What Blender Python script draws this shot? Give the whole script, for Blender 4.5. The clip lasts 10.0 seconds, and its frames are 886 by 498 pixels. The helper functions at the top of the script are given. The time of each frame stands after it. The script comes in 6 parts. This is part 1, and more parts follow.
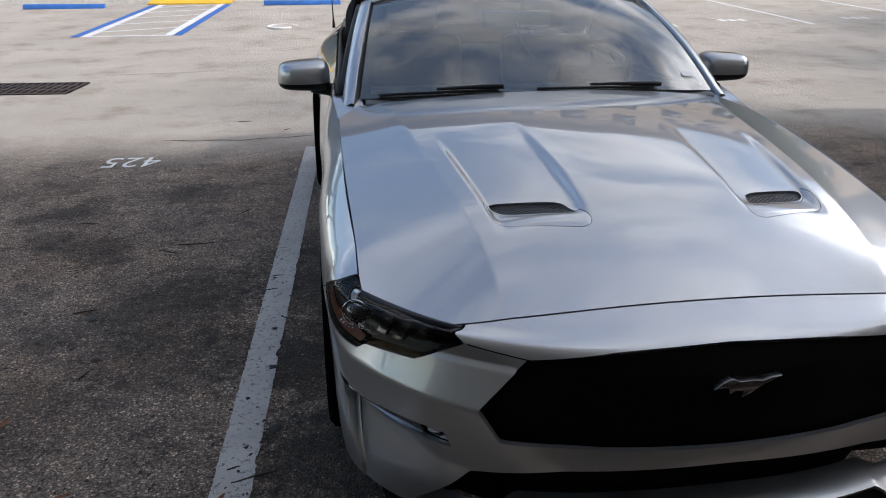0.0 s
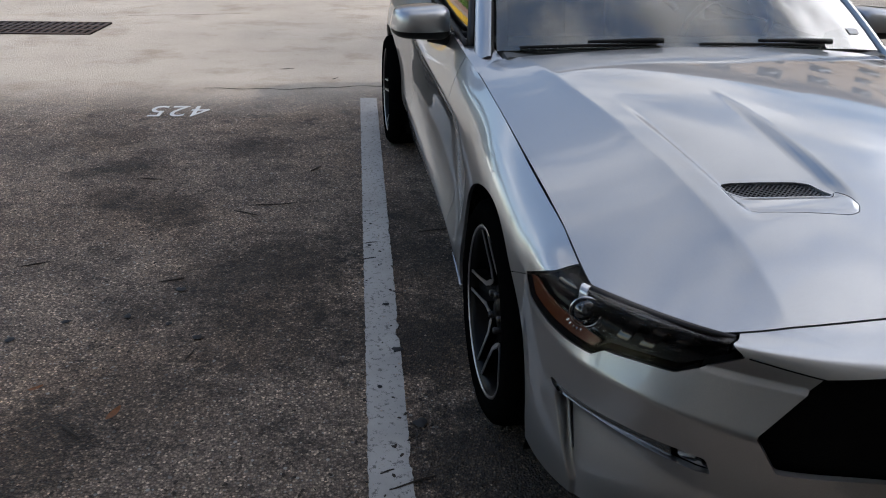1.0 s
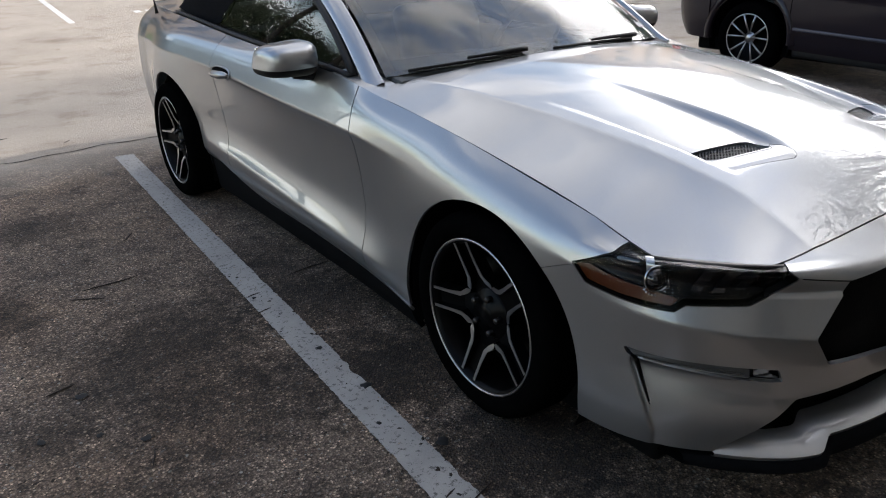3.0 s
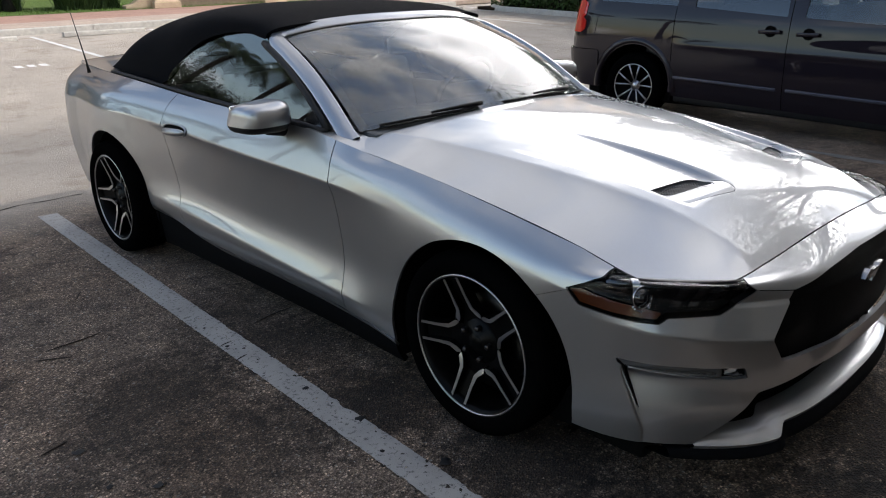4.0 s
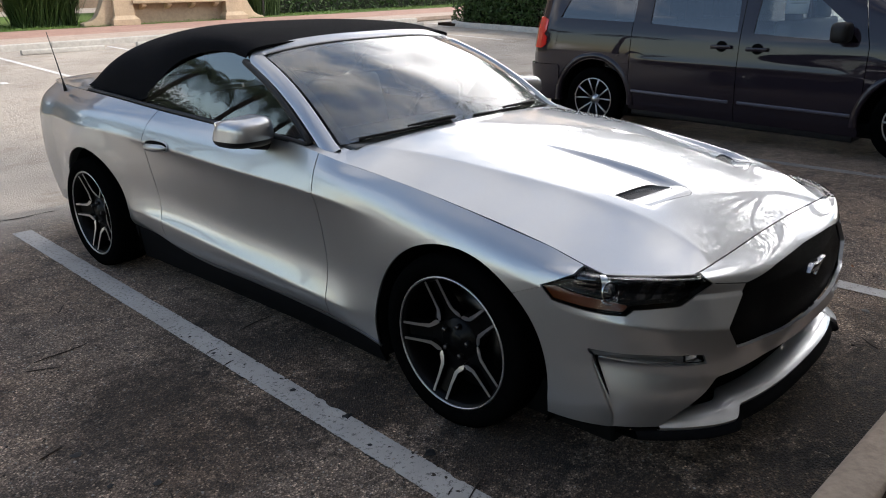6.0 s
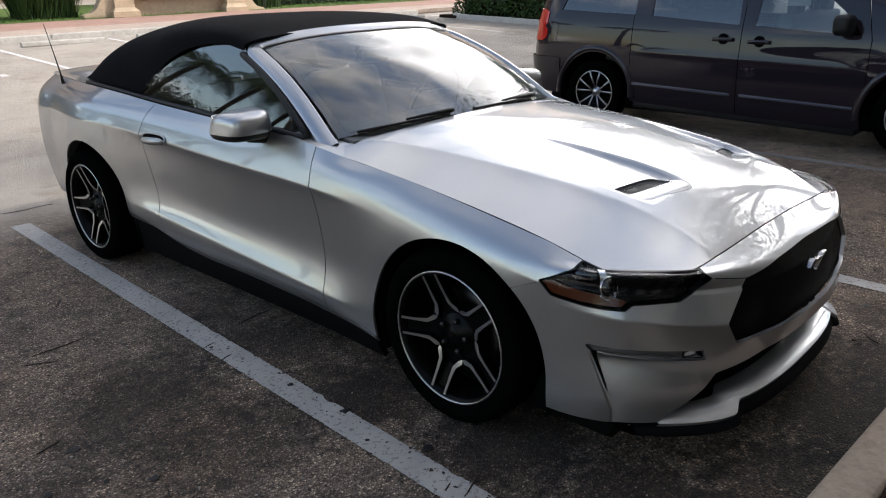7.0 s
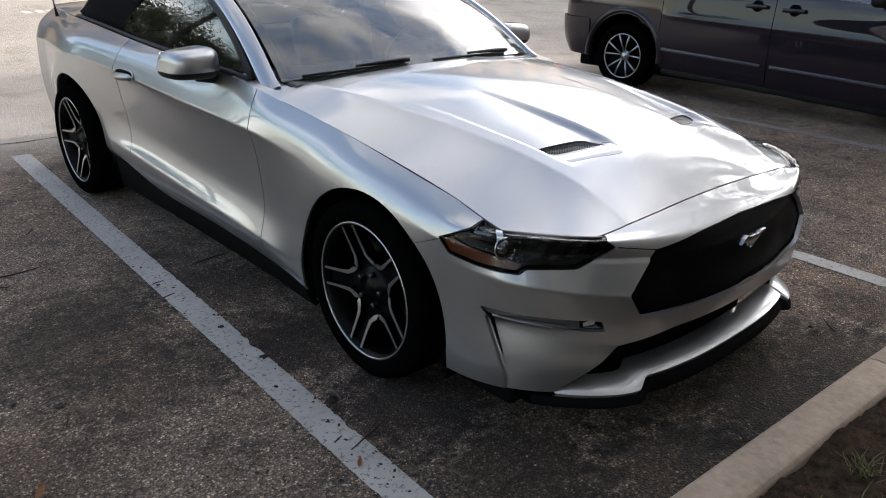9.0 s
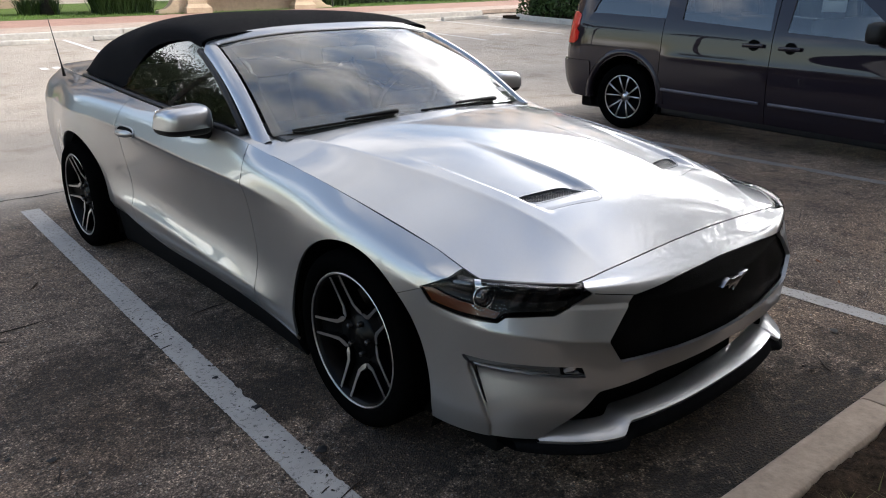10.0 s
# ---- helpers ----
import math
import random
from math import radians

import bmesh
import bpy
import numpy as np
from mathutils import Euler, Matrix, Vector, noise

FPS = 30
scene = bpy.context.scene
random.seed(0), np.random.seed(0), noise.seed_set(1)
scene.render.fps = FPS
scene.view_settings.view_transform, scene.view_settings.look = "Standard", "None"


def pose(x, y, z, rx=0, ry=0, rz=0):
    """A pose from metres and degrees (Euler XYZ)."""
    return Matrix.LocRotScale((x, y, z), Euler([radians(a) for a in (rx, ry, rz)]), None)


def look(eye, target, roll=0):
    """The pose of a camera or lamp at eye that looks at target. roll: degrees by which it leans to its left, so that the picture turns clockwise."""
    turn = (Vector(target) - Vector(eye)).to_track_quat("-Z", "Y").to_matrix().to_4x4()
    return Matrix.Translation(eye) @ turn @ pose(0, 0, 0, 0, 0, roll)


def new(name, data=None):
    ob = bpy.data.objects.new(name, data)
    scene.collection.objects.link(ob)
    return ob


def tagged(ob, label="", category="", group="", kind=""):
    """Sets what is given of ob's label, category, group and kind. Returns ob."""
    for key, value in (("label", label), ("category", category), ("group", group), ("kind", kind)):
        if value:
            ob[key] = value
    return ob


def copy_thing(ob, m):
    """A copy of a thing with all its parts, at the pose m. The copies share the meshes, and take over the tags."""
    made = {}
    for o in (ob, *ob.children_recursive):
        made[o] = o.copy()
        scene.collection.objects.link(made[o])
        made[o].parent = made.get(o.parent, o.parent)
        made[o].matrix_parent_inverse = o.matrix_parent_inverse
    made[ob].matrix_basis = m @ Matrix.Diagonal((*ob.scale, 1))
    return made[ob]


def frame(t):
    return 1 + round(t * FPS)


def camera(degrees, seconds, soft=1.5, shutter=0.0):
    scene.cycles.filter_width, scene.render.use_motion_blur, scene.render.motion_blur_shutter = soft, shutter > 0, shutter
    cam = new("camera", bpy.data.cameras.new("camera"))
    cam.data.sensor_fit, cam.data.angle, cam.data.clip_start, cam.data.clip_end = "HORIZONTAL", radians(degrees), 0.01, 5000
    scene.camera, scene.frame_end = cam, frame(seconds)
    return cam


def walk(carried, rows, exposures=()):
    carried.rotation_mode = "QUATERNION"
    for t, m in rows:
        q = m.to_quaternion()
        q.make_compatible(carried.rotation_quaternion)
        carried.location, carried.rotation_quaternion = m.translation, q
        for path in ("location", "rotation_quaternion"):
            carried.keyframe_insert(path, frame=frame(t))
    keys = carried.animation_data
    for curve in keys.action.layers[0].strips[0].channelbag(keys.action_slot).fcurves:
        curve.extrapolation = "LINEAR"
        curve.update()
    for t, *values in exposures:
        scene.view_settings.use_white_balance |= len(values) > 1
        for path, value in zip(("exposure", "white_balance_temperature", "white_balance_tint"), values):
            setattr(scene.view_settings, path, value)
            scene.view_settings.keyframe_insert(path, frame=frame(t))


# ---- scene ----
cam = camera(60.5, 10.0, 1.05)
PATH = [
    (0, (-0.822, -2.21, 1.412), (-0.547, -0.364, 0.694), 0.0),
    (0.5, (-1.009, -2.049, 1.387), (-0.754, -0.209, 0.646), 1.9),
    (1, (-1.278, -1.842, 1.367), (-0.99, -0.048, 0.531), 1.5),
    (1.5, (-1.483, -1.663, 1.318), (-1.21, 0.117, 0.449), 2.3),
    (2, (-1.701, -1.559, 1.344), (-1.179, 0.155, 0.456), 4.5),
    (2.5, (-2.021, -1.593, 1.383), (-1.103, 0.0, 0.596), 2.0),
    (2.7, (-2.015, -1.594, 1.364), (-1.047, -0.034, 0.572), 0.1),
    (3.8, (-2.411, -1.573, 1.446), (-1.133, -0.19, 0.773), -1.8),
    (4, (-2.457, -1.562, 1.447), (-1.151, -0.205, 0.775), -1.3),
    (4.5, (-2.543, -1.599, 1.458), (-1.192, -0.301, 0.757), -1.4),
    (5, (-2.6, -1.634, 1.468), (-1.225, -0.34, 0.809), -1.4),
    (5.5, (-2.619, -1.642, 1.471), (-1.234, -0.346, 0.837), -1.4),
    (7, (-2.596, -1.637, 1.471), (-1.221, -0.342, 0.814), -1.4),
    (7.5, (-2.578, -1.654, 1.467), (-1.175, -0.397, 0.794), -1.4),
    (8, (-2.556, -1.732, 1.455), (-1.148, -0.522, 0.712), -0.2),
    (8.5, (-2.457, -1.808, 1.434), (-1.148, -0.524, 0.635), -0.2),
    (9, (-2.235, -1.918, 1.424), (-0.985, -0.55, 0.672), 1.0),
    (9.5, (-2.168, -1.993, 1.456), (-0.95, -0.579, 0.738), -0.5),
    (10, (-2.174, -2.006, 1.463), (-0.931, -0.582, 0.81), -0.7),
]
walk(cam, [(t, look(eye, target, roll)) for t, eye, target, roll in PATH],
     [(0, -0.28, 6250, 13), (1, -0.26, 6350, 13), (2, 0.07, 6580, 13), (4, -0.27, 6580, 13), (5.5, -0.13, 6620, 13), (7, -0.10, 6640, 13), (8.5, 0.13, 6680, 13), (10, 0.06, 6590, 13)])

# ---- world ----
SUN_AZ, SUN_EL = radians(120), radians(38)      # like a compass, from +y towards +x
world = bpy.data.worlds.new("sky")
scene.world = world
world.use_nodes = True
wn, wl = world.node_tree.nodes, world.node_tree.links
wn.clear()
w_out = wn.new("ShaderNodeOutputWorld")
w_bg = wn.new("ShaderNodeBackground")
w_sky = wn.new("ShaderNodeTexSky")
w_sky.sky_type, w_sky.sun_disc = "NISHITA", False
w_sky.dust_density, w_sky.air_density = 0.9, 1.3
w_sky.sun_elevation, w_sky.sun_rotation = SUN_EL, SUN_AZ
w_co = wn.new("ShaderNodeTexCoord")
w_map = wn.new("ShaderNodeMapping")
w_map.inputs["Scale"].default_value = (1.0, 1.0, 2.2)
w_noise = wn.new("ShaderNodeTexNoise")
w_noise.inputs["Scale"].default_value = 2.6
w_noise.inputs["Detail"].default_value = 7.0
w_noise.inputs["Roughness"].default_value = 0.58
w_ramp = wn.new("ShaderNodeValToRGB")
w_ramp.color_ramp.elements[0].position = 0.46
w_ramp.color_ramp.elements[1].position = 0.62
w_mix = wn.new("ShaderNodeMix")
w_mix.data_type = "RGBA"
# clouds: lit like the sky behind them, only brighter and whiter
w_bw = wn.new("ShaderNodeRGBToBW")
w_lift = wn.new("ShaderNodeMath")
w_lift.operation = "MULTIPLY_ADD"
w_lift.inputs[2].default_value = 4.4
w_shade = wn.new("ShaderNodeTexNoise")
w_shade.inputs["Scale"].default_value, w_shade.inputs["Detail"].default_value = 5.5, 5.0
w_shr = wn.new("ShaderNodeMapRange")
w_shr.inputs["From Min"].default_value, w_shr.inputs["From Max"].default_value = 0.35, 0.65
w_shr.inputs["To Min"].default_value, w_shr.inputs["To Max"].default_value = 0.65, 1.15
w_cl = wn.new("ShaderNodeMath")
w_cl.operation = "MULTIPLY"
wl.new(w_co.outputs["Generated"], w_map.inputs["Vector"])
wl.new(w_map.outputs["Vector"], w_noise.inputs["Vector"])
wl.new(w_map.outputs["Vector"], w_shade.inputs["Vector"])
w_xyz = wn.new("ShaderNodeSeparateXYZ")           # the cover clears towards the west
w_cover = wn.new("ShaderNodeMath")
w_cover.operation = "MULTIPLY_ADD"
w_cover.inputs[1].default_value = 0.11
wl.new(w_co.outputs["Generated"], w_xyz.inputs["Vector"])
wl.new(w_xyz.outputs["X"], w_cover.inputs[0])
wl.new(w_noise.outputs["Fac"], w_cover.inputs[2])
wl.new(w_cover.outputs[0], w_ramp.inputs["Fac"])
wl.new(w_shade.outputs["Fac"], w_shr.inputs["Value"])
wl.new(w_sky.outputs["Color"], w_bw.inputs["Color"])
wl.new(w_bw.outputs["Val"], w_lift.inputs[0])
wl.new(w_lift.outputs[0], w_cl.inputs[0])
wl.new(w_shr.outputs["Result"], w_cl.inputs[1])
# bright bank added to the unseen sky, for glare in bonnet and windscreen
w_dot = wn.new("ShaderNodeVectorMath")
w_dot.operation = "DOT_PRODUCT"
BANK_AZ, BANK_EL = radians(70), radians(23)     # set where bonnet and windscreen mirror white sky
w_dot.inputs[1].default_value = (math.sin(BANK_AZ) * math.cos(BANK_EL), math.cos(BANK_AZ) * math.cos(BANK_EL), math.sin(BANK_EL))
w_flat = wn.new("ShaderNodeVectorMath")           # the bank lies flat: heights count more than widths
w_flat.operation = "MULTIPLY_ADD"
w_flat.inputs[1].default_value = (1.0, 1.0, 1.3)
w_flat.inputs[2].default_value = (0.0, 0.0, -0.3 * math.sin(BANK_EL))
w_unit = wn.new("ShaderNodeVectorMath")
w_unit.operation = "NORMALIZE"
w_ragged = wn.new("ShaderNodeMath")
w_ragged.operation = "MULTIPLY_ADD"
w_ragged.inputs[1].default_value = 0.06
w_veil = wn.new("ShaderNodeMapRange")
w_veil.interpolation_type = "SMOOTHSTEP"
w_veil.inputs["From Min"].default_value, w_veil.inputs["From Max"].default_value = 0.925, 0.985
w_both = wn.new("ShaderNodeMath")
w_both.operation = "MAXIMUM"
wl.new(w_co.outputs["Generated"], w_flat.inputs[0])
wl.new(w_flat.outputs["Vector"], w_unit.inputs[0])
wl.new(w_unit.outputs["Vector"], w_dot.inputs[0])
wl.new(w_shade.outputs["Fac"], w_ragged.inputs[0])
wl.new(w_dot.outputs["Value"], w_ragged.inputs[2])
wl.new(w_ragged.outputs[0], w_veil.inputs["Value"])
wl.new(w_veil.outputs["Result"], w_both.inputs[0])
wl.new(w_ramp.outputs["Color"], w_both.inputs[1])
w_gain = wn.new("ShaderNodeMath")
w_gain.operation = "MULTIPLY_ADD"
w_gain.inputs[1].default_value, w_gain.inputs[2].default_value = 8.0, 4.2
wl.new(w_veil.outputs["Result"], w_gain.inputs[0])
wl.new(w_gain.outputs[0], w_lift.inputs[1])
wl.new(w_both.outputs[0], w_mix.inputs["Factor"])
w_blue = wn.new("ShaderNodeVectorMath")           # clear sky between the clouds
w_blue.operation = "MULTIPLY"
w_blue.inputs[1].default_value = (1.86, 1.90, 1.94)
wl.new(w_sky.outputs["Color"], w_blue.inputs[0])
wl.new(w_blue.outputs["Vector"], w_mix.inputs["A"])
wl.new(w_cl.outputs[0], w_mix.inputs["B"])
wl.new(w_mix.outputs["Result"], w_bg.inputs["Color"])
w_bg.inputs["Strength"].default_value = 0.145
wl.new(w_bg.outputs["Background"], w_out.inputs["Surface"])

sun = new("sun", bpy.data.lights.new("sun", "SUN"))
sun.data.energy, sun.data.angle, sun.data.color = 4.0, radians(2.0), (1.0, 0.95, 0.87)
sun_way = Vector((math.sin(SUN_AZ) * math.cos(SUN_EL), math.cos(SUN_AZ) * math.cos(SUN_EL), math.sin(SUN_EL)))
sun.matrix_world = look(sun_way * 60, (0, 0, 0))
scene.view_settings.exposure = 0.0

# ---- materials ----
def material(name, base, rough=0.5, metal=0.0, coat=0.0, coat_rough=0.03, spec=0.5, transmission=0.0, ior=1.45):
    m = bpy.data.materials.new(name)
    m.use_nodes = True
    b = m.node_tree.nodes["Principled BSDF"]
    b.inputs["Base Color"].default_value = (*base, 1)
    b.inputs["Roughness"].default_value = rough
    b.inputs["Metallic"].default_value = metal
    b.inputs["Coat Weight"].default_value = coat
    b.inputs["Coat Roughness"].default_value = coat_rough
    b.inputs["Specular IOR Level"].default_value = spec
    b.inputs["Transmission Weight"].default_value = transmission
    b.inputs["IOR"].default_value = ior
    return m


def node(m, kind, **values):
    n = m.node_tree.nodes.new(kind)
    for key, value in values.items():
        n.inputs[key.replace("_", " ")].default_value = value
    return n


def link(m, a, b):
    m.node_tree.links.new(a, b)


def principled(m):
    return m.node_tree.nodes["Principled BSDF"]


def place_node(m):
    """World position, as texture coordinates in metres."""
    return node(m, "ShaderNodeNewGeometry").outputs["Position"]


def noise_ramp(m, scale, low, high, lo_col, hi_col, detail=6.0, rough=0.6, vector=None):
    n = node(m, "ShaderNodeTexNoise", Scale=scale, Detail=detail, Roughness=rough)
    link(m, vector or place_node(m), n.inputs["Vector"])
    r = node(m, "ShaderNodeValToRGB")
    r.color_ramp.elements[0].position, r.color_ramp.elements[1].position = low, high
    r.color_ramp.elements[0].color, r.color_ramp.elements[1].color = (*lo_col, 1), (*hi_col, 1)
    link(m, n.outputs["Fac"], r.inputs["Fac"])
    return r.outputs["Color"]


def mix(m, fac, a, b, blend="MIX"):
    x = node(m, "ShaderNodeMix")
    x.data_type, x.blend_type = "RGBA", blend
    for socket, value in (("Factor", fac), ("A", a), ("B", b)):
        if isinstance(value, (int, float)):
            x.inputs[socket].default_value = value
        elif isinstance(value, tuple):
            x.inputs[socket].default_value = (*value, 1)
        else:
            link(m, value, x.inputs[socket])
    return x.outputs["Result"]


def bump(m, height, strength, distance):
    b = node(m, "ShaderNodeBump", Strength=strength, Distance=distance)
    link(m, height, b.inputs["Height"])
    link(m, b.outputs["Normal"], principled(m).inputs["Normal"])
    return b


def grained(name, base, rough, scale, spread=0.25, relief=0.0, relief_scale=None, **more):
    """A surface with grain at one scale and blotches at a larger one."""
    m = material(name, base, rough, **more)
    dark, light = tuple(c * (1 - spread) for c in base), tuple(min(1, c * (1 + spread)) for c in base)
    fine = noise_ramp(m, scale, 0.3, 0.7, dark, light)
    broad = noise_ramp(m, scale / 9, 0.35, 0.7, (0.8, 0.8, 0.8), (1, 1, 1), detail=4)
    link(m, mix(m, 1.0, fine, broad, "MULTIPLY"), principled(m).inputs["Base Color"])
    if relief:
        n = node(m, "ShaderNodeTexNoise", Scale=relief_scale or scale * 2, Detail=5)
        link(m, place_node(m), n.inputs["Vector"])
        bump(m, n.outputs["Fac"], 0.6, relief)
    return m


# asphalt: worn stalls, lane painted paler from the shade's edge on, stones, oil
ASPHALT = material("asphalt", (0.2, 0.19, 0.18), 0.85)
a_pos = place_node(ASPHALT)
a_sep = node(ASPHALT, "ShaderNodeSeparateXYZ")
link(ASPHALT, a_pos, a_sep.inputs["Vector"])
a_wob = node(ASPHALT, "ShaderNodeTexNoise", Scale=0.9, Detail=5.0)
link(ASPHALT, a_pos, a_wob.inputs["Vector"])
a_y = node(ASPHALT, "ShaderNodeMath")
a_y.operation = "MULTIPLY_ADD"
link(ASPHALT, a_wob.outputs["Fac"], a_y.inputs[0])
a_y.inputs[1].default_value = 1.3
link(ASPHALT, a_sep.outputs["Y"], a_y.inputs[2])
# pale tone put into the colour where the sunlit lane begins
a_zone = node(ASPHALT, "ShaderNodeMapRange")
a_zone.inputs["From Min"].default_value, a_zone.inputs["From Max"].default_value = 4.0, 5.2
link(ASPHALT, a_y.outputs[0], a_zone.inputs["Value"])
a_vor = node(ASPHALT, "ShaderNodeTexVoronoi", Scale=150.0)
link(ASPHALT, a_pos, a_vor.inputs["Vector"])
a_vsep = node(ASPHALT, "ShaderNodeSeparateColor")
link(ASPHALT, a_vor.outputs["Color"], a_vsep.inputs["Color"])
a_stone = node(ASPHALT, "ShaderNodeValToRGB")
els = a_stone.color_ramp.elements
els[0].position, els[0].color = 0.0, (0.050, 0.044, 0.040, 1)
els[1].position, els[1].color = 1.0, (0.49, 0.455, 0.405, 1)
e = els.new(0.62)
e.color = (0.150, 0.135, 0.122, 1)
e = els.new(0.90)
e.color = (0.220, 0.200, 0.180, 1)
link(ASPHALT, a_vsep.outputs["Red"], a_stone.inputs["Fac"])
a_blot = noise_ramp(ASPHALT, 2.1, 0.36, 0.62, (0.62, 0.59, 0.57), (1.25, 1.20, 1.14), detail=7, rough=0.65)
a_edge = node(ASPHALT, "ShaderNodeValToRGB")                       # dark binder between the stones
a_edge.color_ramp.elements[0].position, a_edge.color_ramp.elements[0].color = 0.30, (1.15, 1.15, 1.15, 1)
a_edge.color_ramp.elements[1].position, a_edge.color_ramp.elements[1].color = 0.62, (0.62, 0.61, 0.60, 1)
link(ASPHALT, a_vor.outputs["Distance"], a_edge.inputs["Fac"])
a_near = mix(ASPHALT, 1.0, mix(ASPHALT, 1.0, a_stone.outputs["Color"], a_edge.outputs["Color"], "MULTIPLY"), a_blot, "MULTIPLY")
a_crumb = noise_ramp(ASPHALT, 17.0, 0.37, 0.42, (0.40, 0.38, 0.36), (1, 1, 1), detail=9, rough=0.72)
a_near = mix(ASPHALT, 0.6, a_near, a_crumb, "MULTIPLY")
a_damp = noise_ramp(ASPHALT, 5.5, 0.40, 0.48, (0.46, 0.43, 0.40), (1.30, 1.25, 1.18), detail=10, rough=0.74)
a_near = mix(ASPHALT, 0.65, a_near, a_damp, "MULTIPLY")
a_chip = noise_ramp(ASPHALT, 110.0, 0.64, 0.69, (1, 1, 1), (1.45, 1.40, 1.34), detail=4, rough=0.6)
a_near = mix(ASPHALT, 0.8, a_near, a_chip, "MULTIPLY")
a_warm = noise_ramp(ASPHALT, 1.1, 0.45, 0.65, (1.31, 1.17, 1.08), (1.42, 1.20, 1.04), detail=3)
a_near = mix(ASPHALT, 1.0, a_near, a_warm, "MULTIPLY")
# scattered pale pebbles
for p_scale, p_rare in ((48.0, 0.86), (85.0, 0.80)):
    a_peb = node(ASPHALT, "ShaderNodeTexVoronoi", Scale=p_scale)
    link(ASPHALT, a_pos, a_peb.inputs["Vector"])
    a_pc = node(ASPHALT, "ShaderNodeSeparateColor")
    link(ASPHALT, a_peb.outputs["Color"], a_pc.inputs["Color"])
    a_rare = node(ASPHALT, "ShaderNodeMath")
    a_rare.operation = "GREATER_THAN"
    a_rare.inputs[1].default_value = p_rare
    link(ASPHALT, a_pc.outputs["Green"], a_rare.inputs[0])
    a_core = node(ASPHALT, "ShaderNodeMapRange")
    a_core.inputs["From Min"].default_value, a_core.inputs["From Max"].default_value = 0.30, 0.20
    link(ASPHALT, a_peb.outputs["Distance"], a_core.inputs["Value"])
    a_pm = node(ASPHALT, "ShaderNodeMath")
    a_pm.operation = "MULTIPLY"
    link(ASPHALT, a_rare.outputs[0], a_pm.inputs[0])
    link(ASPHALT, a_core.outputs["Result"], a_pm.inputs[1])
    a_near = mix(ASPHALT, a_pm.outputs[0], a_near, mix(ASPHALT, a_pc.outputs["Blue"], (0.17, 0.155, 0.14), (0.35, 0.325, 0.29)))
# old oil and rubber stains; those along the car also paint in its shade
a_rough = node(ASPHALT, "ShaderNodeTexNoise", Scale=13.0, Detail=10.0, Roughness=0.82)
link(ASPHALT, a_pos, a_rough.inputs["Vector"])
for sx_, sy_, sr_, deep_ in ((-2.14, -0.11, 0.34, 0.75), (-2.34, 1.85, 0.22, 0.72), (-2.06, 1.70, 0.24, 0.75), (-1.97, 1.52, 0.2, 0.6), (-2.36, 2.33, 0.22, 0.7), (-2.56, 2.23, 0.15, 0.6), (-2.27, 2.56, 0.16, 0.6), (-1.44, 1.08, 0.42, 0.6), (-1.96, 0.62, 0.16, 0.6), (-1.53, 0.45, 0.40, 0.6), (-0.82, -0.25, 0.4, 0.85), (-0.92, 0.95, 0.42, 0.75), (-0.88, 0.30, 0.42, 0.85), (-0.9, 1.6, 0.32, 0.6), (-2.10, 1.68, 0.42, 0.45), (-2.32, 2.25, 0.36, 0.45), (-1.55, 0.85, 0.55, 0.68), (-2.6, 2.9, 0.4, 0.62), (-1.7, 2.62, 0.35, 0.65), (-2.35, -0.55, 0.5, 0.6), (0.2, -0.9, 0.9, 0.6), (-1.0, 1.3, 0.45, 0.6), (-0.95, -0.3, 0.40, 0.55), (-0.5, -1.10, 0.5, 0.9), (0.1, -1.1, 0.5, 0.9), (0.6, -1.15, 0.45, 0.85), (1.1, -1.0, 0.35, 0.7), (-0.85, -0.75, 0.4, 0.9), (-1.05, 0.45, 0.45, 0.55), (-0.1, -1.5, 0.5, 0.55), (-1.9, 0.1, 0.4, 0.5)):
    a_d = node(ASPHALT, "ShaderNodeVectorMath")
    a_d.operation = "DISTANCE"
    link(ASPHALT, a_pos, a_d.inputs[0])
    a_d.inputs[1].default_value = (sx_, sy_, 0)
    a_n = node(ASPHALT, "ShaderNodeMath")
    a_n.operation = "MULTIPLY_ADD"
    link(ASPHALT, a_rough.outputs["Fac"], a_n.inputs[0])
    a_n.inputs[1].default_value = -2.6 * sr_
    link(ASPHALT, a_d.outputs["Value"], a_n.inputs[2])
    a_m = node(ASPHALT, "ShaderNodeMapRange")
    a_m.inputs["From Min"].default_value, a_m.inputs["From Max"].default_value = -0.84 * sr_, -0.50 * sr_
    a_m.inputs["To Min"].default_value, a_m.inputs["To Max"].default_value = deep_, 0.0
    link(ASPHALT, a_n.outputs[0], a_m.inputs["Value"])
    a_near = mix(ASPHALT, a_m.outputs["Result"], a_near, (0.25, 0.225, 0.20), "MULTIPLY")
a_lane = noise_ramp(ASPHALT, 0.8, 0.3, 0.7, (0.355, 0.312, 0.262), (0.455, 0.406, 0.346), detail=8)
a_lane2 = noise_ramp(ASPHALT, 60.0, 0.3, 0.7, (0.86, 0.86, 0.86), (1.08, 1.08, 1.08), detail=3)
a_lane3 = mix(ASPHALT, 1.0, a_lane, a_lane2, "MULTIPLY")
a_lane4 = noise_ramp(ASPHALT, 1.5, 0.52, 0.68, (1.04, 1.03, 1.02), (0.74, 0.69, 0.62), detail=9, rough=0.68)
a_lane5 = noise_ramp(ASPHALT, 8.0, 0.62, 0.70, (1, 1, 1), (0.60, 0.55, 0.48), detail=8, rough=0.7)
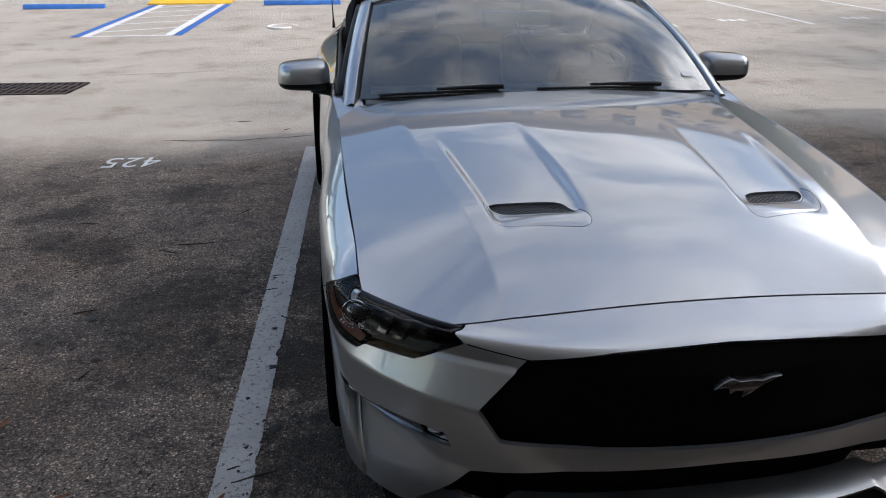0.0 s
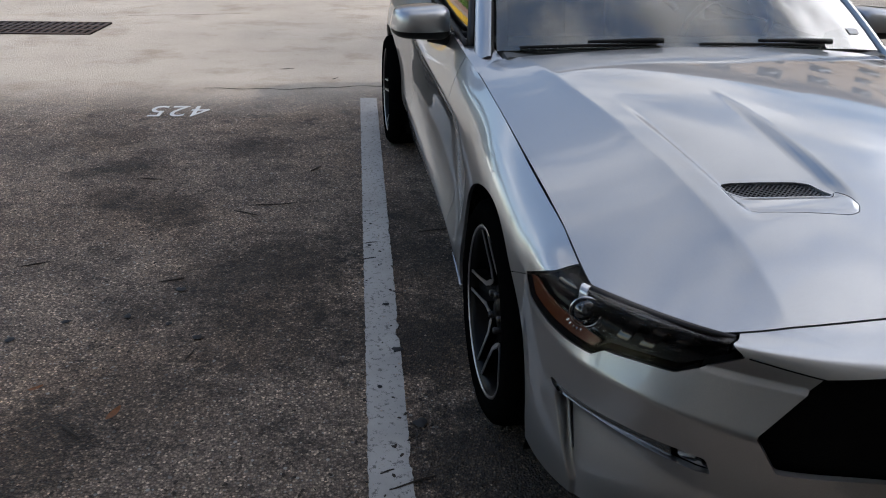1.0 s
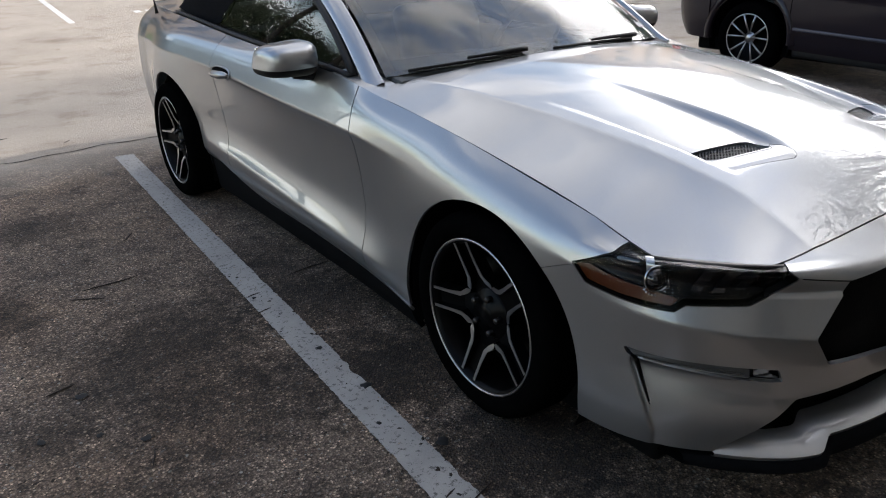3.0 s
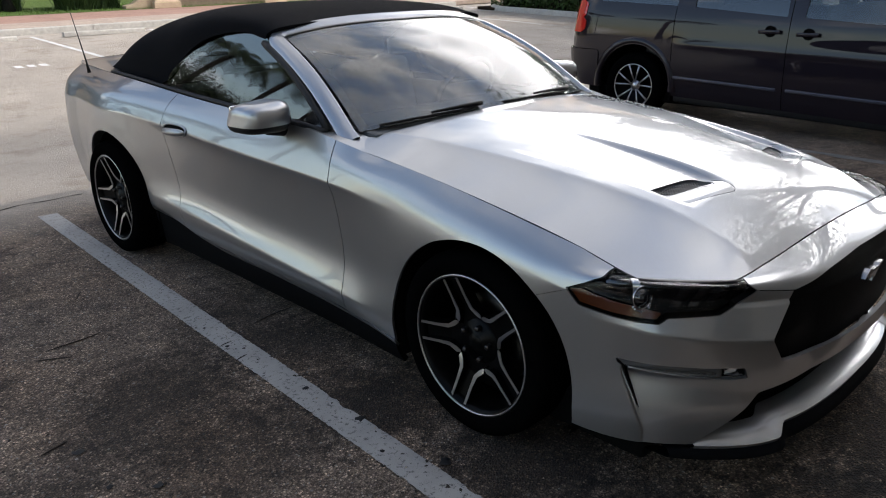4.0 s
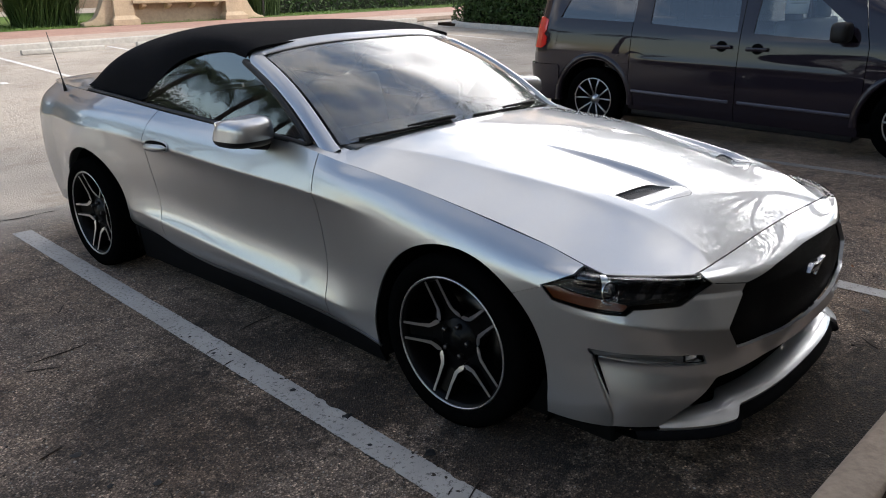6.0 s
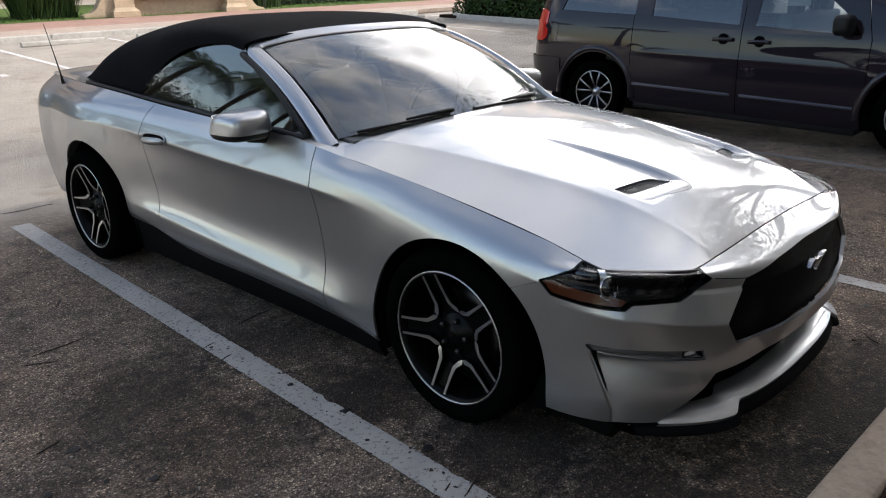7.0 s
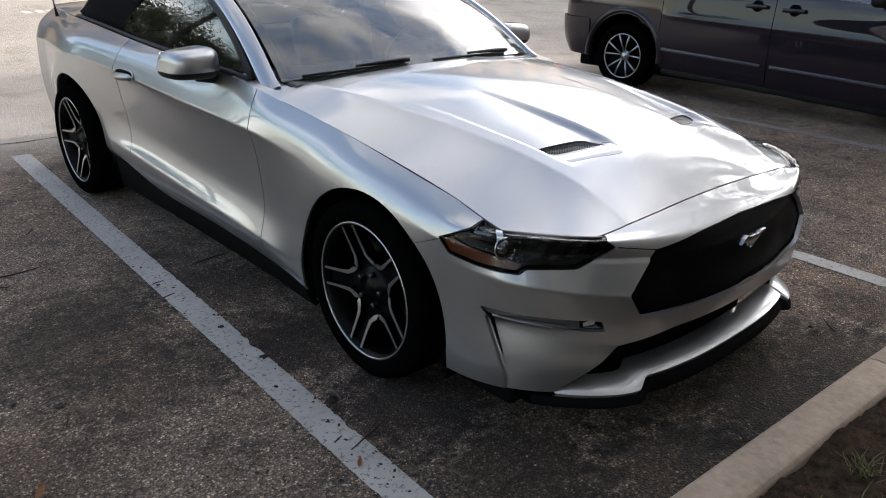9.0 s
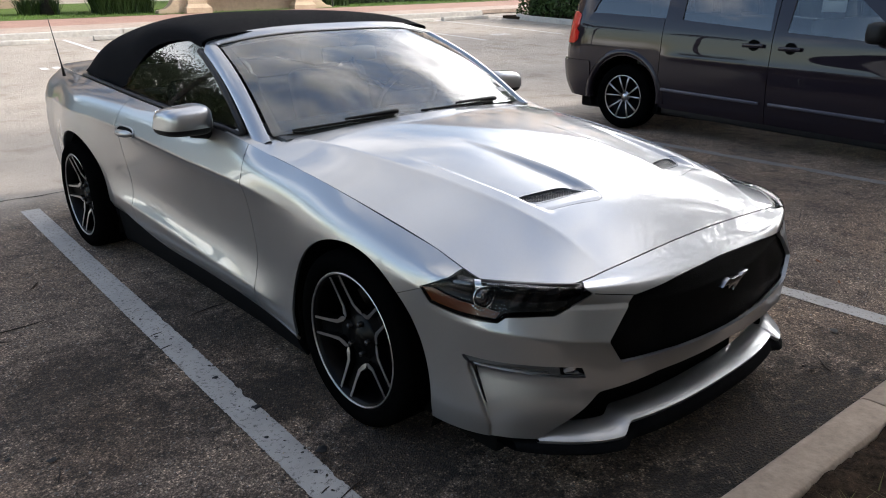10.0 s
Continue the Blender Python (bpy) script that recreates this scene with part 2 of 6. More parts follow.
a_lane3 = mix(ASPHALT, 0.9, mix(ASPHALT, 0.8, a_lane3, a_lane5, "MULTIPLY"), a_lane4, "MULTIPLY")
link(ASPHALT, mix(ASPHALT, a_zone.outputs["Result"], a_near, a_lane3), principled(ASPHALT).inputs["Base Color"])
bump(ASPHALT, a_vor.outputs["Distance"], 0.9, 0.010)

def worn_paint(name, base, wear=0.42):
    m = material(name, base, 0.7)
    under = (0.14, 0.13, 0.12)
    n1 = noise_ramp(m, 55.0, wear - 0.02, wear + 0.03, (0, 0, 0), (1, 1, 1), detail=8, rough=0.75)
    tone = noise_ramp(m, 5.0, 0.3, 0.75, tuple(c * 0.72 for c in base), base)
    link(m, mix(m, n1, under, tone), principled(m).inputs["Base Color"])
    n = node(m, "ShaderNodeTexNoise", Scale=150.0, Detail=3)
    link(m, place_node(m), n.inputs["Vector"])
    bump(m, n.outputs["Fac"], 0.4, 0.004)
    return m

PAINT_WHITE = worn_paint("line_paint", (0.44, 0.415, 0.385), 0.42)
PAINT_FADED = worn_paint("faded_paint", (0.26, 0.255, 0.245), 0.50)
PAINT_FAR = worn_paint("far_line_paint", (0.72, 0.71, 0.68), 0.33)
PAINT_BLUE = worn_paint("blue_paint", (0.03, 0.13, 0.42), 0.30)
PAINT_YELLOW = worn_paint("yellow_paint", (0.75, 0.45, 0.03), 0.30)
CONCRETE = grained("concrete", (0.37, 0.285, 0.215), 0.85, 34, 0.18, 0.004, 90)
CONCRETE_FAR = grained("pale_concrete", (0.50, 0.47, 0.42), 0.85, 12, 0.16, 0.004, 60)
MULCH = grained("soil", (0.022, 0.0145, 0.0095), 0.97, 40, 0.6, 0.006, 160, spec=0.08)
m_tone = noise_ramp(MULCH, 26.0, 0.36, 0.64, (0.008, 0.0055, 0.004), (0.050, 0.033, 0.021), detail=9, rough=0.75)
m_bits = noise_ramp(MULCH, 140.0, 0.66, 0.70, (1, 1, 1), (3.2, 3.0, 2.6), detail=3)
link(MULCH, mix(MULCH, 1.0, m_tone, m_bits, "MULTIPLY"), principled(MULCH).inputs["Base Color"])
GRASS_SOIL = grained("turf", (0.075, 0.13, 0.016), 0.9, 30, 0.45, 0.02, 70)
STUCCO = grained("cream_stucco", (0.50, 0.385, 0.26), 0.85, 20, 0.1, 0.003, 80)
BLOCK_STUCCO = grained("pale_cream_stucco", (0.66, 0.59, 0.50), 0.85, 8, 0.12)
STUCCO_DARK = grained("tan_stucco", (0.36, 0.27, 0.19), 0.85, 8, 0.15)
PAVER = grained("pink_paver", (0.36, 0.215, 0.165), 0.85, 16, 0.2, 0.003, 60)
PAVER_PALE = grained("buff_paver", (0.42, 0.33, 0.265), 0.85, 16, 0.2, 0.003, 60)
LEAF_DARK = grained("hedge_leaf", (0.040, 0.082, 0.016), 0.6, 14, 0.5)
LEAF_REED = grained("reed_leaf", (0.040, 0.075, 0.018), 0.6, 14, 0.4)
# bark and leaf darkened in colour, so palms and garden trees mirror as silhouettes
PALM_BARK = grained("palm_bark", (0.026, 0.022, 0.019), 0.9, 18, 0.4)
LEAF_SILHOUETTE = grained("silhouette_leaf", (0.022, 0.036, 0.012), 0.6, 14, 0.4)
BARK = grained("bark", (0.10, 0.08, 0.06), 0.9, 18, 0.4, 0.01, 30)

# silver paint: fine flakes under a clear coat
SILVER = material("silver_paint", (0.42, 0.43, 0.44), 0.37, metal=0.92, coat=1.0, coat_rough=0.012)
principled(SILVER).inputs["Coat IOR"].default_value = 1.68
principled(SILVER).inputs["Specular Tint"].default_value = (0.60, 0.61, 0.63, 1)   # flakes darken at a flat angle
s_flake = noise_ramp(SILVER, 900.0, 0.35, 0.7, (0.34, 0.348, 0.358), (0.48, 0.49, 0.502), detail=2)
s_dust = noise_ramp(SILVER, 3.0, 0.35, 0.75, (0.93, 0.93, 0.93), (1, 1, 1), detail=6)
link(SILVER, mix(SILVER, 1.0, s_flake, s_dust, "MULTIPLY"), principled(SILVER).inputs["Base Color"])
GUNMETAL = material("charcoal_paint", (0.015, 0.0110, 0.0165), 0.5, metal=0.1, coat=0.8, coat_rough=0.012, spec=0.05)
BLACK_PLASTIC = grained("black_plastic", (0.010, 0.010, 0.011), 0.5, 120, 0.3, spec=0.3)
VENT_GREY = material("vent_mesh_grey", (0.055, 0.055, 0.058), 0.45)
SKIRT = grained("grey_black_skirt", (0.0045, 0.0047, 0.0055), 0.75, 60, 0.25, spec=0.05)
DARK = material("dark_cavity", (0.004, 0.004, 0.004), 0.9, spec=0.08)
GLOSS_BLACK = material("gloss_black", (0.003, 0.003, 0.0035), 0.25, spec=0.2)
RUBBER = grained("tyre_rubber", (0.0025, 0.0025, 0.0025), 1.0, 60, 0.3, spec=0.0)
RIM_BLACK = material("rim_black", (0.002, 0.002, 0.0022), 0.3, spec=0.10)
MACHINED = material("machined_rim_face", (0.50, 0.50, 0.51), 0.28, metal=1.0)
CHROME = material("chrome", (0.75, 0.75, 0.76), 0.08, metal=1.0)
BADGE = material("dull_chrome", (0.30, 0.30, 0.31), 0.25, metal=1.0)
STEEL = grained("brake_disc_steel", (0.07, 0.066, 0.064), 0.45, 60, 0.2, metal=1.0)
FABRIC = grained("black_canvas", (0.006, 0.006, 0.0075), 0.95, 240, 0.35, 0.0015, 900, spec=0.1)
AMBER = material("amber_lens", (0.075, 0.015, 0.002), 0.3, coat=0.3, spec=0.3)
RED_LENS = material("red_lens", (0.55, 0.02, 0.015), 0.15, coat=0.8)
LAMP_CLEAR = material("clear_lens", (0.55, 0.57, 0.60), 0.08, metal=0.6, coat=1.0)
GRILLE_BLACK = grained("grille_black", (0.002, 0.002, 0.0021), 0.6, 160, 0.3, 0.002, 220, spec=0.06)
LAMP_DIM = material("dim_reflector", (0.035, 0.036, 0.04), 0.18, metal=0.8, coat=1.0)
def clear_glass(name, tint, ior=1.5, gloss=1.0, sky_film=0.0):
    """A thin pane: tinted see-through, mirrored by Fresnel; a pale film can paint in sky haze."""
    m = bpy.data.materials.new(name)
    m.use_nodes = True
    m.node_tree.nodes.clear()
    out = node(m, "ShaderNodeOutputMaterial")
    see = node(m, "ShaderNodeBsdfTransparent", Color=(*tint, 1))
    shine = node(m, "ShaderNodeBsdfGlossy", Color=(gloss, gloss, gloss, 1), Roughness=0.008)
    fres = node(m, "ShaderNodeFresnel", IOR=ior)
    both_ = node(m, "ShaderNodeMixShader")
    link(m, fres.outputs[0], both_.inputs[0])
    link(m, see.outputs[0], both_.inputs[1])
    link(m, shine.outputs[0], both_.inputs[2])
    # pale diffuse film: lifts the windscreen as if it mirrored bright sky
    film_ = node(m, "ShaderNodeBsdfDiffuse", Color=(0.62, 0.63, 0.60, 1))
    filmed = node(m, "ShaderNodeMixShader", Fac=sky_film)
    link(m, both_.outputs[0], filmed.inputs[1])
    link(m, film_.outputs[0], filmed.inputs[2])
    link(m, filmed.outputs[0], out.inputs["Surface"])
    return m


GLASS = clear_glass("tinted_glass", (0.76, 0.86, 0.85), 1.9, sky_film=0.11)
GLASS_SIDE = clear_glass("side_glass", (0.40, 0.46, 0.47), 2.0)
CLEAR_COVER = clear_glass("clear_cover", (0.92, 0.92, 0.92), 1.22, 0.8)
GLASS_DARK = material("dark_glass", (0.012, 0.014, 0.016), 0.02, coat=1.0, spec=0.8)
LEATHER = grained("black_seat_leather", (0.035, 0.034, 0.034), 0.55, 30, 0.2)
CABIN_GREY = grained("cabin_plastic", (0.09, 0.094, 0.096), 0.7, 50, 0.2)
TRIM_GREY = grained("grey_cabin_trim", (0.40, 0.41, 0.41), 0.5, 60, 0.1)
PAPER = material("paper", (0.75, 0.75, 0.74), 0.8)
GRATE = grained("iron_grate", (0.055, 0.04, 0.035), 0.7, 30, 0.4, metal=0.4)
TWIG = grained("dry_twig", (0.035, 0.026, 0.02), 0.9, 50, 0.4)
DEAD_LEAF = grained("dead_leaf", (0.20, 0.08, 0.03), 0.8, 60, 0.35)

# near-black colour that stands for the shade inside a hedge
LEAF_CORE = material("hedge_shade", (0.010, 0.016, 0.006), 0.9)
LEAF_WEED = grained("weed_leaf", (0.11, 0.10, 0.03), 0.7, 14, 0.4)
LEAF_GRASS = grained("grass_blade", (0.10, 0.19, 0.02), 0.6, 9, 0.35)
# tan side wall; on the garden wall this darker copy paints in shade
STUCCO_TAN_SHADE = grained("tan_shaded_stucco", (0.36, 0.27, 0.19), 0.85, 10, 0.12, 0.003, 70)
MOULDING = material("dull_trim", (0.09, 0.09, 0.115), 0.35, metal=0.6)
VAN_GLASS = clear_glass("van_glass", (0.16, 0.19, 0.21), 1.95)
VAN_GLASS_FRONT = clear_glass("van_front_glass", (0.62, 0.68, 0.70), 1.85)
FOG_GLASS = material("fog_glass", (0.12, 0.125, 0.13), 0.15, metal=0.5, coat=1.0)
WALL_BACK = grained("brown_plaster", (0.16, 0.12, 0.09), 0.85, 3, 0.2)

# ---- building tools ----
def smooth_keys(keys, soft=0.05):
    """A smooth curve through (t, value) keys, flat beyond its ends; soft: how far its bends are eased."""
    t = np.array([k[0] for k in keys], float)
    v = np.array([k[1] for k in keys], float)
    d = np.diff(v) / np.diff(t)
    m = np.zeros(len(t))
    m[0], m[-1] = d[0], d[-1]
    for i in range(1, len(t) - 1):
        h0, h1 = t[i] - t[i - 1], t[i + 1] - t[i]
        m[i] = (d[i - 1] * h1 + d[i] * h0) / (h0 + h1)
    s = np.linspace(t[0], t[-1], 1200)
    i = np.clip(np.searchsorted(t, s) - 1, 0, len(t) - 2)
    h = t[i + 1] - t[i]
    q = (s - t[i]) / h
    y = ((2 * q**3 - 3 * q**2 + 1) * v[i] + (q**3 - 2 * q**2 + q) * h * m[i] + (-2 * q**3 + 3 * q**2) * v[i + 1] + (q**3 - q**2) * h * m[i + 1])
    y = eased(y, soft / (s[1] - s[0]))
    return lambda x: np.interp(np.asarray(x, float), s, y)


def eased(y, width):
    """A row of values smoothed over width samples, its ends kept in place."""
    n = int(min(max(width * 3, 1), len(y) - 1))
    k = np.exp(-0.5 * (np.arange(-n, n + 1) / max(width, 1e-6)) ** 2)
    k /= k.sum()
    y = np.asarray(y, float)
    flat = y.reshape(len(y), -1)
    pad = np.concatenate([2 * flat[:1] - flat[n:0:-1], flat, 2 * flat[-1:] - flat[-2:-n - 2:-1]])
    return np.stack([np.convolve(c, k, "valid") for c in pad.T], -1).reshape(y.shape)


def step(a, b, s):
    q = np.clip((np.asarray(s, float) - a) / (b - a), 0, 1)
    return q * q * (3 - 2 * q)


def grid_mesh(points):
    """Corners and quads of an (n, m, 3) grid."""
    n, m = points.shape[:2]
    idx = np.arange(n * m).reshape(n, m)
    quads = np.stack([idx[:-1, :-1], idx[1:, :-1], idx[1:, 1:], idx[:-1, 1:]], -1).reshape(-1, 4)
    return points.reshape(-1, 3), [tuple(q) for q in quads.tolist()]


def clip(verts, faces, side):
    """The part of a mesh where side(points) is above 0."""
    verts = np.asarray(verts, float)
    value = side(verts)
    out, cut, faces_out = list(map(tuple, verts)), {}, []
    for face in faces:
        val = [value[i] for i in face]
        if min(val) >= 0:
            faces_out.append(face)
            continue
        if max(val) <= 0:
            continue
        ring = []
        for a, b in zip(face, face[1:] + face[:1]):
            if value[a] >= 0:
                ring.append(a)
            if (value[a] >= 0) != (value[b] >= 0):
                key = (min(a, b), max(a, b))
                if key not in cut:
                    q = value[a] / (value[a] - value[b])
                    out.append(tuple(verts[a] + q * (verts[b] - verts[a])))
                    cut[key] = len(out) - 1
                ring.append(cut[key])
        if len(ring) > 2:
            faces_out.append(tuple(ring))
    used = sorted({i for f in faces_out for i in f})
    back = {i: n for n, i in enumerate(used)}
    return np.array([out[i] for i in used]).reshape(-1, 3), [tuple(back[i] for i in f) for f in faces_out]


def clips(mesh, *sides):
    for side in sides:
        mesh = clip(*mesh, side)
    return mesh


def polygon_side(points, a_of, inside=True, grow=0.0):
    """Signed distance to a closed outline in the coordinates that a_of gives; above 0 inside it (or outside)."""
    p = np.array(points, float)
    q = np.roll(p, -1, 0)

    def side(v):
        s = np.stack(a_of(v), -1)
        best, odd = np.full(len(s), 1e9), np.zeros(len(s), bool)
        for a, b in zip(p, q):
            e = b - a
            h = np.clip(((s - a) @ e) / (e @ e), 0, 1)
            best = np.minimum(best, np.hypot(*(s - a - h[:, None] * e).T))
            cross = (a[1] > s[:, 1]) != (b[1] > s[:, 1])
            with np.errstate(divide="ignore", invalid="ignore"):
                odd ^= cross & (s[:, 0] < (b[0] - a[0]) * (s[:, 1] - a[1]) / (b[1] - a[1] + 1e-12) + a[0])
        d = np.where(odd, best, -best) + grow
        return d if inside else -d
    return side


def mirrored(mesh):
    verts, faces = mesh
    return np.asarray(verts) * (-1, 1, 1), [tuple(reversed(f)) for f in faces]


def joined(*meshes):
    verts, faces, base = [], [], 0
    for v, f in meshes:
        verts.append(np.asarray(v))
        faces += [tuple(i + base for i in face) for face in f]
        base += len(v)
    return np.concatenate(verts), faces


def bm_of(mesh):
    bm = bmesh.new()
    vs = [bm.verts.new(v) for v in mesh[0]]
    for f in mesh[1]:
        try:
            bm.faces.new([vs[i] for i in f])
        except ValueError:
            pass
    return bm


def edged(mesh, depth, weld=1e-5):
    """A sheet whose rims turn inwards by depth, with sharp rims."""
    bm = bm_of(mesh)
    bmesh.ops.remove_doubles(bm, verts=bm.verts, dist=weld)
    bm.normal_update()
    rim = [e for e in bm.edges if len(e.link_faces) == 1]
    normals = {v: v.normal.copy() for e in rim for v in e.verts}
    made = bmesh.ops.extrude_edge_only(bm, edges=rim)["geom"]
    for e in rim:
        e.smooth = False
    new_verts = {v for v in made if isinstance(v, bmesh.types.BMVert)}
    for v in new_verts:
        for e in v.link_edges:
            o = e.other_vert(v)
            if o in normals:
                v.co = o.co - normals[o] * depth
                break
    return bm


def rim_wall(mesh, depth):
    """Only the inward wall round a sheet's rim."""
    bm = edged(mesh, depth)
    inner = [f for f in bm.faces if all(e.smooth for e in f.edges) or len([e for e in f.edges if len(e.link_faces) == 1]) == 0]
    bmesh.ops.delete(bm, geom=inner, context="FACES")
    return bm


def finish(bm, name, mat, smooth=True, angle=None):
    if angle is not None:
        bm.normal_update()
        for e in bm.edges:
            if len(e.link_faces) == 2 and e.calc_face_angle(0) > radians(angle):
                e.smooth = False
    me = bpy.data.meshes.new(name)
    for f in bm.faces:
        f.smooth = smooth
    bm.to_mesh(me)
    bm.free()
    for m in mat if isinstance(mat, (list, tuple)) else [mat]:
        me.materials.append(m)
    return me


def part(name, bm, mat, parent=None, label="", smooth=True, angle=None):
    """Links a bmesh as one mesh object under a thing or a part."""
    ob = new(name, finish(bm, name, mat, smooth, angle))
    if parent is not None:
        ob.parent = parent
    if label:
        tagged(ob, label)
    return ob


def thing(name, label, category, group="", kind="", at=None):
    ob = new(name)
    ob.empty_display_size = 0.2
    if at is not None:
        ob.matrix_world = at
    return tagged(ob, label, category, group, kind)


def box_bm(x0, x1, y0, y1, z0, z1, bevel=0.0, segments=2, m=None):
    bm = bmesh.new()
    bmesh.ops.create_cube(bm, size=1)
    for v in bm.verts:
        v.co = Vector((x0 + (v.co.x + 0.5) * (x1 - x0), y0 + (v.co.y + 0.5) * (y1 - y0), z0 + (v.co.z + 0.5) * (z1 - z0)))
    if bevel:
        bmesh.ops.bevel(bm, geom=list(bm.edges), offset=bevel, segments=segments, affect="EDGES", profile=0.6)
    if m is not None:
        bm.transform(m)
    return bm


def merge(*bms):
    out = bmesh.new()
    for b in bms:
        me = bpy.data.meshes.new("tmp")
        b.to_mesh(me)
        out.from_mesh(me)
        bpy.data.meshes.remove(me)
        b.free()
    return out


def prism_bm(outline, lo, hi, axis="z", bevel=0.0):
    """An outline in two axes, drawn out along the third."""
    order = {"x": lambda a, b, c: (c, a, b), "y": lambda a, b, c: (a, c, b), "z": lambda a, b, c: (a, b, c)}[axis]
    bm = bmesh.new()
    low = [bm.verts.new(order(a, b, lo)) for a, b in outline]
    high = [bm.verts.new(order(a, b, hi)) for a, b in outline]
    bm.faces.new(low)
    bm.faces.new(list(reversed(high)))
    for i in range(len(outline)):
        j = (i + 1) % len(outline)
        bm.faces.new([low[j], low[i], high[i], high[j]])
    bmesh.ops.recalc_face_normals(bm, faces=bm.faces)
    if bevel:
        bmesh.ops.bevel(bm, geom=list(bm.edges), offset=bevel, segments=2, affect="EDGES", profile=0.6)
    return bm


def lathe_bm(profile, segments=48, axis="x", closed=False):
    """A profile of (radius, along) turned round an axis."""
    bm = bmesh.new()
    rings = []
    for k in range(segments):
        a = 2 * math.pi * k / segments
        c, s = math.cos(a), math.sin(a)
        rings.append([bm.verts.new({"x": (l, r * c, r * s), "y": (r * c, l, r * s), "z": (r * c, r * s, l)}[axis]) for r, l in profile])
    n = len(profile)
    for k in range(segments):
        a, b = rings[k], rings[(k + 1) % segments]
        for i in range(n if closed else n - 1):
            j = (i + 1) % n
            bm.faces.new([a[i], a[j], b[j], b[i]])
    bmesh.ops.remove_doubles(bm, verts=bm.verts, dist=1e-6)
    bmesh.ops.recalc_face_normals(bm, faces=bm.faces)
    return bm


def tube_bm(path, radius, sides=8, taper=None):
    """A round bar along a path; taper: the radius at each point."""
    bm = bmesh.new()
    rings = []
    pts = [Vector(p) for p in path]
    for i, p in enumerate(pts):
        way = (pts[min(i + 1, len(pts) - 1)] - pts[max(i - 1, 0)]).normalized()
        turn = way.to_track_quat("Z", "Y").to_matrix()
        r = taper[i] if taper else radius
        rings.append([bm.verts.new(p + turn @ Vector((r * math.cos(2 * math.pi * k / sides), r * math.sin(2 * math.pi * k / sides), 0))) for k in range(sides)])
    for a, b in zip(rings, rings[1:]):
        for k in range(sides):
            bm.faces.new([a[k], a[(k + 1) % sides], b[(k + 1) % sides], b[k]])
    bm.faces.new(list(reversed(rings[0])))
    bm.faces.new(rings[-1])
    return bm


def sheet_bm(points, thick=0.0, flip=False):
    """A grid of points as a sheet; thick: its depth."""
    mesh = grid_mesh(np.asarray(points, float))
    if flip:
        mesh = (mesh[0], [tuple(reversed(f)) for f in mesh[1]])
    return edged(mesh, thick) if thick else bm_of(mesh)

# ---- the lot ----
LOT = radians(2.8)                               # the stalls' turn against the car


def lot(u, v):
    """From the lot's own axes (u across, v along the stalls) to the world."""
    return u * math.cos(LOT) + v * math.sin(LOT), -u * math.sin(LOT) + v * math.cos(LOT)


def ground_z(x, y):
    """The stalls are level; past the drain the lot rises away."""
    q = np.maximum(0, np.asarray(y, float) - 8.5)
    ramp = step(6.0, 13.0, y)
    return (0.037 * q * step(8.5, 10.0, y) + 0.011 * np.clip(x, -30, 40) * ramp) * (np.asarray(y) < 1e9)


def ground_sheet(name, us, vs, mat, lift, label, category, kind="structure"):
    pts = np.array([[(*lot(u, v), 0.0) for v in vs] for u in us])
    pts[..., 2] = ground_z(pts[..., 0], np.minimum(pts[..., 1], 40)) + lift
    return tagged(part(name, sheet_bm(pts), mat), label, category, kind=kind)


far_u = [-400, -150, -60, -30] + list(np.arange(-20, 30.1, 2.0)) + [40, 70, 160, 400]
far_v = [-1.12, 0, 2, 4, 6, 7, 8] + list(np.arange(8.5, 20.1, 0.75)) + [26, 34, 60, 140, 500]
far_v0 = [-400, -100, -30, -10, -4] + far_v
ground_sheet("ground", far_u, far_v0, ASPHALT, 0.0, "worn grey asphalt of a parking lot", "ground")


def flat_strip(name, u0, u1, v0, v1, mat, lift, label, category, skew=0.0, parent=None):
    """A painted strip that lies on the lot."""
    n = max(2, int((v1 - v0) / 0.4) + 1)
    k = max(2, int(abs(u1 - u0) / 0.6) + 1)
    pts = np.array([[(*lot(u + skew * (v - v0), v), 0.0) for v in np.linspace(v0, v1, n)] for u in np.linspace(u0, u1, k)])
    pts[..., 2] = ground_z(pts[..., 0], pts[..., 1]) + lift
    ob = part(name, sheet_bm(pts), mat, parent)
    return ob if parent else tagged(ob, label, category, group="stall lines", kind="structure")


near_line = "worn white stall line painted on asphalt"


def worn_strip(u0, u1, v0, v1, mat, bites, seed, drift=0.0):
    """A painted line with ragged edges and a few bites out of them."""
    rng = np.random.default_rng(seed)
    rows, lo_, hi_ = [], 0.0, 0.0
    for v in np.arange(v0, v1 + 0.001, 0.008):
        lo_, hi_ = 0.4 * lo_ + rng.normal(0, 0.0009), 0.4 * hi_ + rng.normal(0, 0.0009)
        left, right = u0 + lo_ + 1.65 * drift * (v1 - v), u1 + hi_ + drift * (v1 - v)
        for bv, size, deep in bites:
            cut = abs(deep) * max(0.0, 1 - ((v - bv) / size) ** 2)
            if deep > 0:
                right -= cut
            else:
                left += cut
        rows.append([(*lot(u, v), 0.004) for u in np.linspace(left, right, 3)])
    return tagged(part("stall_line", sheet_bm(np.swapaxes(np.array(rows), 0, 1)), mat), near_line, "road marking", group="stall lines", kind="structure")


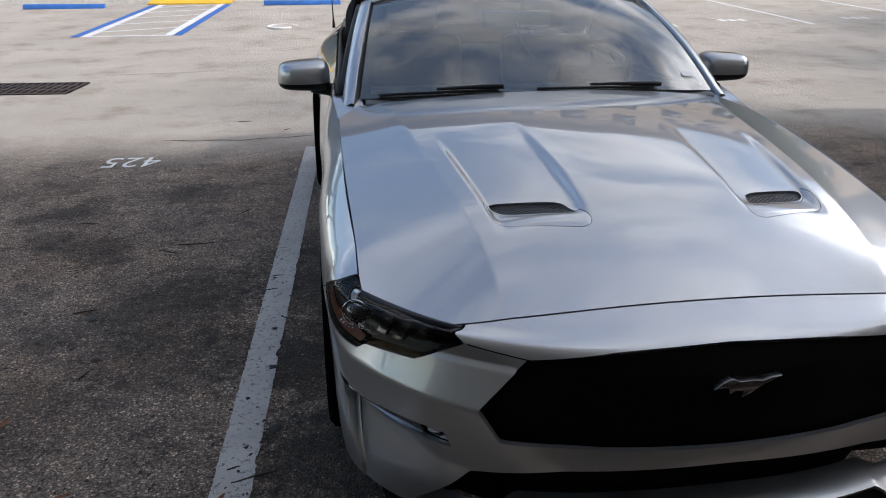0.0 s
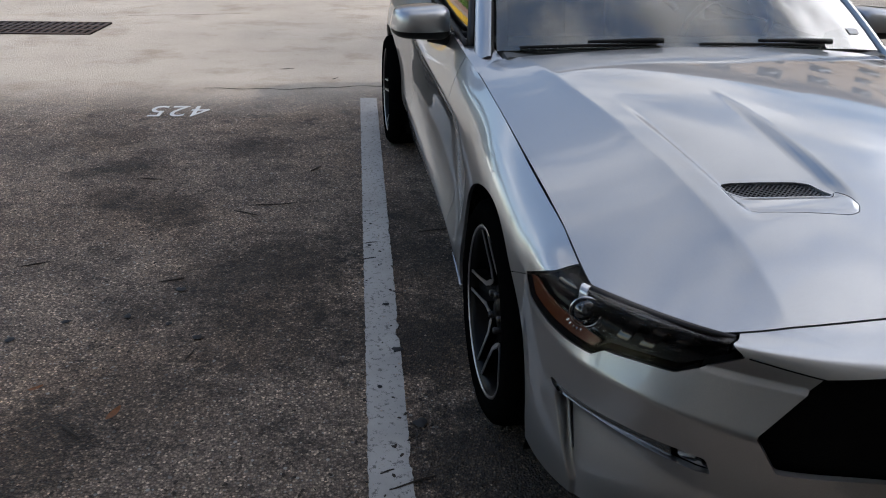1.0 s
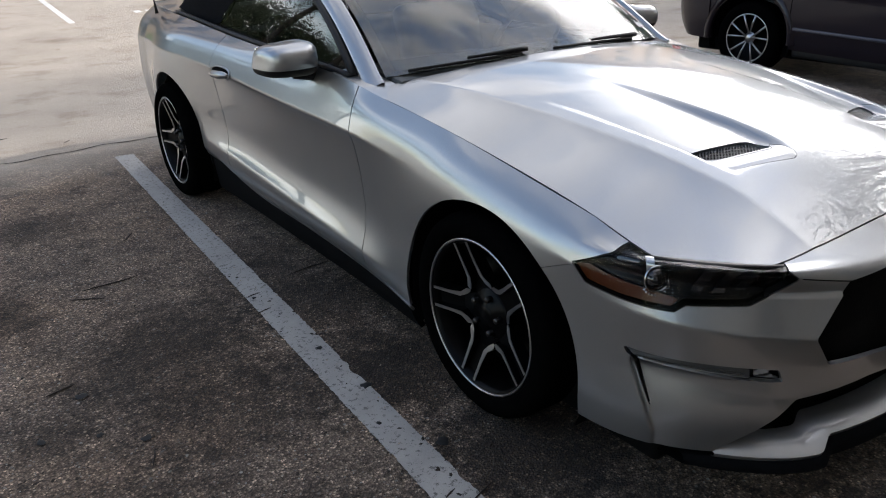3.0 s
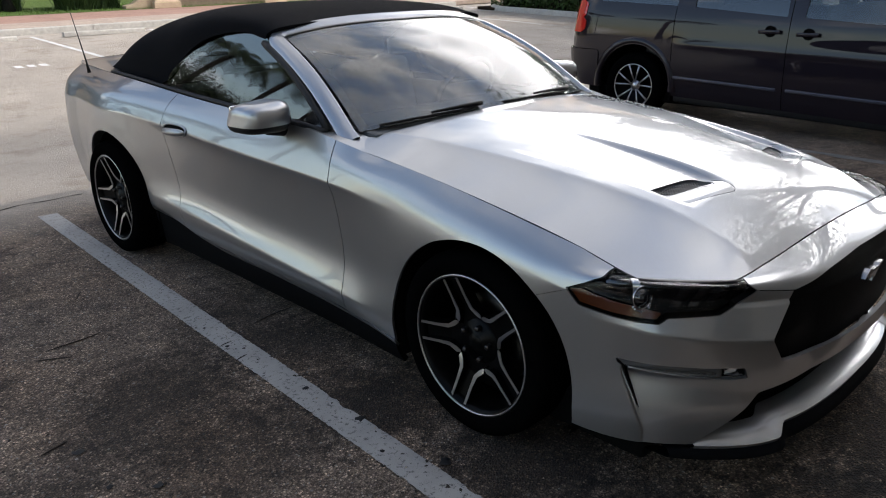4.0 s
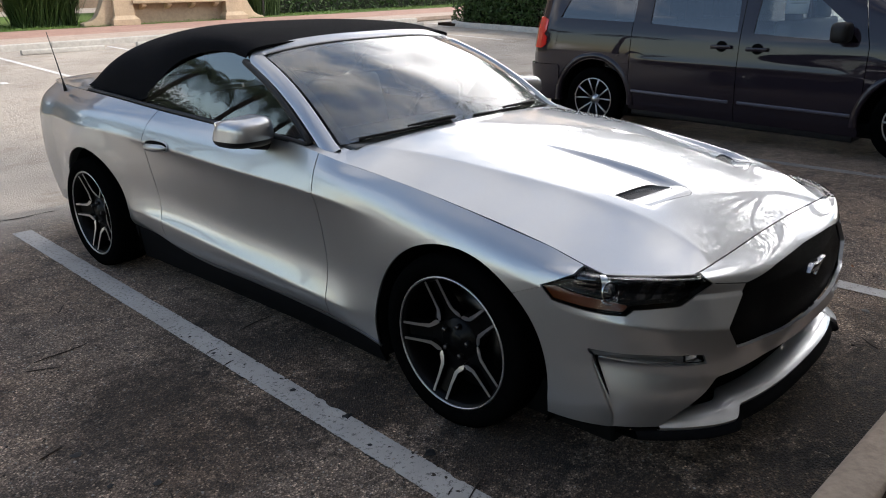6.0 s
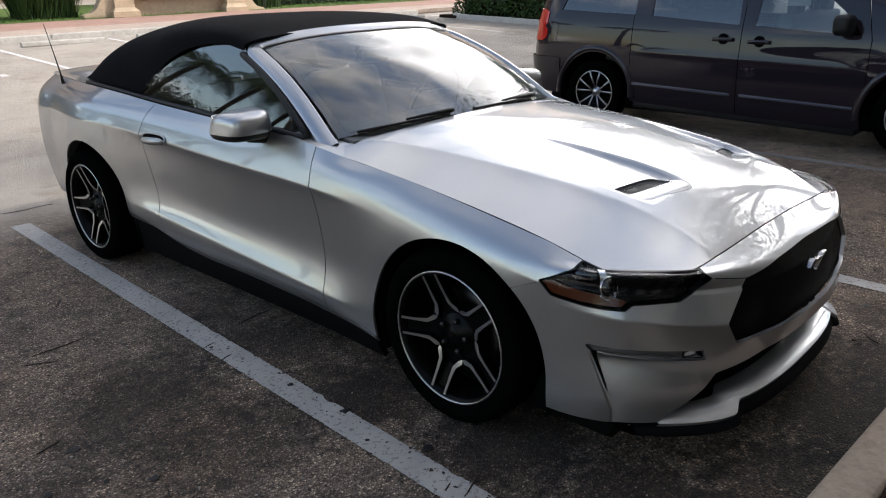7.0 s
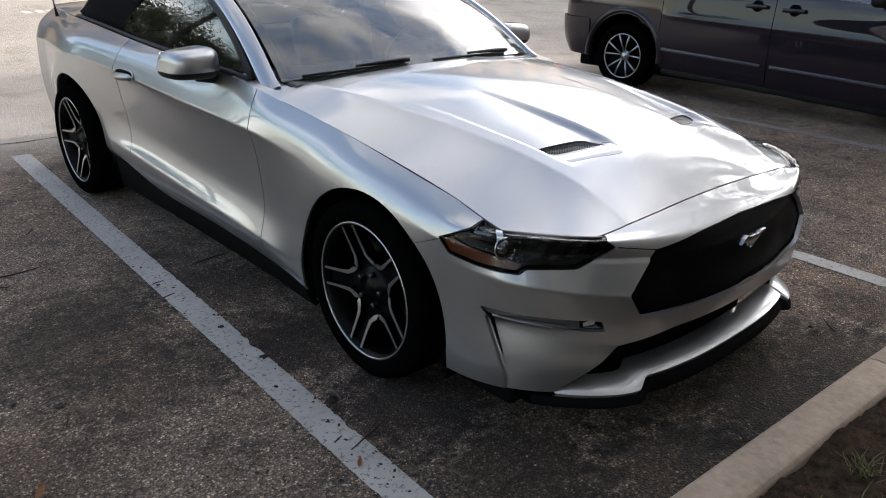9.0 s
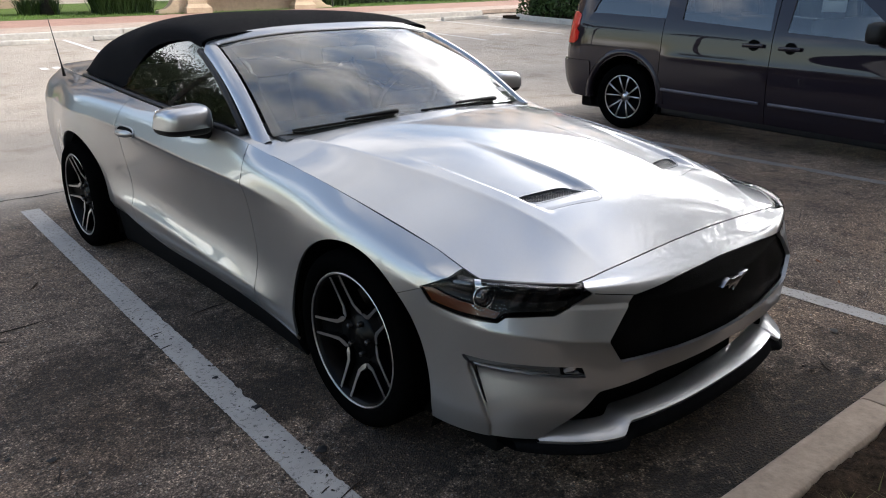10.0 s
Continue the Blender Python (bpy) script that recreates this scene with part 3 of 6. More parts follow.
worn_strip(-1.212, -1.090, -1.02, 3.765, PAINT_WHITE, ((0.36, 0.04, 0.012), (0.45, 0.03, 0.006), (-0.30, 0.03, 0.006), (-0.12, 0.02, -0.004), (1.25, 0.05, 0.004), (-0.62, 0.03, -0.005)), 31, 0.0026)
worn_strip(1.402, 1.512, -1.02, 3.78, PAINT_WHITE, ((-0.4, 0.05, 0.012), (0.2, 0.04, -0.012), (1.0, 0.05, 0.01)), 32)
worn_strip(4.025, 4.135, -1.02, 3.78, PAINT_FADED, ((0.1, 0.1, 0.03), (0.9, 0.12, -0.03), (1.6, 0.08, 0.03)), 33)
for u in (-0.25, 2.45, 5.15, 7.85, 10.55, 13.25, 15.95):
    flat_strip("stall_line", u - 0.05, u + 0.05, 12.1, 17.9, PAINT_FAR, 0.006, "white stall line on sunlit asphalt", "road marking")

# the kerb in front of the stalls: cast lengths with open joints
def kerb_length(u0, u1):
    prof = [(-1.163, -0.02), (-1.168, 0.062), (-1.176, 0.082), (-1.190, 0.095), (-1.208, 0.10), (-1.290, 0.10), (-1.307, 0.094), (-1.316, 0.08), (-1.320, -0.02)]
    bm = prism_bm([(v, z) for v, z in prof], u0, u1, "x", 0.004)
    bm.transform(Matrix.Rotation(-LOT, 4, "Z"))
    return bm


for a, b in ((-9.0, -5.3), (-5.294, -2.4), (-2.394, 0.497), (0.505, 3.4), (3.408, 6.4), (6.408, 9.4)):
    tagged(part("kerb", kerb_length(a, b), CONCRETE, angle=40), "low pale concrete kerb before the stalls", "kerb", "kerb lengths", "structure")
bed_u = np.concatenate([[-14, -6, -3.5], np.arange(-3.0, 4.0, 0.022), [5, 8, 14]])
bed_v = np.concatenate([[-5.5, -4, -3], np.arange(-2.7, -1.33, 0.022), [-1.318]])
bed_pts = np.array([[(*lot(u, v), 0.0) for v in bed_v] for u in bed_u])
rng_b = np.random.default_rng(12)
lumps = rng_b.normal(0, 1, bed_pts.shape[:2])
lumps = 0.0035 * lumps + 0.010 * eased(np.swapaxes(eased(np.swapaxes(lumps, 0, 1), 1.6), 0, 1), 1.6) + 0.05 * eased(np.swapaxes(eased(np.swapaxes(lumps, 0, 1), 5.0), 0, 1), 5.0)
bed_pts[..., 2] = 0.072 + lumps
tagged(part("planting_bed", sheet_bm(bed_pts), MULCH), "dark lumpy soil bed behind the kerb", "soil", kind="structure")

# ---- the convertible ----
# The car stands with its nose towards -y; its front axle is at y = 0, its rear axle at y = 2.72.
HOOD_MID = smooth_keys([(-0.90, 0.610), (-0.82, 0.665), (-0.75, 0.710), (-0.66, 0.768), (-0.55, 0.820), (-0.42, 0.857), (-0.20, 0.893), (0.10, 0.924), (0.40, 0.945), (0.75, 0.962)])
HOOD_EDGE = smooth_keys([(-0.90, 0.56), (-0.76, 0.622), (-0.55, 0.672), (-0.38, 0.718), (0.0, 0.795), (0.35, 0.845), (0.58, 0.868), (0.75, 0.885)])


def hood_z(x, y):
    """Height of the bonnet: crowned, with two ridges and a sinking run before each vent."""
    w, y = np.abs(np.asarray(x, float)), np.asarray(y, float)
    crest = 0.553 + 0.122 * y                                   # the ridge runs outwards to the rear
    part_ = (crest / 0.785) ** 2.3
    fall = np.where(w < crest, part_ * (w / crest) ** 2.3, part_ + (1 - part_) * np.maximum(0, w - crest) / (0.785 - crest))
    z = HOOD_MID(y) - (HOOD_MID(y) - HOOD_EDGE(y)) * np.minimum(fall, 1.6)
    fade = step(-0.80, -0.60, y) * step(0.70, 0.35, y)
    z = z + 0.007 * fade * np.where(w > crest, np.exp(-np.abs(w - crest) / 0.05), np.exp(-np.abs(w - crest) / 0.12))
    inner, outer = 0.245 + 0.055 * y, 0.480 + 0.12 * y
    deep = step(0.16, -0.36, y) * step(-0.54, -0.43, y)
    run = step(inner - 0.022, inner + 0.004, w) * step(outer + 0.022, outer - 0.004, w)
    return z - 0.020 * run * deep


# The sides: seven lines from the sill to the bonnet's edge, each with its half width and height along y.
SIDE_W = [
    smooth_keys([(-0.38, 0.837), (0, 0.850), (0.35, 0.862), (0.7, 0.846), (1.3, 0.838), (2.0, 0.836), (2.4, 0.842), (2.72, 0.870), (3.3, 0.795)]),
    smooth_keys([(-0.38, 0.845), (0, 0.862), (0.35, 0.866), (0.7, 0.862), (1.3, 0.858), (2.0, 0.856), (2.4, 0.860), (2.72, 0.885), (3.3, 0.815)]),
    smooth_keys([(-0.38, 0.850), (0, 0.870), (0.35, 0.856), (0.7, 0.836), (1.3, 0.829), (2.0, 0.833), (2.4, 0.860), (2.72, 0.897), (3.3, 0.830)]),
    smooth_keys([(-0.38, 0.855), (0, 0.880), (0.35, 0.860), (0.7, 0.845), (1.3, 0.841), (2.0, 0.845), (2.4, 0.871), (2.72, 0.902), (3.3, 0.835)]),
    smooth_keys([(-0.38, 0.858), (0, 0.873), (0.35, 0.864), (0.7, 0.867), (1.3, 0.866), (2.0, 0.862), (2.4, 0.873), (2.72, 0.890), (3.3, 0.825)]),
    smooth_keys([(-0.38, 0.837), (0, 0.850), (0.35, 0.843), (0.7, 0.841), (1.3, 0.833), (2.0, 0.827), (2.4, 0.837), (2.72, 0.847), (3.3, 0.785)]),
    smooth_keys([(-0.38, 0.777), (0, 0.790), (0.35, 0.795), (0.58, 0.795), (0.75, 0.810), (1.3, 0.791), (2.0, 0.771), (2.4, 0.760), (2.72, 0.750), (3.3, 0.700)]),
]
SIDE_Z = [
    smooth_keys([(-0.38, 0.194), (0, 0.21), (0.35, 0.205), (0.7, 0.215), (2.0, 0.225), (2.72, 0.26), (3.3, 0.27)]),
    smooth_keys([(-0.38, 0.30), (0, 0.31), (0.35, 0.30), (0.7, 0.305), (2.0, 0.345), (2.72, 0.38), (3.3, 0.38)]),
    smooth_keys([(-0.38, 0.42), (0, 0.43), (0.7, 0.44), (2.0, 0.48), (2.72, 0.52), (3.3, 0.52)]),
    smooth_keys([(-0.38, 0.53), (0, 0.56), (0.7, 0.60), (2.0, 0.65), (2.72, 0.67), (3.3, 0.66)]),
    smooth_keys([(-0.38, 0.622), (0, 0.675), (0.35, 0.712), (0.7, 0.740), (1.3, 0.762), (2.0, 0.792), (2.72, 0.82), (3.3, 0.82)]),
    smooth_keys([(-0.38, 0.674), (0, 0.742), (0.35, 0.790), (0.7, 0.825), (1.3, 0.850), (2.0, 0.880), (2.72, 0.91), (3.3, 0.91)]),
    smooth_keys([(-0.38, 0.722), (0, 0.795), (0.35, 0.845), (0.58, 0.868), (0.75, 0.900), (1.3, 0.918), (2.0, 0.942), (2.72, 0.975), (3.3, 0.985)]),
]
# The nose: where each line crosses the middle, how square its corner is, and its height there.
NOSE_Y = (-0.905, -0.922, -0.930, -0.927, -0.915, -0.876, -0.772)
NOSE_SQUARE = (2.4, 2.5, 2.3, 2.2, 2.2, 2.6, 4.6)
NOSE_Z = (0.186, 0.255, 0.360, 0.470, 0.572, 0.636, 0.710)
TAIL_Y = (3.72, 3.76, 3.80, 3.80, 3.80, 3.80, 3.74)
TAIL_Z = (0.28, 0.40, 0.55, 0.68, 0.82, 0.92, 1.00)


def side_line(k, u):
    """Line k at u: 0..1 round the nose from the middle, 1..2 along the side, 2..3 round the tail."""
    u = np.asarray(u, float)
    y = -0.38 + (u - 1) * 3.68
    w, z = SIDE_W[k](y), SIDE_Z[k](y)
    th = np.clip(u, 0, 1) * math.pi / 2
    n = 2.0 / NOSE_SQUARE[k]
    w0, z0 = float(SIDE_W[k](-0.38)), float(SIDE_Z[k](-0.38))
    nw = w0 * np.sin(th) ** n
    ny = -0.38 + (NOSE_Y[k] + 0.38) * np.cos(th) ** n
    if k == 6:                                                  # the corner is cut straight along the headlight
        over = np.maximum(0, 0.751 * (nw - 0.770) + 0.660 * (-ny - 0.575))
        nw, ny = nw - 0.751 * over, ny + 0.660 * over
    nz = NOSE_Z[k] + (z0 - NOSE_Z[k]) * step(0.15, 1.0, nw / w0)
    if k == 6:
        nz = hood_z(nw, ny)
    w1, z1 = float(SIDE_W[k](3.3)), float(SIDE_Z[k](3.3))
    ph = np.clip(u - 2, 0, 1) * math.pi / 2
    tw = w1 * np.cos(ph) ** 0.6
    ty = 3.3 + (TAIL_Y[k] - 3.3) * np.sin(ph) ** 0.6
    tz = z1 + (TAIL_Z[k] - z1) * step(0, 1, u - 2)
    pick = lambda a, b, c: np.where(u < 1, a, np.where(u <= 2, b, c))  # noqa: E731
    return np.stack([-pick(nw, w, tw), pick(ny, y, ty), pick(nz, z, tz)], -1)


def through_lines(lines, v):
    """Points at v along a smooth curve through lines[0], lines[1], ..."""
    n = len(lines)
    i = np.clip(np.floor(v).astype(int), 0, n - 2)
    q = (v - i)[None, :, None]
    L = np.stack(lines, 1)
    tang = np.empty_like(L)
    tang[:, 1:-1] = (L[:, 2:] - L[:, :-2]) / 2
    tang[:, 0], tang[:, -1] = L[:, 1] - L[:, 0], L[:, -1] - L[:, -2]
    a, b, ta, tb = L[:, i], L[:, i + 1], tang[:, i], tang[:, i + 1]
    return (2 * q**3 - 3 * q**2 + 1) * a + (q**3 - 2 * q**2 + q) * ta + (-2 * q**3 + 3 * q**2) * b + (q**3 - q**2) * tb


u_side = np.concatenate([np.linspace(0, 1, 240)[:-1], np.linspace(1, 2, 230)[:-1], np.linspace(2, 3, 40)])
lines = [side_line(k, u_side) for k in range(7)]
lower = through_lines(lines[:5], np.linspace(0, 4, 57))
upper = through_lines(lines[4:], np.linspace(0, 2, 22))
lower = np.swapaxes(eased(np.swapaxes(lower, 0, 1), 2.6), 0, 1)
upper = np.swapaxes(eased(np.swapaxes(upper, 0, 1), 2.0), 0, 1)
# under the shoulder the side draws in at once; lower down a ridge rises towards the rear wheel
sy, sz = lower[..., 1], lower[..., 2]
below = np.maximum(0, SIDE_Z[4](sy) - sz)
draw = 0.013 * (1 - np.exp(-below / 0.028)) * np.exp(-below / 0.30) * step(0.40, 0.70, sy) * step(2.35, 2.05, sy)
crest_d = sz - (0.338 + 0.058 * (sy - 1.16))
draw -= 0.012 * np.where(crest_d > 0, np.exp(-crest_d / 0.045), np.exp(crest_d / 0.06)) * step(0.42, 0.62, sy) * step(2.36, 2.10, sy)
lower = lower + np.stack([draw, 0 * draw, 0 * draw], -1)
# each wheel arch has a flared lip
def flared(pts, y, z, r, out):
    d = np.hypot(pts[..., 1] - y, pts[..., 2] - z) - r
    lift = out * np.where(d < 0.055, 1.0, np.exp(-(((d - 0.055) / 0.06) ** 2))) * step(-0.36, -0.26, pts[..., 1]) * step(0.16, 0.34, pts[..., 2])
    return pts - np.stack([lift, 0 * lift, 0 * lift], -1)


lower, upper = (flared(flared(g_, -0.028, 0.292, 0.388, 0.005), 2.72, 0.315, 0.382, 0.004) for g_ in (lower, upper))
# a crease runs under the headlight to the grille's corner
c_a, c_z = (lower[..., 0] - lower[..., 1]) / math.sqrt(2), lower[..., 2]
c_line = np.interp(c_a, [-0.30, -0.26, -0.03, 0.176, 0.26], [0.570, 0.564, 0.540, 0.512, 0.500])
c_run = np.interp(c_a, [0.0, 0.15], [0.085, 0.125])
c_up = np.where(c_z > c_line, np.clip(1 - (c_z - c_line) / c_run, 0, 1) ** 1.2, np.clip(1 - (c_line - c_z) / 0.16, 0, 1) ** 1.0)
c_up = 0.028 * c_up * step(-0.34, -0.10, c_a) * step(0.42, 0.26, c_a) * (lower[..., 1] < -0.2)
lower = lower - np.stack([0.6 * c_up, 0.8 * c_up, 0 * c_up], -1)
# the panel under the daytime lamp sinks in behind the slot
p_s = np.interp(lower[..., 2], [0.235, 0.43], [-0.118, -0.186])
p_in = 0.052 * np.interp(lower[..., 2], [0.17, 0.40], [0.0, 1.0]) * step(-0.006, 0.008, c_a - p_s) * np.clip(1 - (c_a - p_s) / 0.30, 0, 1) * step(0.44, 0.40, lower[..., 2]) * (lower[..., 1] < -0.3)
lower = lower + np.stack([0.55 * p_in, 0.83 * p_in, 0 * p_in], -1)
# the nose's corner eases towards the headlight
soft_nose = eased(upper, 11.0)
hold = (step(0.75, 0.95, u_side)[:, None] + np.linspace(0, 1, upper.shape[1])[None, :] ** 2).clip(0, 1)[..., None]
upper = upper * hold + soft_nose * (1 - hold)
side_pts = np.concatenate([lower, upper[:, 1:]], 1)
# the shoulder's crease starts behind the front wheel
soft_pts = np.swapaxes(eased(np.swapaxes(side_pts, 0, 1), 5.5), 0, 1)
crisp = np.maximum(step(0.22, 0.62, side_pts[..., 1:2]), step(-0.26, -0.40, side_pts[..., 1:2]))
side_pts = side_pts * crisp + soft_pts * (1 - crisp)
BODY = grid_mesh(side_pts)                                           # the right side
BODY = (BODY[0], [tuple(reversed(f)) for f in BODY[1]])

GAP = 0.0022


def circle_out(y, z, r):
    return lambda v: np.hypot(v[:, 1] - y, v[:, 2] - z) - r


def diag(v):
    """Along the car's corner, and height."""
    return (v[:, 0] - v[:, 1]) / math.sqrt(2), v[:, 2]


front_xz = lambda v: (v[:, 0], v[:, 2])  # noqa: E731
side_yz = lambda v: (v[:, 1], v[:, 2])   # noqa: E731

ARCH_F = lambda v: np.hypot(v[:, 1] + 0.028, np.where(v[:, 1] < 0, np.maximum(v[:, 2] - 0.292, -0.04), v[:, 2] - 0.292)) - 0.388  # noqa: E731
ARCH_R = circle_out(2.72, 0.315, 0.382)
SEAM_BUMPER = lambda v: -(v[:, 1] + 0.283 + (v[:, 2] - 0.576) * 2.35 * (v[:, 2] > 0.576) - (0.576 - v[:, 2]) * 0.2 * (v[:, 2] < 0.576))  # noqa: E731
DOOR_FRONT = smooth_keys([(0.15, 0.640), (0.45, 0.672), (0.74, 0.700), (0.95, 0.712)])
DOOR_REAR = smooth_keys([(0.15, 1.93), (0.35, 1.99), (0.60, 2.055), (0.78, 2.085), (0.97, 2.02)])
SILL_TOP = smooth_keys([(0.30, 0.205), (0.45, 0.232), (0.62, 0.240), (1.2, 0.255), (1.75, 0.262), (1.95, 0.285), (2.15, 0.325), (2.40, 0.352)])
HEADLIGHT = [(-0.329, 0.627), (-0.26, 0.666), (-0.199, 0.690), (-0.129, 0.711), (0.03, 0.745), (0.090, 0.735), (0.116, 0.680), (0.163, 0.646), (0.110, 0.619), (0.059, 0.594), (-0.017, 0.593), (-0.078, 0.591), (-0.102, 0.575), (-0.160, 0.576), (-0.217, 0.580), (-0.299, 0.590)]
AMBER_SHAPE = [(-0.322, 0.624), (-0.296, 0.594), (-0.217, 0.585), (-0.108, 0.580), (-0.092, 0.596), (-0.14, 0.606), (-0.217, 0.616), (-0.29, 0.632)]
GRILLE = [(-0.440, 0.622), (-0.25, 0.636), (0.0, 0.642), (0.25, 0.636), (0.440, 0.622), (0.546, 0.508), (0.500, 0.434), (0.28, 0.422), (0.0, 0.418), (-0.28, 0.422), (-0.500, 0.434), (-0.546, 0.508)]
FOG = [(-0.205, 0.458), (-0.18, 0.456), (-0.022, 0.449), (0.10, 0.440), (0.143, 0.434), (0.156, 0.400), (0.09, 0.402), (-0.02, 0.407), (-0.104, 0.416), (-0.17, 0.430), (-0.195, 0.440)]
POCKET = [(-0.188, 0.440), (-0.170, 0.434), (-0.128, 0.300), (-0.132, 0.298)]
INTAKE = [(-0.745, 0.150), (-0.690, 0.195), (-0.556, 0.345), (-0.36, 0.368), (0.0, 0.376), (0.36, 0.368), (0.556, 0.345), (0.690, 0.195), (0.745, 0.150), (0.738, 0.05), (-0.738, 0.05)]

car = thing("convertible_car", "silver two-door convertible with black fabric top, parked in a stall", "car")


def both(mesh):
    return joined(mesh, mirrored(mesh))


def outside(points, a_of, gap=0.0):
    return polygon_side(points, a_of, inside=False, grow=gap)


hl_out, hl_in = outside(HEADLIGHT, diag, GAP), polygon_side(HEADLIGHT, diag, True, -0.0005)
front_only = lambda f: (lambda v: np.where(v[:, 1] < -0.25, f(v), 0.1))  # noqa: E731

bumper = clips(BODY, lambda v: SEAM_BUMPER(v) - GAP, lambda v: ARCH_F(v), front_only(hl_out),
               front_only(outside(GRILLE, front_xz)), front_only(outside(FOG, diag)), front_only(outside(POCKET, diag)), front_only(outside(INTAKE, front_xz)))
part("front_bumper", edged(both(bumper), 0.014), SILVER, car, "silver painted front bumper")

for side, flip in (("right", False), ("left", True)):
    put = (lambda m: mirrored(m)) if flip else (lambda m: m)
    fender = clips(BODY, lambda v: -SEAM_BUMPER(v) - GAP, ARCH_F, lambda v: DOOR_FRONT(v[:, 2]) - v[:, 1] - GAP, front_only(hl_out),
                   lambda v: np.where(v[:, 1] > 0.3, v[:, 2] - SILL_TOP(v[:, 1]), 0.1))
    part("fender", edged(put(fender), 0.010), SILVER, car)
    door = clips(BODY, lambda v: v[:, 1] - DOOR_FRONT(v[:, 2]) - GAP, lambda v: DOOR_REAR(v[:, 2]) - v[:, 1] - GAP, lambda v: v[:, 2] - SILL_TOP(v[:, 1]) - GAP)
    part("door", edged(put(door), 0.03), SILVER, car)
    quarter = clips(BODY, lambda v: v[:, 1] - DOOR_REAR(v[:, 2]) - GAP, ARCH_R, lambda v: 3.62 - v[:, 1], lambda v: np.where(v[:, 1] < 2.5, v[:, 2] - SILL_TOP(v[:, 1]), 0.1))
    part("quarter_panel", edged(put(quarter), 0.010), SILVER, car)
    # headlight: dark housing, projector, amber marker, clear cover
    patch = clips(BODY, lambda v: -0.25 - v[:, 1], hl_in)
    inward = np.array([0.022, 0.022, 0.0])
    lamp_ob = part("headlight", edged(put((patch[0] + inward, patch[1])), 0.03), GLOSS_BLACK, car, "dark headlight with projector and amber marker")
    part("lamp_rim", rim_wall(put(patch), 0.024), DARK, lamp_ob)
    cover = part("lamp_cover", bm_of(put(patch)), CLEAR_COVER, lamp_ob)
    cover.visible_shadow = False
    amber = clips(BODY, lambda v: -0.25 - v[:, 1], polygon_side(AMBER_SHAPE, diag, True))
    part("amber_marker", edged(put((amber[0] + inward * 0.5, amber[1])), 0.004), AMBER, lamp_ob, "amber side marker")
    sx = 1 if flip else -1
    aim = look((sx * 0.788, -0.588, 0.634), (sx * 1.10, -1.50, 0.78))
    ring_bm = lathe_bm([(0.0305, 0.002), (0.0325, -0.002), (0.031, -0.005), (0.029, -0.002)], 32, "z", True)
    ring_bm.transform(aim)
    part("lamp_ring", ring_bm, CHROME, lamp_ob, "bright ring of the projector lamp")
    ball = lathe_bm([(0.0, -0.016), (0.010, -0.0145), (0.019, -0.009), (0.026, -0.001), (0.029, 0.006)], 28, "z")
    ball.transform(aim)
    part("projector", ball, GLASS_DARK, lamp_ob)
    for k in range(14):
        a = 2 * math.pi * (0.45 + 0.5 * k / 14)
        fin = box_bm(0.0350, 0.041, -0.0018, 0.0018, -0.006, 0.000)
        fin.transform(aim @ Matrix.Rotation(a, 4, "Z"))
        part("lamp_fin", fin, CHROME, lamp_ob)
    for a0, z0, h in ((-0.070, 0.646, 0.036), (-0.022, 0.644, 0.034), (0.026, 0.642, 0.024)):
        bar = clips(BODY, lambda v: -0.25 - v[:, 1], polygon_side([(a0, z0 - h), (a0 + 0.026, z0 - h), (a0 + 0.060, z0 + h * 0.7), (a0 + 0.036, z0 + h * 0.7)], diag, True))
        part("lamp_bar", edged(put((bar[0] + inward * 0.72, bar[1])), 0.003), LAMP_DIM, lamp_ob)
    for shape_ in ([(-0.168, 0.680), (-0.150, 0.682), (-0.143, 0.655), (-0.146, 0.622), (-0.158, 0.610), (-0.166, 0.625), (-0.163, 0.655)],):
        bright = clips(BODY, lambda v: -0.25 - v[:, 1], polygon_side(shape_, diag, True))
        part("reflector", edged(put((bright[0] + inward * 0.6, bright[1])), 0.004), LAMP_CLEAR, lamp_ob, "bright reflector beside the projector")
    for k in range(3):
        rib = clips(BODY, lambda v: -0.25 - v[:, 1], polygon_side([(-0.246 + 0.008 * k, 0.636 + 0.012 * k), (-0.178, 0.630 + 0.016 * k), (-0.178, 0.6375 + 0.016 * k), (-0.246 + 0.008 * k, 0.6435 + 0.012 * k)], diag, True))
        part("reflector_rib", edged(put((rib[0] + inward * 0.72, rib[1])), 0.003), LAMP_DIM, lamp_ob)
tail = clips(BODY, lambda v: v[:, 1] - 3.62 - 2 * GAP)
part("rear_bumper", edged(both(tail), 0.03), SILVER, car)

# bonnet: a crowned sheet inside the edge line
edge = side_line(6, np.concatenate([np.linspace(0, 1, 60)[:-1], np.linspace(1, 1.29, 30)]))
ring = np.concatenate([edge[:, :2], (edge[::-1, :2] * (-1, 1))[:-1]])
hx, hy = np.meshgrid(np.linspace(-0.86, 0.86, 240), np.linspace(-0.78, 0.80, 180), indexing="ij")
HOOD = grid_mesh(np.stack([hx, hy, hood_z(hx, hy)], -1))
COWL = smooth_keys([(0.0, 0.520), (0.3, 0.535), (0.55, 0.585), (0.75, 0.665), (0.85, 0.70)])


def rounded(points, times=2):
    """An outline with its corners cut round."""
    for _ in range(times):
        points = [tuple(np.array(a) * (1 - f) + np.array(b) * f) for a, b in zip(points, points[1:] + points[:1]) for f in (0.13, 0.87)]
    return points


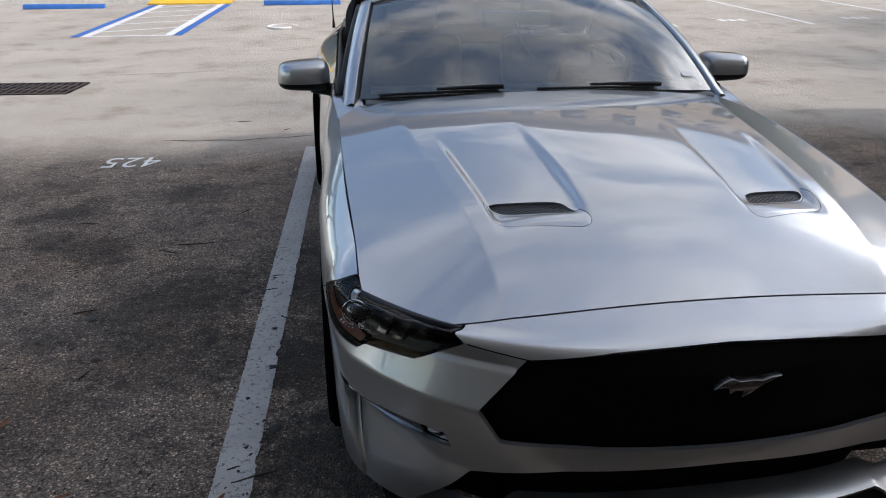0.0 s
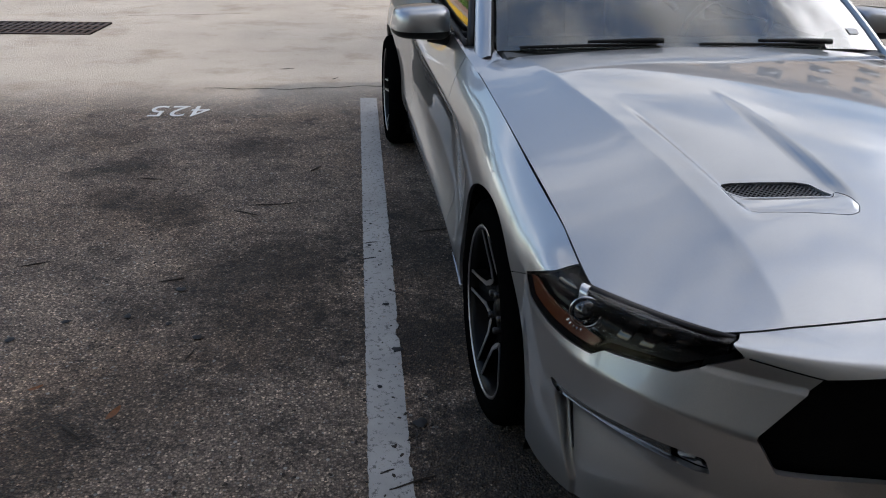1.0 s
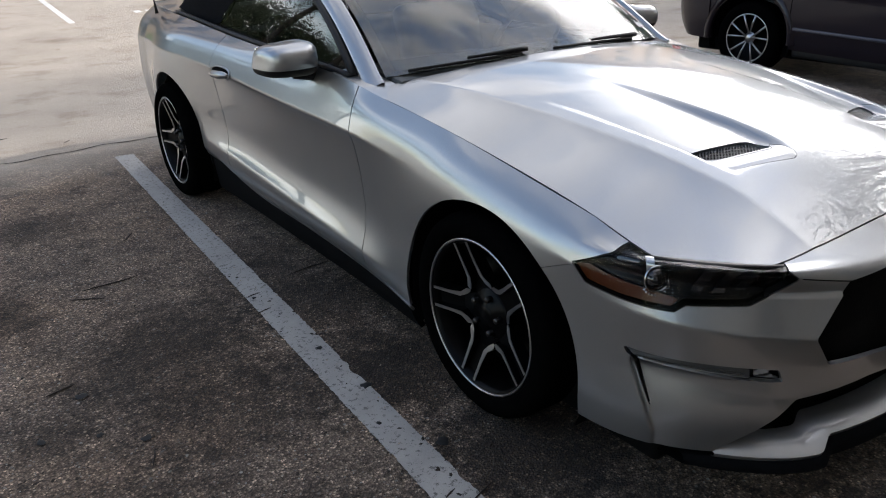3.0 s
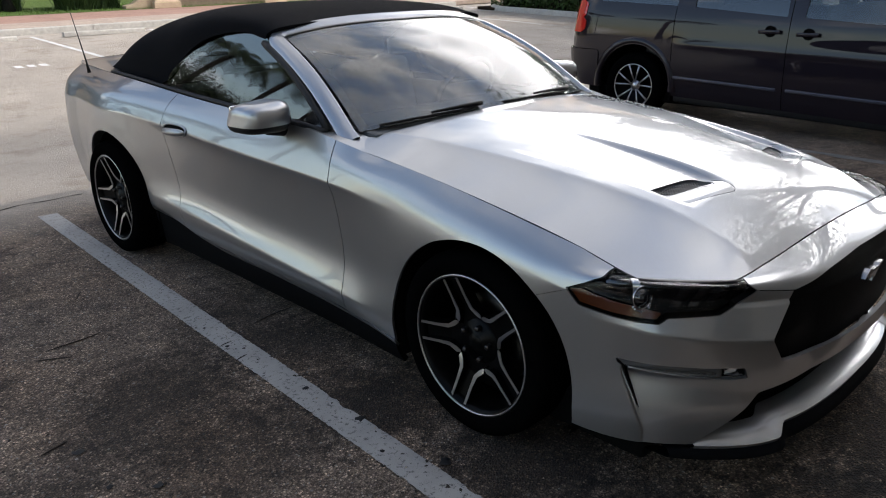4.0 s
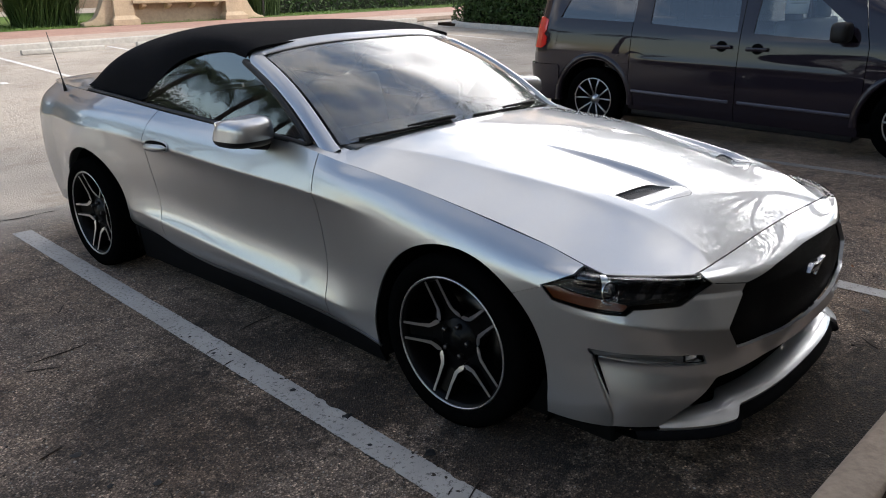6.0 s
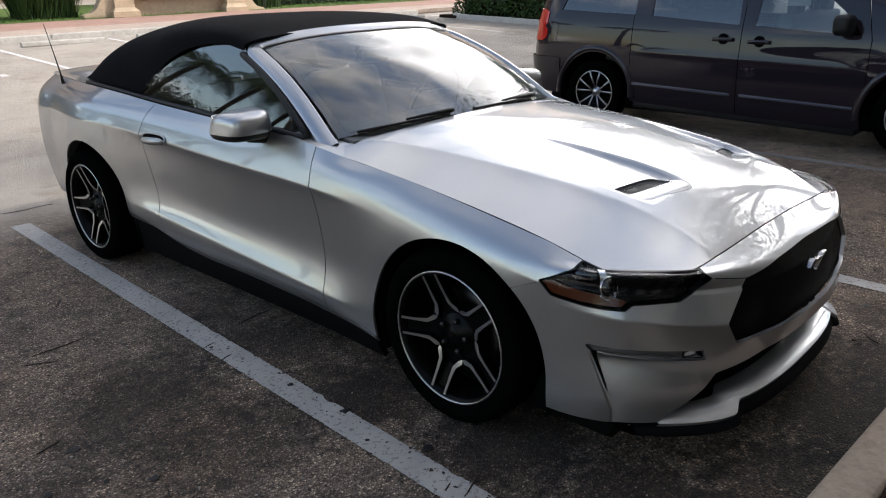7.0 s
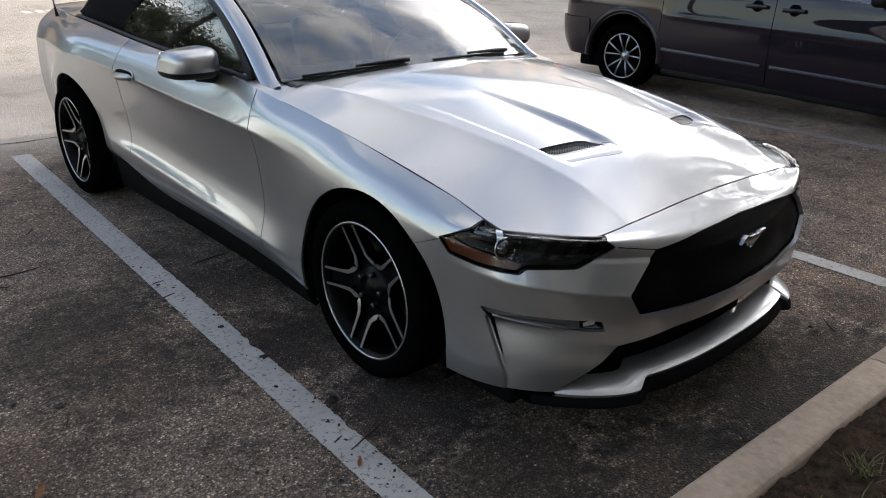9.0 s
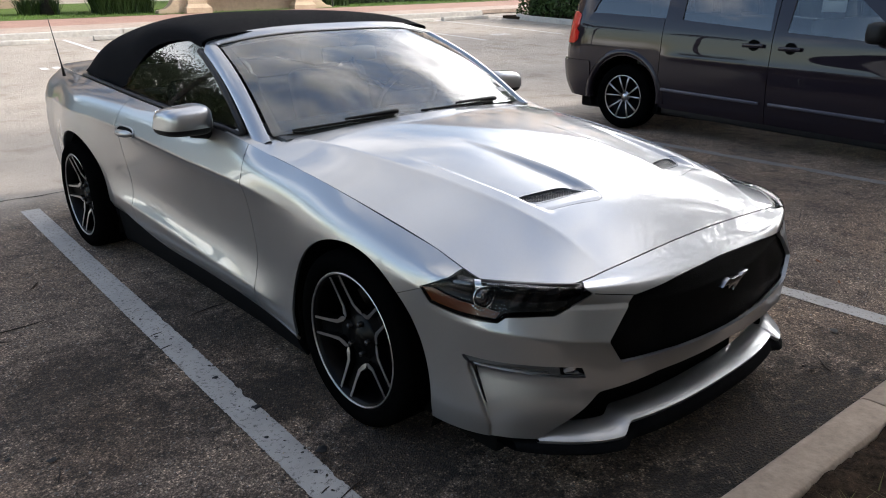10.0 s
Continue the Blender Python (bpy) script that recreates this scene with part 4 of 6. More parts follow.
VENT_MESH = rounded([(-0.432, -0.372), (-0.252, -0.418), (-0.231, -0.484), (-0.252, -0.482), (-0.402, -0.434), (-0.428, -0.404)])
VENT_TRAY = rounded([(-0.440, -0.360), (-0.449, -0.407), (-0.443, -0.460), (-0.431, -0.489), (-0.408, -0.508), (-0.360, -0.524), (-0.270, -0.549), (-0.236, -0.557), (-0.215, -0.551), (-0.205, -0.532), (-0.208, -0.505), (-0.221, -0.466), (-0.236, -0.490), (-0.252, -0.488), (-0.404, -0.440), (-0.432, -0.408)], 1)
xy = lambda v: (v[:, 0], v[:, 1])  # noqa: E731
flipped = lambda pts: [(-a, b) for a, b in pts]  # noqa: E731
hood_in = polygon_side(ring, xy, True, -0.0036)
hood = clips(HOOD, lambda v: COWL(np.abs(v[:, 0])) - v[:, 1], hood_in)
for shape in (VENT_MESH, VENT_TRAY):
    for pts in (shape, flipped(shape)):
        hood = clip(*hood, outside(pts, xy, 0.0009))
bonnet = part("bonnet", edged(hood, 0.02), SILVER, car)
fine_x, fine_y = np.meshgrid(np.linspace(-0.50, -0.18, 110), np.linspace(-0.60, -0.33, 90), indexing="ij")
FINE = grid_mesh(np.stack([fine_x, fine_y, hood_z(fine_x, fine_y)], -1))
for flip in (False, True):
    put = mirrored if flip else (lambda m: m)
    tray = clips(FINE, polygon_side(VENT_TRAY, xy, True, -0.0007))
    d = polygon_side(VENT_TRAY, xy)(tray[0])
    tray = (tray[0] + np.stack([0 * d, 0 * d, 0.0025 * step(0, 0.014, d)], -1), tray[1])
    part("vent_tray", edged(put(tray), 0.012), SILVER, bonnet)
    floor_m = clips(FINE, polygon_side(VENT_MESH, xy, True, 0.004))
    part("vent_floor", bm_of(put((floor_m[0] - (0, 0, 0.020), floor_m[1]))), DARK, bonnet)
    wires = []
    inside_mesh = polygon_side(VENT_MESH, xy)
    for way in (1, -1):
        for c in np.arange(-0.9, 0.3, 0.0105):
            t = np.linspace(-0.50, -0.18, 130)
            line = np.stack([t, way * (t + 0.36) * 0.85 + c, 0 * t], -1)
            keep = inside_mesh(line) > -0.003
            if keep.sum() < 3:
                continue
            run_ = line[keep]
            run_[:, 2] = hood_z(run_[:, 0], run_[:, 1]) - 0.006
            n_ = np.array([0.0012, -0.0012 * way, 0])
            wires.append(grid_mesh(np.stack([run_ - n_, run_ + n_], 1)))
    part("vent_mesh", bm_of(put(joined(*wires))), VENT_GREY, bonnet, "dark grey diamond mesh of a bonnet vent")

# windscreen, its frame, roof cover, rear deck


def screen_point(p, q, grow=0.0):
    """p: -1..1 across, q: 0 at the cowl to 1 at the header."""
    p, q = np.asarray(p, float), np.asarray(q, float)
    w0, w1 = 0.740 + grow, 0.630 + grow
    x = p * (w0 + (w1 - w0) * q)
    y0 = 0.545 + 0.165 * np.abs(p) ** 2.4
    y1 = 1.235 + 0.10 * np.abs(p) ** 2.6
    z0 = 0.945 - 0.040 * np.abs(p) ** 2.2
    z1 = 1.278 - 0.050 * np.abs(p) ** 3.0
    bow = 0.030 * np.sin(math.pi * np.clip(q, 0, 1))
    return np.stack([x, y0 + (y1 - y0) * q - 0.4 * bow, z0 + (z1 - z0) * q + bow], -1)


def screen_patch(p0, p1, q0, q1, n, m, lift=0.0):
    pp, qq = np.meshgrid(np.linspace(p0, p1, n), np.linspace(q0, q1, m), indexing="ij")
    pts = screen_point(pp, qq)
    return pts + np.array([0, -0.5 * lift, 0.85 * lift])


screen = part("windscreen", sheet_bm(screen_patch(-0.955, 0.955, 0.0, 0.955, 48, 30)), GLASS, car, "tinted raked windscreen glass")
screen.visible_shadow = False


def frame_rim():
    """A-pillars and header in one silver frame."""
    path = []
    for q in np.linspace(-0.06, 0.93, 14):
        path.append((-1.0, q))
    for a in np.linspace(0, math.pi / 2, 8)[1:]:
        path.append((-0.93 - 0.07 * math.cos(a), 0.93 + 0.07 * math.sin(a)))
    for p in np.linspace(-0.86, 0.86, 30):
        path.append((p, 1.0))
    path += [(-p, q) for p, q in reversed(path[:21])]
    mid = np.array([screen_point(p, q) for p, q in path])
    centre = screen_point(0.0, 0.45)
    rows = []
    for i, c in enumerate(mid):
        way = mid[min(i + 1, len(mid) - 1)] - mid[max(i - 1, 0)]
        way /= np.linalg.norm(way)
        up = np.array([0.0, -0.45, 0.89])
        p = path[i][0]
        up = up + np.array([0.75 * p * abs(p), 0, 0]) * (1 - 0.6 * (path[i][1] > 0.99))
        up /= np.linalg.norm(up)
        out = np.cross(way, up)
        if out @ (centre - c) > 0:
            out = -out
        out /= np.linalg.norm(out)
        prof = [(-0.018, -0.024), (-0.021, 0.004), (-0.015, 0.009), (0.010, 0.0115), (0.034, 0.010), (0.044, 0.004), (0.048, -0.030)]
        rows.append([c + out * a + up * b for a, b in prof])
    return np.array(rows)


rim_bm = sheet_bm(frame_rim())
bmesh.ops.recalc_face_normals(rim_bm, faces=rim_bm.faces)
part("windscreen_frame", rim_bm, SILVER, car, "silver windscreen frame", angle=50)

# fabric roof
ROOF_MID = smooth_keys([(1.27, 1.285), (1.5, 1.325), (1.8, 1.347), (2.1, 1.345), (2.4, 1.322), (2.63, 1.268), (2.86, 1.155), (3.06, 1.005)])
ROOF_EDGE_W = smooth_keys([(1.27, 0.655), (1.6, 0.655), (2.0, 0.670), (2.4, 0.690), (2.7, 0.700), (3.06, 0.665)])
ROOF_EDGE_Z = smooth_keys([(1.27, 1.215), (1.45, 1.238), (1.7, 1.232), (1.95, 1.18), (2.12, 1.10), (2.28, 0.985), (2.35, 0.962), (2.7, 0.978), (3.06, 0.998)])
rows = []
for y in np.linspace(1.275, 3.06, 70):
    zc, we, ze = float(ROOF_MID(y)), float(ROOF_EDGE_W(y)), float(ROOF_EDGE_Z(y))
    ya = y
    row = []
    for p in np.linspace(-1, 1, 61):
        a = abs(p)
        w = we * math.sin(a * math.pi / 2) ** 0.85
        drop = (1 - math.cos(a * math.pi / 2) ** 0.50) ** 1.15
        row.append((math.copysign(w, p), ya + 0.10 * a**2.5 * step(1.6, 1.27, y) , zc + (ze - zc) * drop))
    rows.append(row)
roof = grid_mesh(np.array(rows))
roof = (roof[0], [tuple(reversed(f)) for f in roof[1]])
REAR_WINDOW = [(-0.40, 2.56), (0.40, 2.56), (0.46, 2.86), (-0.46, 2.86)]
part("fabric_roof", edged(clips(roof, outside(REAR_WINDOW, xy)), 0.015), FABRIC, car, "raised black canvas roof")
rw = part("rear_window", bm_of(clips(roof, polygon_side(REAR_WINDOW, xy))), GLASS, car)
rw.visible_shadow = False

# boot lid and deck
dx, dy = np.meshgrid(np.linspace(-0.80, 0.80, 60), np.linspace(2.95, 3.80, 40), indexing="ij")
dz = 1.015 + 0.012 * step(3.0, 3.5, dy) - 0.03 * step(3.55, 3.78, dy) - 0.035 * (np.abs(dx) / 0.75) ** 3
tail_edge = side_line(6, np.linspace(1.9, 3, 60))
deck_ring = np.concatenate([tail_edge[:, :2], (tail_edge[::-1, :2] * (-1, 1))[:-1]])
deck = clips(grid_mesh(np.stack([dx, dy, dz], -1)), polygon_side(deck_ring, xy, True, -GAP))
part("boot_lid", edged(deck, 0.02), SILVER, car)

# glass of the doors and quarter windows
def side_glass(y0, y1, flip):
    """A nearly flat pane, leaning in towards the roof."""
    pts = []
    for y in np.linspace(y0, y1, 24):
        top_z = min(float(ROOF_EDGE_Z(max(y, 1.3))) + 0.01, 0.915 + max(0.0, (y - 0.80)) * 0.545)
        z0 = float(SIDE_Z[6](y)) - 0.03
        row = []
        for q in np.linspace(0, 1, 8):
            z = z0 + (top_z - z0) * q
            row.append((-(0.764 - 0.27 * (z - 0.89) - 0.10 * (z - 0.89) ** 2 - 0.022 * (y - 0.9) - 0.012 * (y - 1.5) ** 2), y, z))
        pts.append(row)
    mesh = grid_mesh(np.array(pts))
    mesh = (mesh[0], [tuple(reversed(f)) for f in mesh[1]])
    return bm_of(mirrored(mesh) if flip else mesh)


for flip in (False, True):
    g = part("side_window", side_glass(0.86, 2.27, flip), GLASS_SIDE, car, "dark tinted side window")
    g.visible_shadow = False
    s = 1 if flip else -1
    # black seal along the belt, and the seal up the pillar
    pts = [(s * (float(SIDE_W[6](y)) - 0.022), y, float(SIDE_Z[6](y)) + 0.004) for y in np.linspace(0.80, 2.95, 40)]
    part("belt_seal", tube_bm(pts, 0.011, 6), BLACK_PLASTIC, car)
    pts = [tuple(screen_point(s * 1.055, q) + np.array([0, 0.035, -0.012])) for q in np.linspace(0.05, 0.97, 12)]
    part("pillar_seal", tube_bm(pts, 0.016, 6), BLACK_PLASTIC, car)
    rocker = np.array([[(s * (float(SIDE_W[0](y)) + 0.006 - 0.014 * q**1.6), y, float(SILL_TOP(y)) - 0.004 - q * (0.022 + 0.02 * step(2.0, 2.35, y))) for q in np.linspace(0, 1, 7)] for y in np.linspace(0.35, 2.37, 60)])
    part("rocker_panel", sheet_bm(rocker, 0.01, flip=flip), SILVER, car)
    # skirt reaches low, its foot standing in for the shade under the car
    part("sill_skirt", sheet_bm(np.array([[(s * (float(SIDE_W[0](y)) - 0.006 - 0.040 * q**1.5), y, float(SILL_TOP(y)) - 0.024 - q * (float(SILL_TOP(y)) - 0.130)) for q in np.linspace(0, 1, 8)] for y in np.linspace(0.36, 2.36, 60)]), 0.02, flip=flip), SKIRT, car, "black plastic side skirt")
    # mirror
    def shell(a, b, c, lift):
        egg = bmesh.new()
        bmesh.ops.create_uvsphere(egg, u_segments=40, v_segments=24, radius=1)
        for v in egg.verts:
            x, y, z = v.co
            f = 1 / max(abs(x) ** 4.2 + abs(y) ** 2.6 + abs(z) ** 4.2, 1e-6) ** (1 / 3.7)
            x, y, z = x * f, y * f, z * f
            v.co = Vector((x * a * (1 - 0.05 * z), y * b * (1 - 0.10 * z) - 0.012 * z, z * c * (1 - 0.10 * x * s) + lift))
        return egg
    m = shell(0.104, 0.110, 0.062, 0.0)
    bmesh.ops.bisect_plane(m, geom=m.verts[:] + m.edges[:] + m.faces[:], plane_co=(0, 0, -0.024), plane_no=(0, 0, 1), clear_inner=True)
    mirror = part("door_mirror", m, SILVER, car, "silver door mirror with black foot")
    mirror.matrix_local = pose(s * 0.922, 1.040, 0.955, 0, 0, -s * 6)
    low = shell(0.102, 0.107, 0.060, 0.0)
    bmesh.ops.bisect_plane(low, geom=low.verts[:] + low.edges[:] + low.faces[:], plane_co=(0, 0, -0.025), plane_no=(0, 0, -1), clear_inner=True)
    part("mirror_base", low, BLACK_PLASTIC, mirror)
    part("mirror_foot", tube_bm([(-s * 0.03, 0.0, -0.050), (-s * 0.09, -0.01, -0.060), (-s * 0.13, -0.02, -0.066), (-s * 0.18, -0.03, -0.070)], 0.02, 12, taper=[0.024, 0.026, 0.029, 0.040]), BLACK_PLASTIC, mirror)
    gl = box_bm(-0.070, 0.070, 0.082, 0.092, -0.034, 0.044, 0.004)
    part("mirror_glass", gl, CHROME, mirror)

# wheels
def wheel(name, m, label, turned):
    w = part(name, lathe_bm([(0.244, 0.098), (0.250, 0.110), (0.268, 0.117), (0.292, 0.114), (0.312, 0.100), (0.319, 0.075), (0.320, 0.0), (0.319, -0.075), (0.310, -0.10), (0.29, -0.118), (0.235, -0.10)], 72), RUBBER, car, label)
    w.matrix_local = m
    rim = part("rim", lathe_bm([(0.245, 0.097), (0.241, 0.104), (0.233, 0.103), (0.225, 0.085), (0.208, 0.03), (0.205, -0.09)], 72), RIM_BLACK, w)
    part("rim_edge", lathe_bm([(0.2460, 0.1035), (0.2425, 0.1075), (0.2385, 0.1075), (0.2355, 0.1035)], 72, closed=True), MACHINED, w, "bright machined rim edge")
    part("brake_disc", lathe_bm([(0.07, 0.0), (0.165, 0.0), (0.165, -0.02), (0.07, -0.02)], 48, closed=True), STEEL, w)
    part("hub", lathe_bm([(0.0, 0.070), (0.030, 0.070), (0.034, 0.066), (0.075, 0.058), (0.085, 0.045), (0.085, 0.0)], 40), RIM_BLACK, w)
    for k in range(5):
        a0 = 2 * math.pi * k / 5 + turned
        turn = Matrix.Rotation(a0, 4, "X")
        # each spoke is a pair of arms that part towards the hub
        spoke, face = bmesh.new(), bmesh.new()
        for sgn in (-1, 1):
            prof = [(0.240, 0.026, 0.035, 0.097), (0.160, 0.026, 0.036, 0.081), (0.118, 0.026, 0.040, 0.072), (0.092, 0.038, 0.058, 0.066), (0.078, 0.050, 0.056, 0.062)]
            if sgn < 0:
                prof = [(r, -b, -a, x) for r, a, b, x in prof]
            top = [[face.verts.new((x + 0.002, t, r)) for t in (a, b)] for r, a, b, x in prof]
            for p, q in zip(top, top[1:]):
                face.faces.new([p[0], p[1], q[1], q[0]])
            ring_ = [[spoke.verts.new((x + dx_, t, r)) for dx_, t in ((-0.035, a - 0.003), (0.0, a - 0.001), (0.0, b + 0.001), (-0.035, b + 0.003))] for r, a, b, x in prof]
            for p, q in zip(ring_, ring_[1:]):
                for i in range(4):
                    spoke.faces.new([p[i], p[(i + 1) % 4], q[(i + 1) % 4], q[i]])
            spoke.faces.new(ring_[0]), spoke.faces.new(list(reversed(ring_[-1])))
        web = [spoke.verts.new(c) for c in ((0.052, -0.045, 0.07), (0.052, 0.045, 0.07), (0.050, 0.036, 0.13), (0.050, -0.036, 0.13), (0.078, -0.032, 0.228), (0.078, 0.032, 0.228))]
        spoke.faces.new([web[0], web[1], web[2], web[3]]), spoke.faces.new([web[3], web[2], web[5], web[4]])
        bmesh.ops.recalc_face_normals(spoke, faces=spoke.faces)
        spoke.transform(turn)
        part("spoke", spoke, RIM_BLACK, w, smooth=False)
        for f in face.faces:
            f.normal_update()
            if f.normal.x < 0:
                f.normal_flip()
        grown = bmesh.ops.extrude_face_region(face, geom=list(face.faces))
        for v in grown["geom"]:
            if isinstance(v, bmesh.types.BMVert):
                v.co.x += 0.002
        face.transform(turn)
        part("spoke_face", face, MACHINED, w, "bright machined spoke face", smooth=False)
        nut = lathe_bm([(0.0, 0.082), (0.008, 0.082), (0.010, 0.078), (0.010, 0.058)], 6)
        nut.transform(Matrix.Rotation(a0 + math.pi / 5, 4, "X") @ Matrix.Translation((0, 0, 0.057)))
        part("wheel_nut", nut, STEEL, w)
    cap = lathe_bm([(0.0, 0.074), (0.026, 0.073), (0.029, 0.070)], 24)
    part("centre_cap", cap, RIM_BLACK, w)
    return w


wheel_label = "black five-twin-spoke alloy wheel with machined faces"
for y, wx in ((-0.012, 0.757), (2.72, 0.808)):
    wheel("wheel", pose(-wx, y, 0.316, 0, 0, 180), wheel_label, radians(22))
    wheel("wheel", pose(wx, y, 0.316), wheel_label, radians(10))
for y, r in ((-0.028, 0.405), (2.72, 0.398)):
    for s in (-1, 1):
        liner = bmesh.new()
        n = 32
        rows = []
        for k in range(n + 1):
            a = math.pi * (k / n) * 1.25 - math.pi * 0.125
            rows.append([liner.verts.new((s * x, y + r * math.cos(a), 0.300 + r * math.sin(a))) for x in (0.835, 0.55)])
        for a, b in zip(rows, rows[1:]):
            liner.faces.new([a[0], a[1], b[1], b[0]])
        back = [v[1] for v in rows]
        liner.faces.new(back)
        part("wheel_well", liner, DARK, car)

# what is seen through the openings of the nose
grille_in = both(clips(BODY, lambda v: -0.25 - v[:, 1], polygon_side(GRILLE, front_xz, True, 0.012)))
part("grille_panel", bm_of((grille_in[0] + (0, 0.024, 0.006), grille_in[1])), GRILLE_BLACK, car, "black honeycomb grille")
gy, gz = np.meshgrid(np.linspace(-0.71, 0.71, 34), np.linspace(0.14, 0.40, 7), indexing="ij")
part("intake_panel", sheet_bm(np.stack([gy, -0.80 + 0.20 * (np.abs(gy) / 0.6) ** 2.6, gz], -1), 0.01), DARK, car)
FOG_LENS = [(-0.196, 0.454), (-0.02, 0.447), (0.076, 0.440), (0.082, 0.407), (-0.02, 0.410), (-0.104, 0.419), (-0.175, 0.434)]
FOG_TIP = [(0.088, 0.424), (0.110, 0.436), (0.126, 0.433), (0.122, 0.420), (0.092, 0.412)]
FOG_WING = [(0.090, 0.4075), (0.130, 0.414), (0.150, 0.4045), (0.148, 0.4025)]
for s in (-1, 1):
    fog_in = clips(BODY, lambda v: -0.25 - v[:, 1], polygon_side(FOG, diag, True, 0.012))
    fog_in = (np.asarray(fog_in[0]) + np.array([0.018, 0.018, 0]), fog_in[1])
    fog = part("fog_lamp", edged(fog_in if s < 0 else mirrored(fog_in), 0.01), SKIRT, car, "slim clear daytime lamp in a dark bezel")
    for shape, mat_, deep_, nm in ((FOG_LENS, FOG_GLASS, 0.004, "lens"), (FOG_TIP, LAMP_CLEAR, 0.010, "reflector"), (FOG_WING, SILVER, 0.012, "bezel_wing")):
        piece = clips(BODY, lambda v: -0.25 - v[:, 1], polygon_side(shape, diag, True))
        piece = (np.asarray(piece[0]) + np.array([deep_, deep_, 0]), piece[1])
        part(nm, edged(piece if s < 0 else mirrored(piece), 0.006), mat_, fog)
    pocket_in = clips(BODY, lambda v: -0.25 - v[:, 1], polygon_side(POCKET, diag, True, 0.02))
    pocket_in = (np.asarray(pocket_in[0]) + np.array([0.03, 0.03, 0]), pocket_in[1])
    part("air_slot", bm_of(pocket_in if s < 0 else mirrored(pocket_in)), DARK, car)
# painted blade under the intake, and the black splitter below it
def blade_rows(profile, w_end):
    rows = []
    for w in np.linspace(0, w_end, 60):
        y = -0.38 - 0.536 * (1 - (w / 0.80) ** 2.6) ** (1 / 2.6)
        kick = -0.028 * step(0.43, 0.49, w)
        rows.append([(w, y + a - 0.030 * step(0.43, 0.49, w) * step(0.74, 0.52, w), b + kick * k) for a, b, k in profile])
    rows = np.array(rows)
    return np.concatenate([rows[:0:-1] * (-1, 1, 1), rows])


blade = sheet_bm(blade_rows([(0.085, 0.240, 0.6), (0.050, 0.236, 0.8), (0.012, 0.225, 1), (0.000, 0.218, 1), (0.003, 0.208, 1), (0.05, 0.203, 1)], 0.690))
bmesh.ops.recalc_face_normals(blade, faces=blade.faces)
part("lower_blade", blade, SILVER, car, "silver lower blade of the front bumper", angle=50)
lb = sheet_bm(blade_rows([(0.08, 0.206, 1), (0.006, 0.207, 1), (-0.004, 0.190, 0.6), (-0.013, 0.168, 0.45), (-0.007, 0.156, 0.3), (0.10, 0.152, 0.3)], 0.735))
bmesh.ops.recalc_face_normals(lb, faces=lb.faces)
part("splitter", lb, SKIRT, car, "black plastic chin splitter", angle=50)
# box set low to keep light from under the car
part("underbody", box_bm(-0.74, 0.74, -0.6, 3.3, 0.10, 0.24, 0.02), DARK, car)

# frosted black border of the windscreen
border = []
for side_ in (-1, 1):
    border.append(grid_mesh(screen_patch(side_ * 0.955, side_ * 0.905, 0.0, 0.955, 3, 24, -0.004)))
border.append(grid_mesh(screen_patch(-0.91, 0.91, 0.925, 0.955, 40, 2, -0.004)))
border.append(grid_mesh(screen_patch(-0.91, 0.91, 0.0, 0.035, 40, 2, -0.004)))
part("screen_border", bm_of(joined(*border)), BLACK_PLASTIC, screen)
# scuttle between bonnet and glass
sx, sq = np.meshgrid(np.linspace(-0.765, 0.765, 40), np.linspace(0, 1, 5), indexing="ij")
cy = COWL(np.abs(sx)) - 0.03
part("scuttle", sheet_bm(np.stack([sx, cy + sq * 0.12, hood_z(sx, cy) - 0.018 - 0.004 * sq], -1), 0.01), BLACK_PLASTIC, car)
# corner pieces beside the scuttle
for s in (-1, 1):
    rows = []
    for y in np.linspace(0.56, 0.90, 16):
        w0, z0 = float(SIDE_W[6](y)), float(SIDE_Z[6](y)) - 0.001
        rows.append([(s * (w0 - 0.105 * q), y, z0 + 0.012 * q) for q in np.linspace(0, 1, 6)])
    part("scuttle_corner", sheet_bm(np.array(rows), 0.01, flip=s < 0), SILVER, car)
# wipers
for p0, p1, pv in ((-0.86, -0.28, -0.25), (-0.08, 0.56, 0.60)):
    arm = [screen_point(p, 0.016 + 0.010 * math.sin(3 * (p - p0))) + (0, -0.012, 0.013) for p in np.linspace(p0 + 0.28, pv, 10)]
    wiper = part("wiper", tube_bm(arm, 0.009, 8, taper=list(np.linspace(0.005, 0.010, 10))), BLACK_PLASTIC, car)
    blade_ = [screen_point(p, 0.012) + (0, -0.006, 0.006) for p in np.linspace(p0, p1, 16)]
    part("wiper_blade", tube_bm(blade_, 0.0055, 6), BLACK_PLASTIC, wiper)
